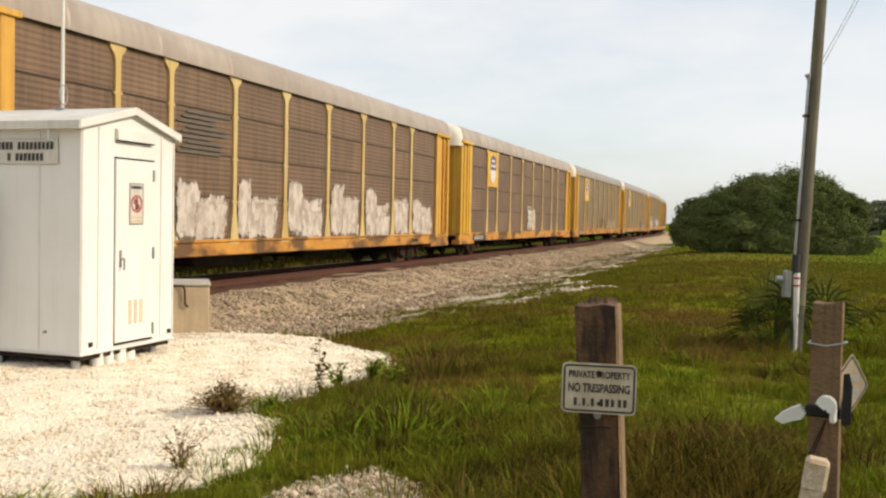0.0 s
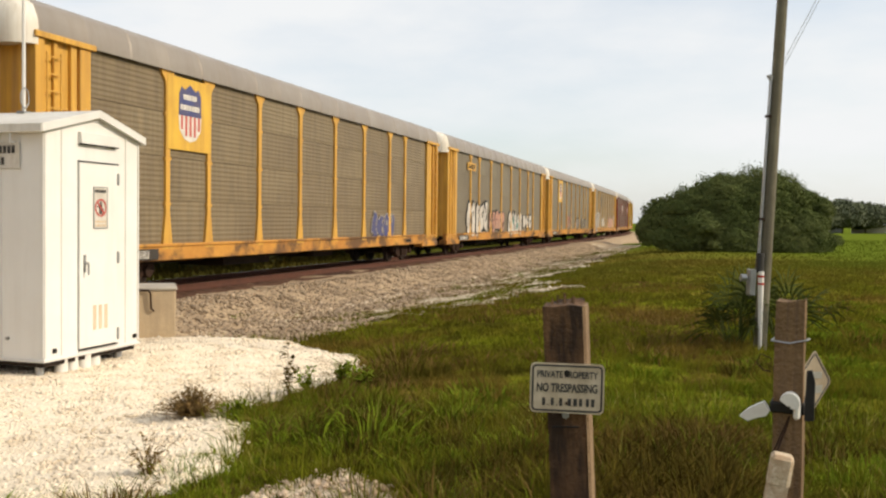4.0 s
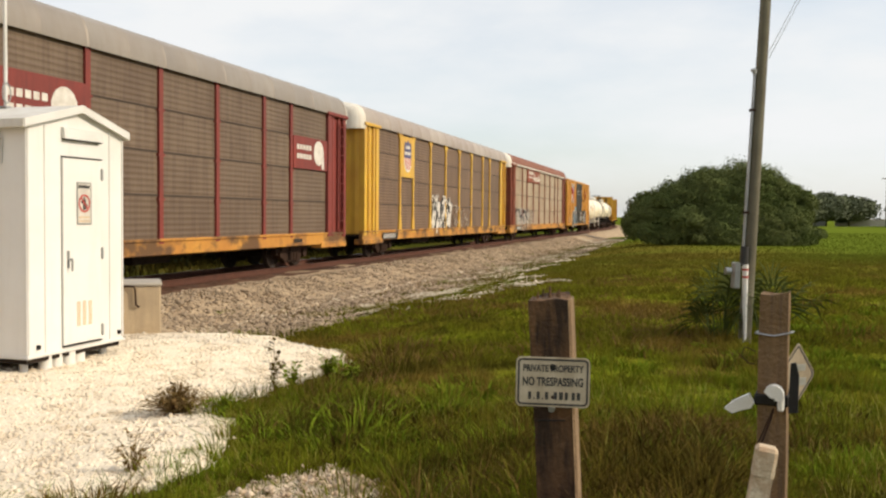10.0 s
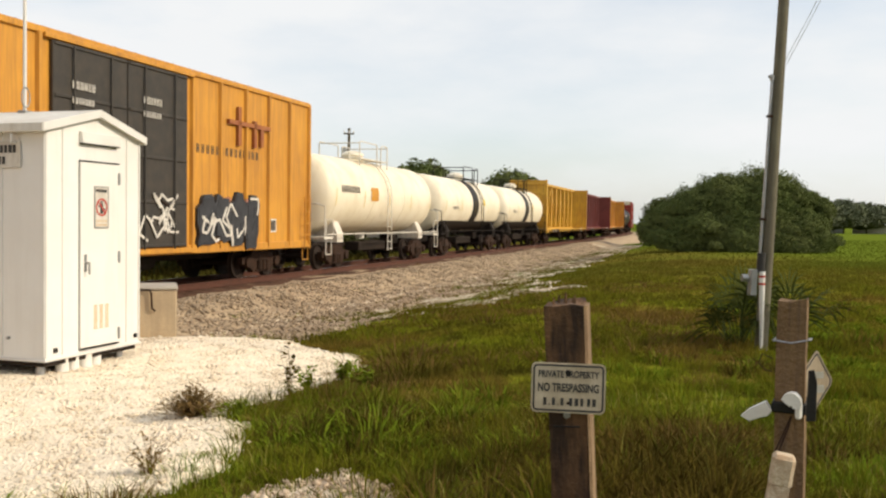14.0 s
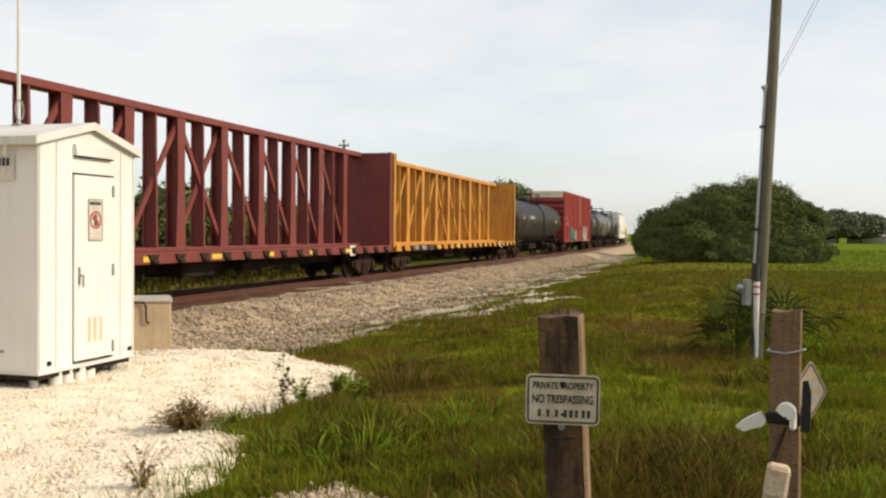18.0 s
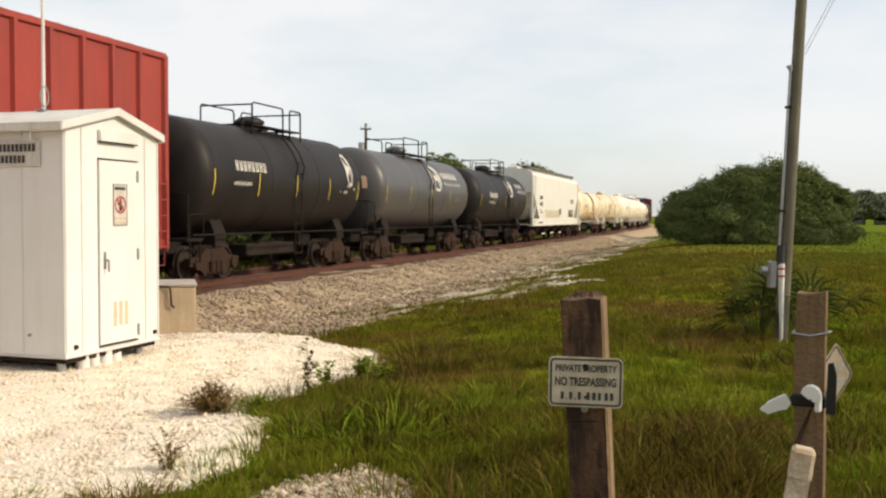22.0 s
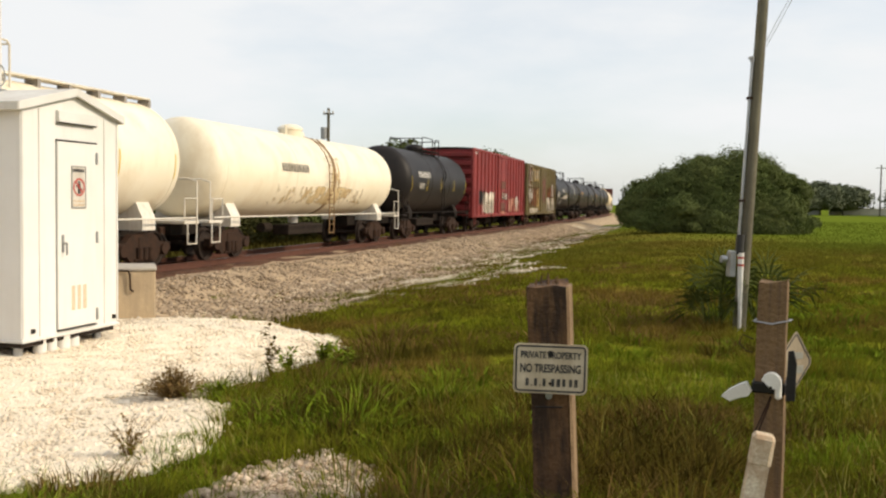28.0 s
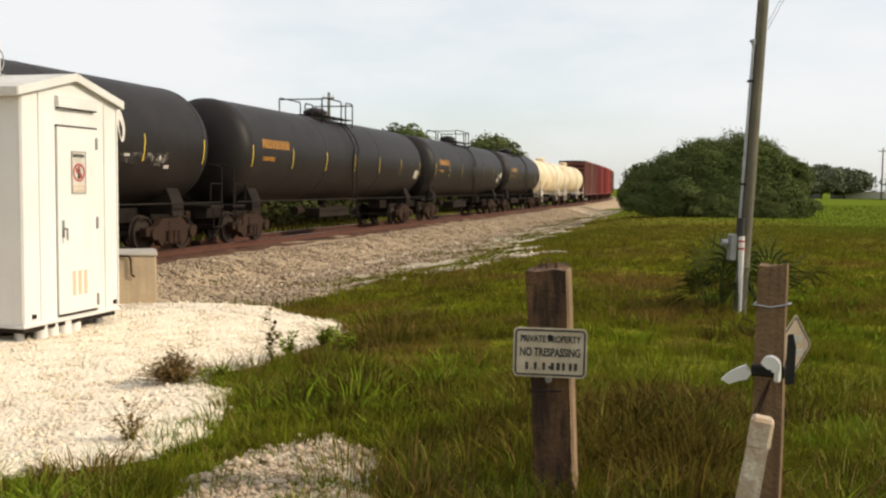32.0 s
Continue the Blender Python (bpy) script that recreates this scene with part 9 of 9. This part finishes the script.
for i in range(15):
    X = 66 + i * 9.0 + rr.uniform(-3, 3)
    Yd = 190 - i * 3.2 + rr.uniform(-10, 10)
    hh = rr.uniform(4.2, 7.4)
    bush("field_tree", "distant hazy green tree across the field", "tree", (X, Yd), [(0, 0, hh * 0.5, rr.uniform(4, 6.5), 5, hh * 0.5), (rr.uniform(-4, 4), 1, hh * 0.4, 4.5, 4, hh * 0.42), (rr.uniform(-4, 4), -1, hh * 0.62, 3, 3, hh * 0.33)], 0.32, 5200, 40 + i, M["leaf_far"], [(0, 0, hh * 0.5, 0.2)], "distant trees")
# trees behind the railway line
spots = [(-34, -11, 4.6), (-30, -13, 5.4), (-25, -10.5, 4.3), (-21, -13, 5.6), (-17, -11, 4.8), (-12, -12, 5.2), (-8, -14, 4.4), (-3, -11, 4.0), (3, -14, 4.6), (9, -12, 3.8), (16, -15, 4.2), (24, -13, 3.6), (33, -14, 4.4), (44, -13, 4.2), (56, -15, 4.4), (70, -14, 4.0), (-42, -12, 5.0), (-50, -13, 5.5)]
for i, (s_, o, hh) in enumerate(spots):
    x, y, _ = along(s_, o)
    bush("trackside_tree", "scrubby green tree behind the railway line", "tree", (float(x), float(y)), [(0, 0, hh * 0.5, 2.6, 2.2, hh * 0.5), (1.6, 0.6, hh * 0.38, 2.2, 2.0, hh * 0.4), (-1.5, 0.5, hh * 0.45, 2.1, 2.0, hh * 0.42)], 0.15, 7000, 70 + i, M["leaf"], [(0, 0, hh * 0.6, 0.1)], "trackside trees")
for x, y, hh, w_ in ((11.8, 112.0, 8.2, 3.6), (0.8, 84.0, 7.4, 3.0), (-2.0, 86.0, 6.6, 2.4)):
    bush("round_tree", "round-topped green tree behind the railway line", "tree", (x, y), [(0, 0, hh * 0.66, w_, w_, hh * 0.34), (w_ * 0.6, 0, hh * 0.55, w_ * 0.7, w_ * 0.7, hh * 0.26), (-w_ * 0.6, 0, hh * 0.55, w_ * 0.75, w_ * 0.7, hh * 0.28), (0, 0, hh * 0.3, w_ * 0.8, w_ * 0.8, hh * 0.3)], 0.2, 9000, int(100 + x), M["leaf"], [(0, 0, hh * 0.6, 0.16)], "trees behind the line")

# low scrub close behind the rails, its leaf colour darkened for the train's shade
rng_s = np.random.RandomState(19)
sc = np.sort(rng_s.uniform(-70, 170, 46000))
h_s = 1.45 + 0.40 * wave(sc, sc * 0, 0.35, 91) + 0.25 * wave(sc, sc * 0, 1.3, 92)
x, y, _ = along(sc, -8.6 - 2.2 * rng_s.rand(len(sc)))
p = np.stack([x, y, -1.0 + h_s * rng_s.rand(len(sc)) ** 0.8], 1)
nrm = rng_s.normal(size=(len(sc), 3))
nrm /= np.linalg.norm(nrm, axis=1)[:, None]
t_ = np.cross(nrm, rng_s.normal(size=(len(sc), 3)))
t_ /= np.linalg.norm(t_, axis=1)[:, None]
b_ = np.cross(nrm, t_)
lf = 0.15 * rng_s.uniform(0.6, 1.4, len(sc))[:, None]
v = np.stack([p - t_ * lf, p - b_ * lf * 0.5, p + t_ * lf, p + b_ * lf * 0.5], 1).reshape(-1, 3)
tagged(raw("scrub", v, np.arange(len(v)).reshape(-1, 4), M["shaded_scrub"]), "low green scrub behind the railway line, coloured dark as in the wagons' shade", "bush", kind="stuff")

# far timber pole with cross-arm behind the line
fp = thing("far_utility_pole", "weathered timber utility pole with a cross-arm and transformer behind the line", "utility pole", Matrix.Translation((-5.0, 74.0, -1.3)))
part("shaft", MB().cyl((0, 0, -0.5), (0, 0, 10.0), 0.16, 0.11, n=12), M["pole_wood"], fp)
part("cross_arm", MB().box(-0.42, 0.42, -0.16, -0.06, 9.5, 9.62), M["pole_wood"], fp)
part("transformer", MB().cyl((-0.35, -0.1, 7.6), (-0.35, -0.1, 8.5), 0.24, n=14), M["grey_metal"], fp)
for x in (-0.35, 0.0, 0.35):
    part("insulator", MB().cyl((x, -0.11, 9.62), (x, -0.11, 9.8), 0.05, n=8), M["plastic"], fp)
for x, y, hh in ((79.0, 200.0, 9.5), (95.0, 178.0, 10.0)):
    q_ = thing("far_utility_pole", "thin timber utility pole far across the field", "utility pole", Matrix.Translation((x, y, 0)))
    part("shaft", MB().cyl((0, 0, -0.5), (0, 0, hh), 0.18, 0.12, n=8), M["pole_wood"], q_)
    part("cross_arm", MB().box(-1.0, 1.0, -0.1, 0.1, hh - 0.7, hh - 0.55), M["pole_wood"], q_)


def far_house(x, y, w, d, hgt, roof_h, wall, label):
    ob = thing("far_house", label, "house", Matrix.Translation((x, y, -0.1)) @ pose(0, 0, 0, 0, 0, -20))
    part("wall", MB().box(0, w, 0, d, -0.5, hgt), wall, ob)
    part("roof", MB().prism([(-0.4, hgt), (d + 0.4, hgt), (d / 2, hgt + roof_h)], "x", -0.4, w + 0.4), M["roof_white"], ob)
    for i in range(int(w // 3)):
        wd = part("window", MB().box(1.0 + i * 3, 2.0 + i * 3, -0.04, 0.0, 1.0, 2.0), M["dark_gap"], ob)
        part("frame", MB().box(0.9 + i * 3, 2.1 + i * 3, -0.05, -0.03, 0.9, 1.0), M["white_trim"], wd)


far_house(120, 196, 9, 6, 2.3, 1.6, M["sign_white"], "low pale house across the field")
for x, y, L, hgt, mt, lb in ((84.0, 196.0, 7.0, 1.3, "grey_metal", "low grey wall far across the field"), (92.0, 193.0, 16.0, 1.4, "sign_white", "low whitewashed wall far across the field")):
    wall_ = thing("far_wall", lb, "wall", Matrix.Translation((x, y, 0)) @ pose(0, 0, 0, 0, 0, -14))
    part("panel", MB().box(0, L, 0, 0.2, -0.3, hgt, 0.03), M[mt], wall_)
    part("coping", MB().box(-0.1, L + 0.1, -0.05, 0.25, hgt, hgt + 0.1, 0.02), M["concrete"], wall_)


# ---- the train runs past towards the camera at a steady speed ----
def motions():
    for car, mid, length in TRAIN:
        rows = []
        for k in range(0, 33):
            s_ = mid - SPEED * k
            x0, y0, _ = along(s_ - length * 0.36, -1.62)
            x1, y1, _ = along(s_ + length * 0.36, -1.62)
            rows.append((float(k), Matrix.Translation(((x0 + x1) / 2, (y0 + y1) / 2, RAIL_Z)) @ Matrix.Rotation(math.atan2(y1 - y0, x1 - x0), 4, "Z")))
        walk(car, rows)


motions()
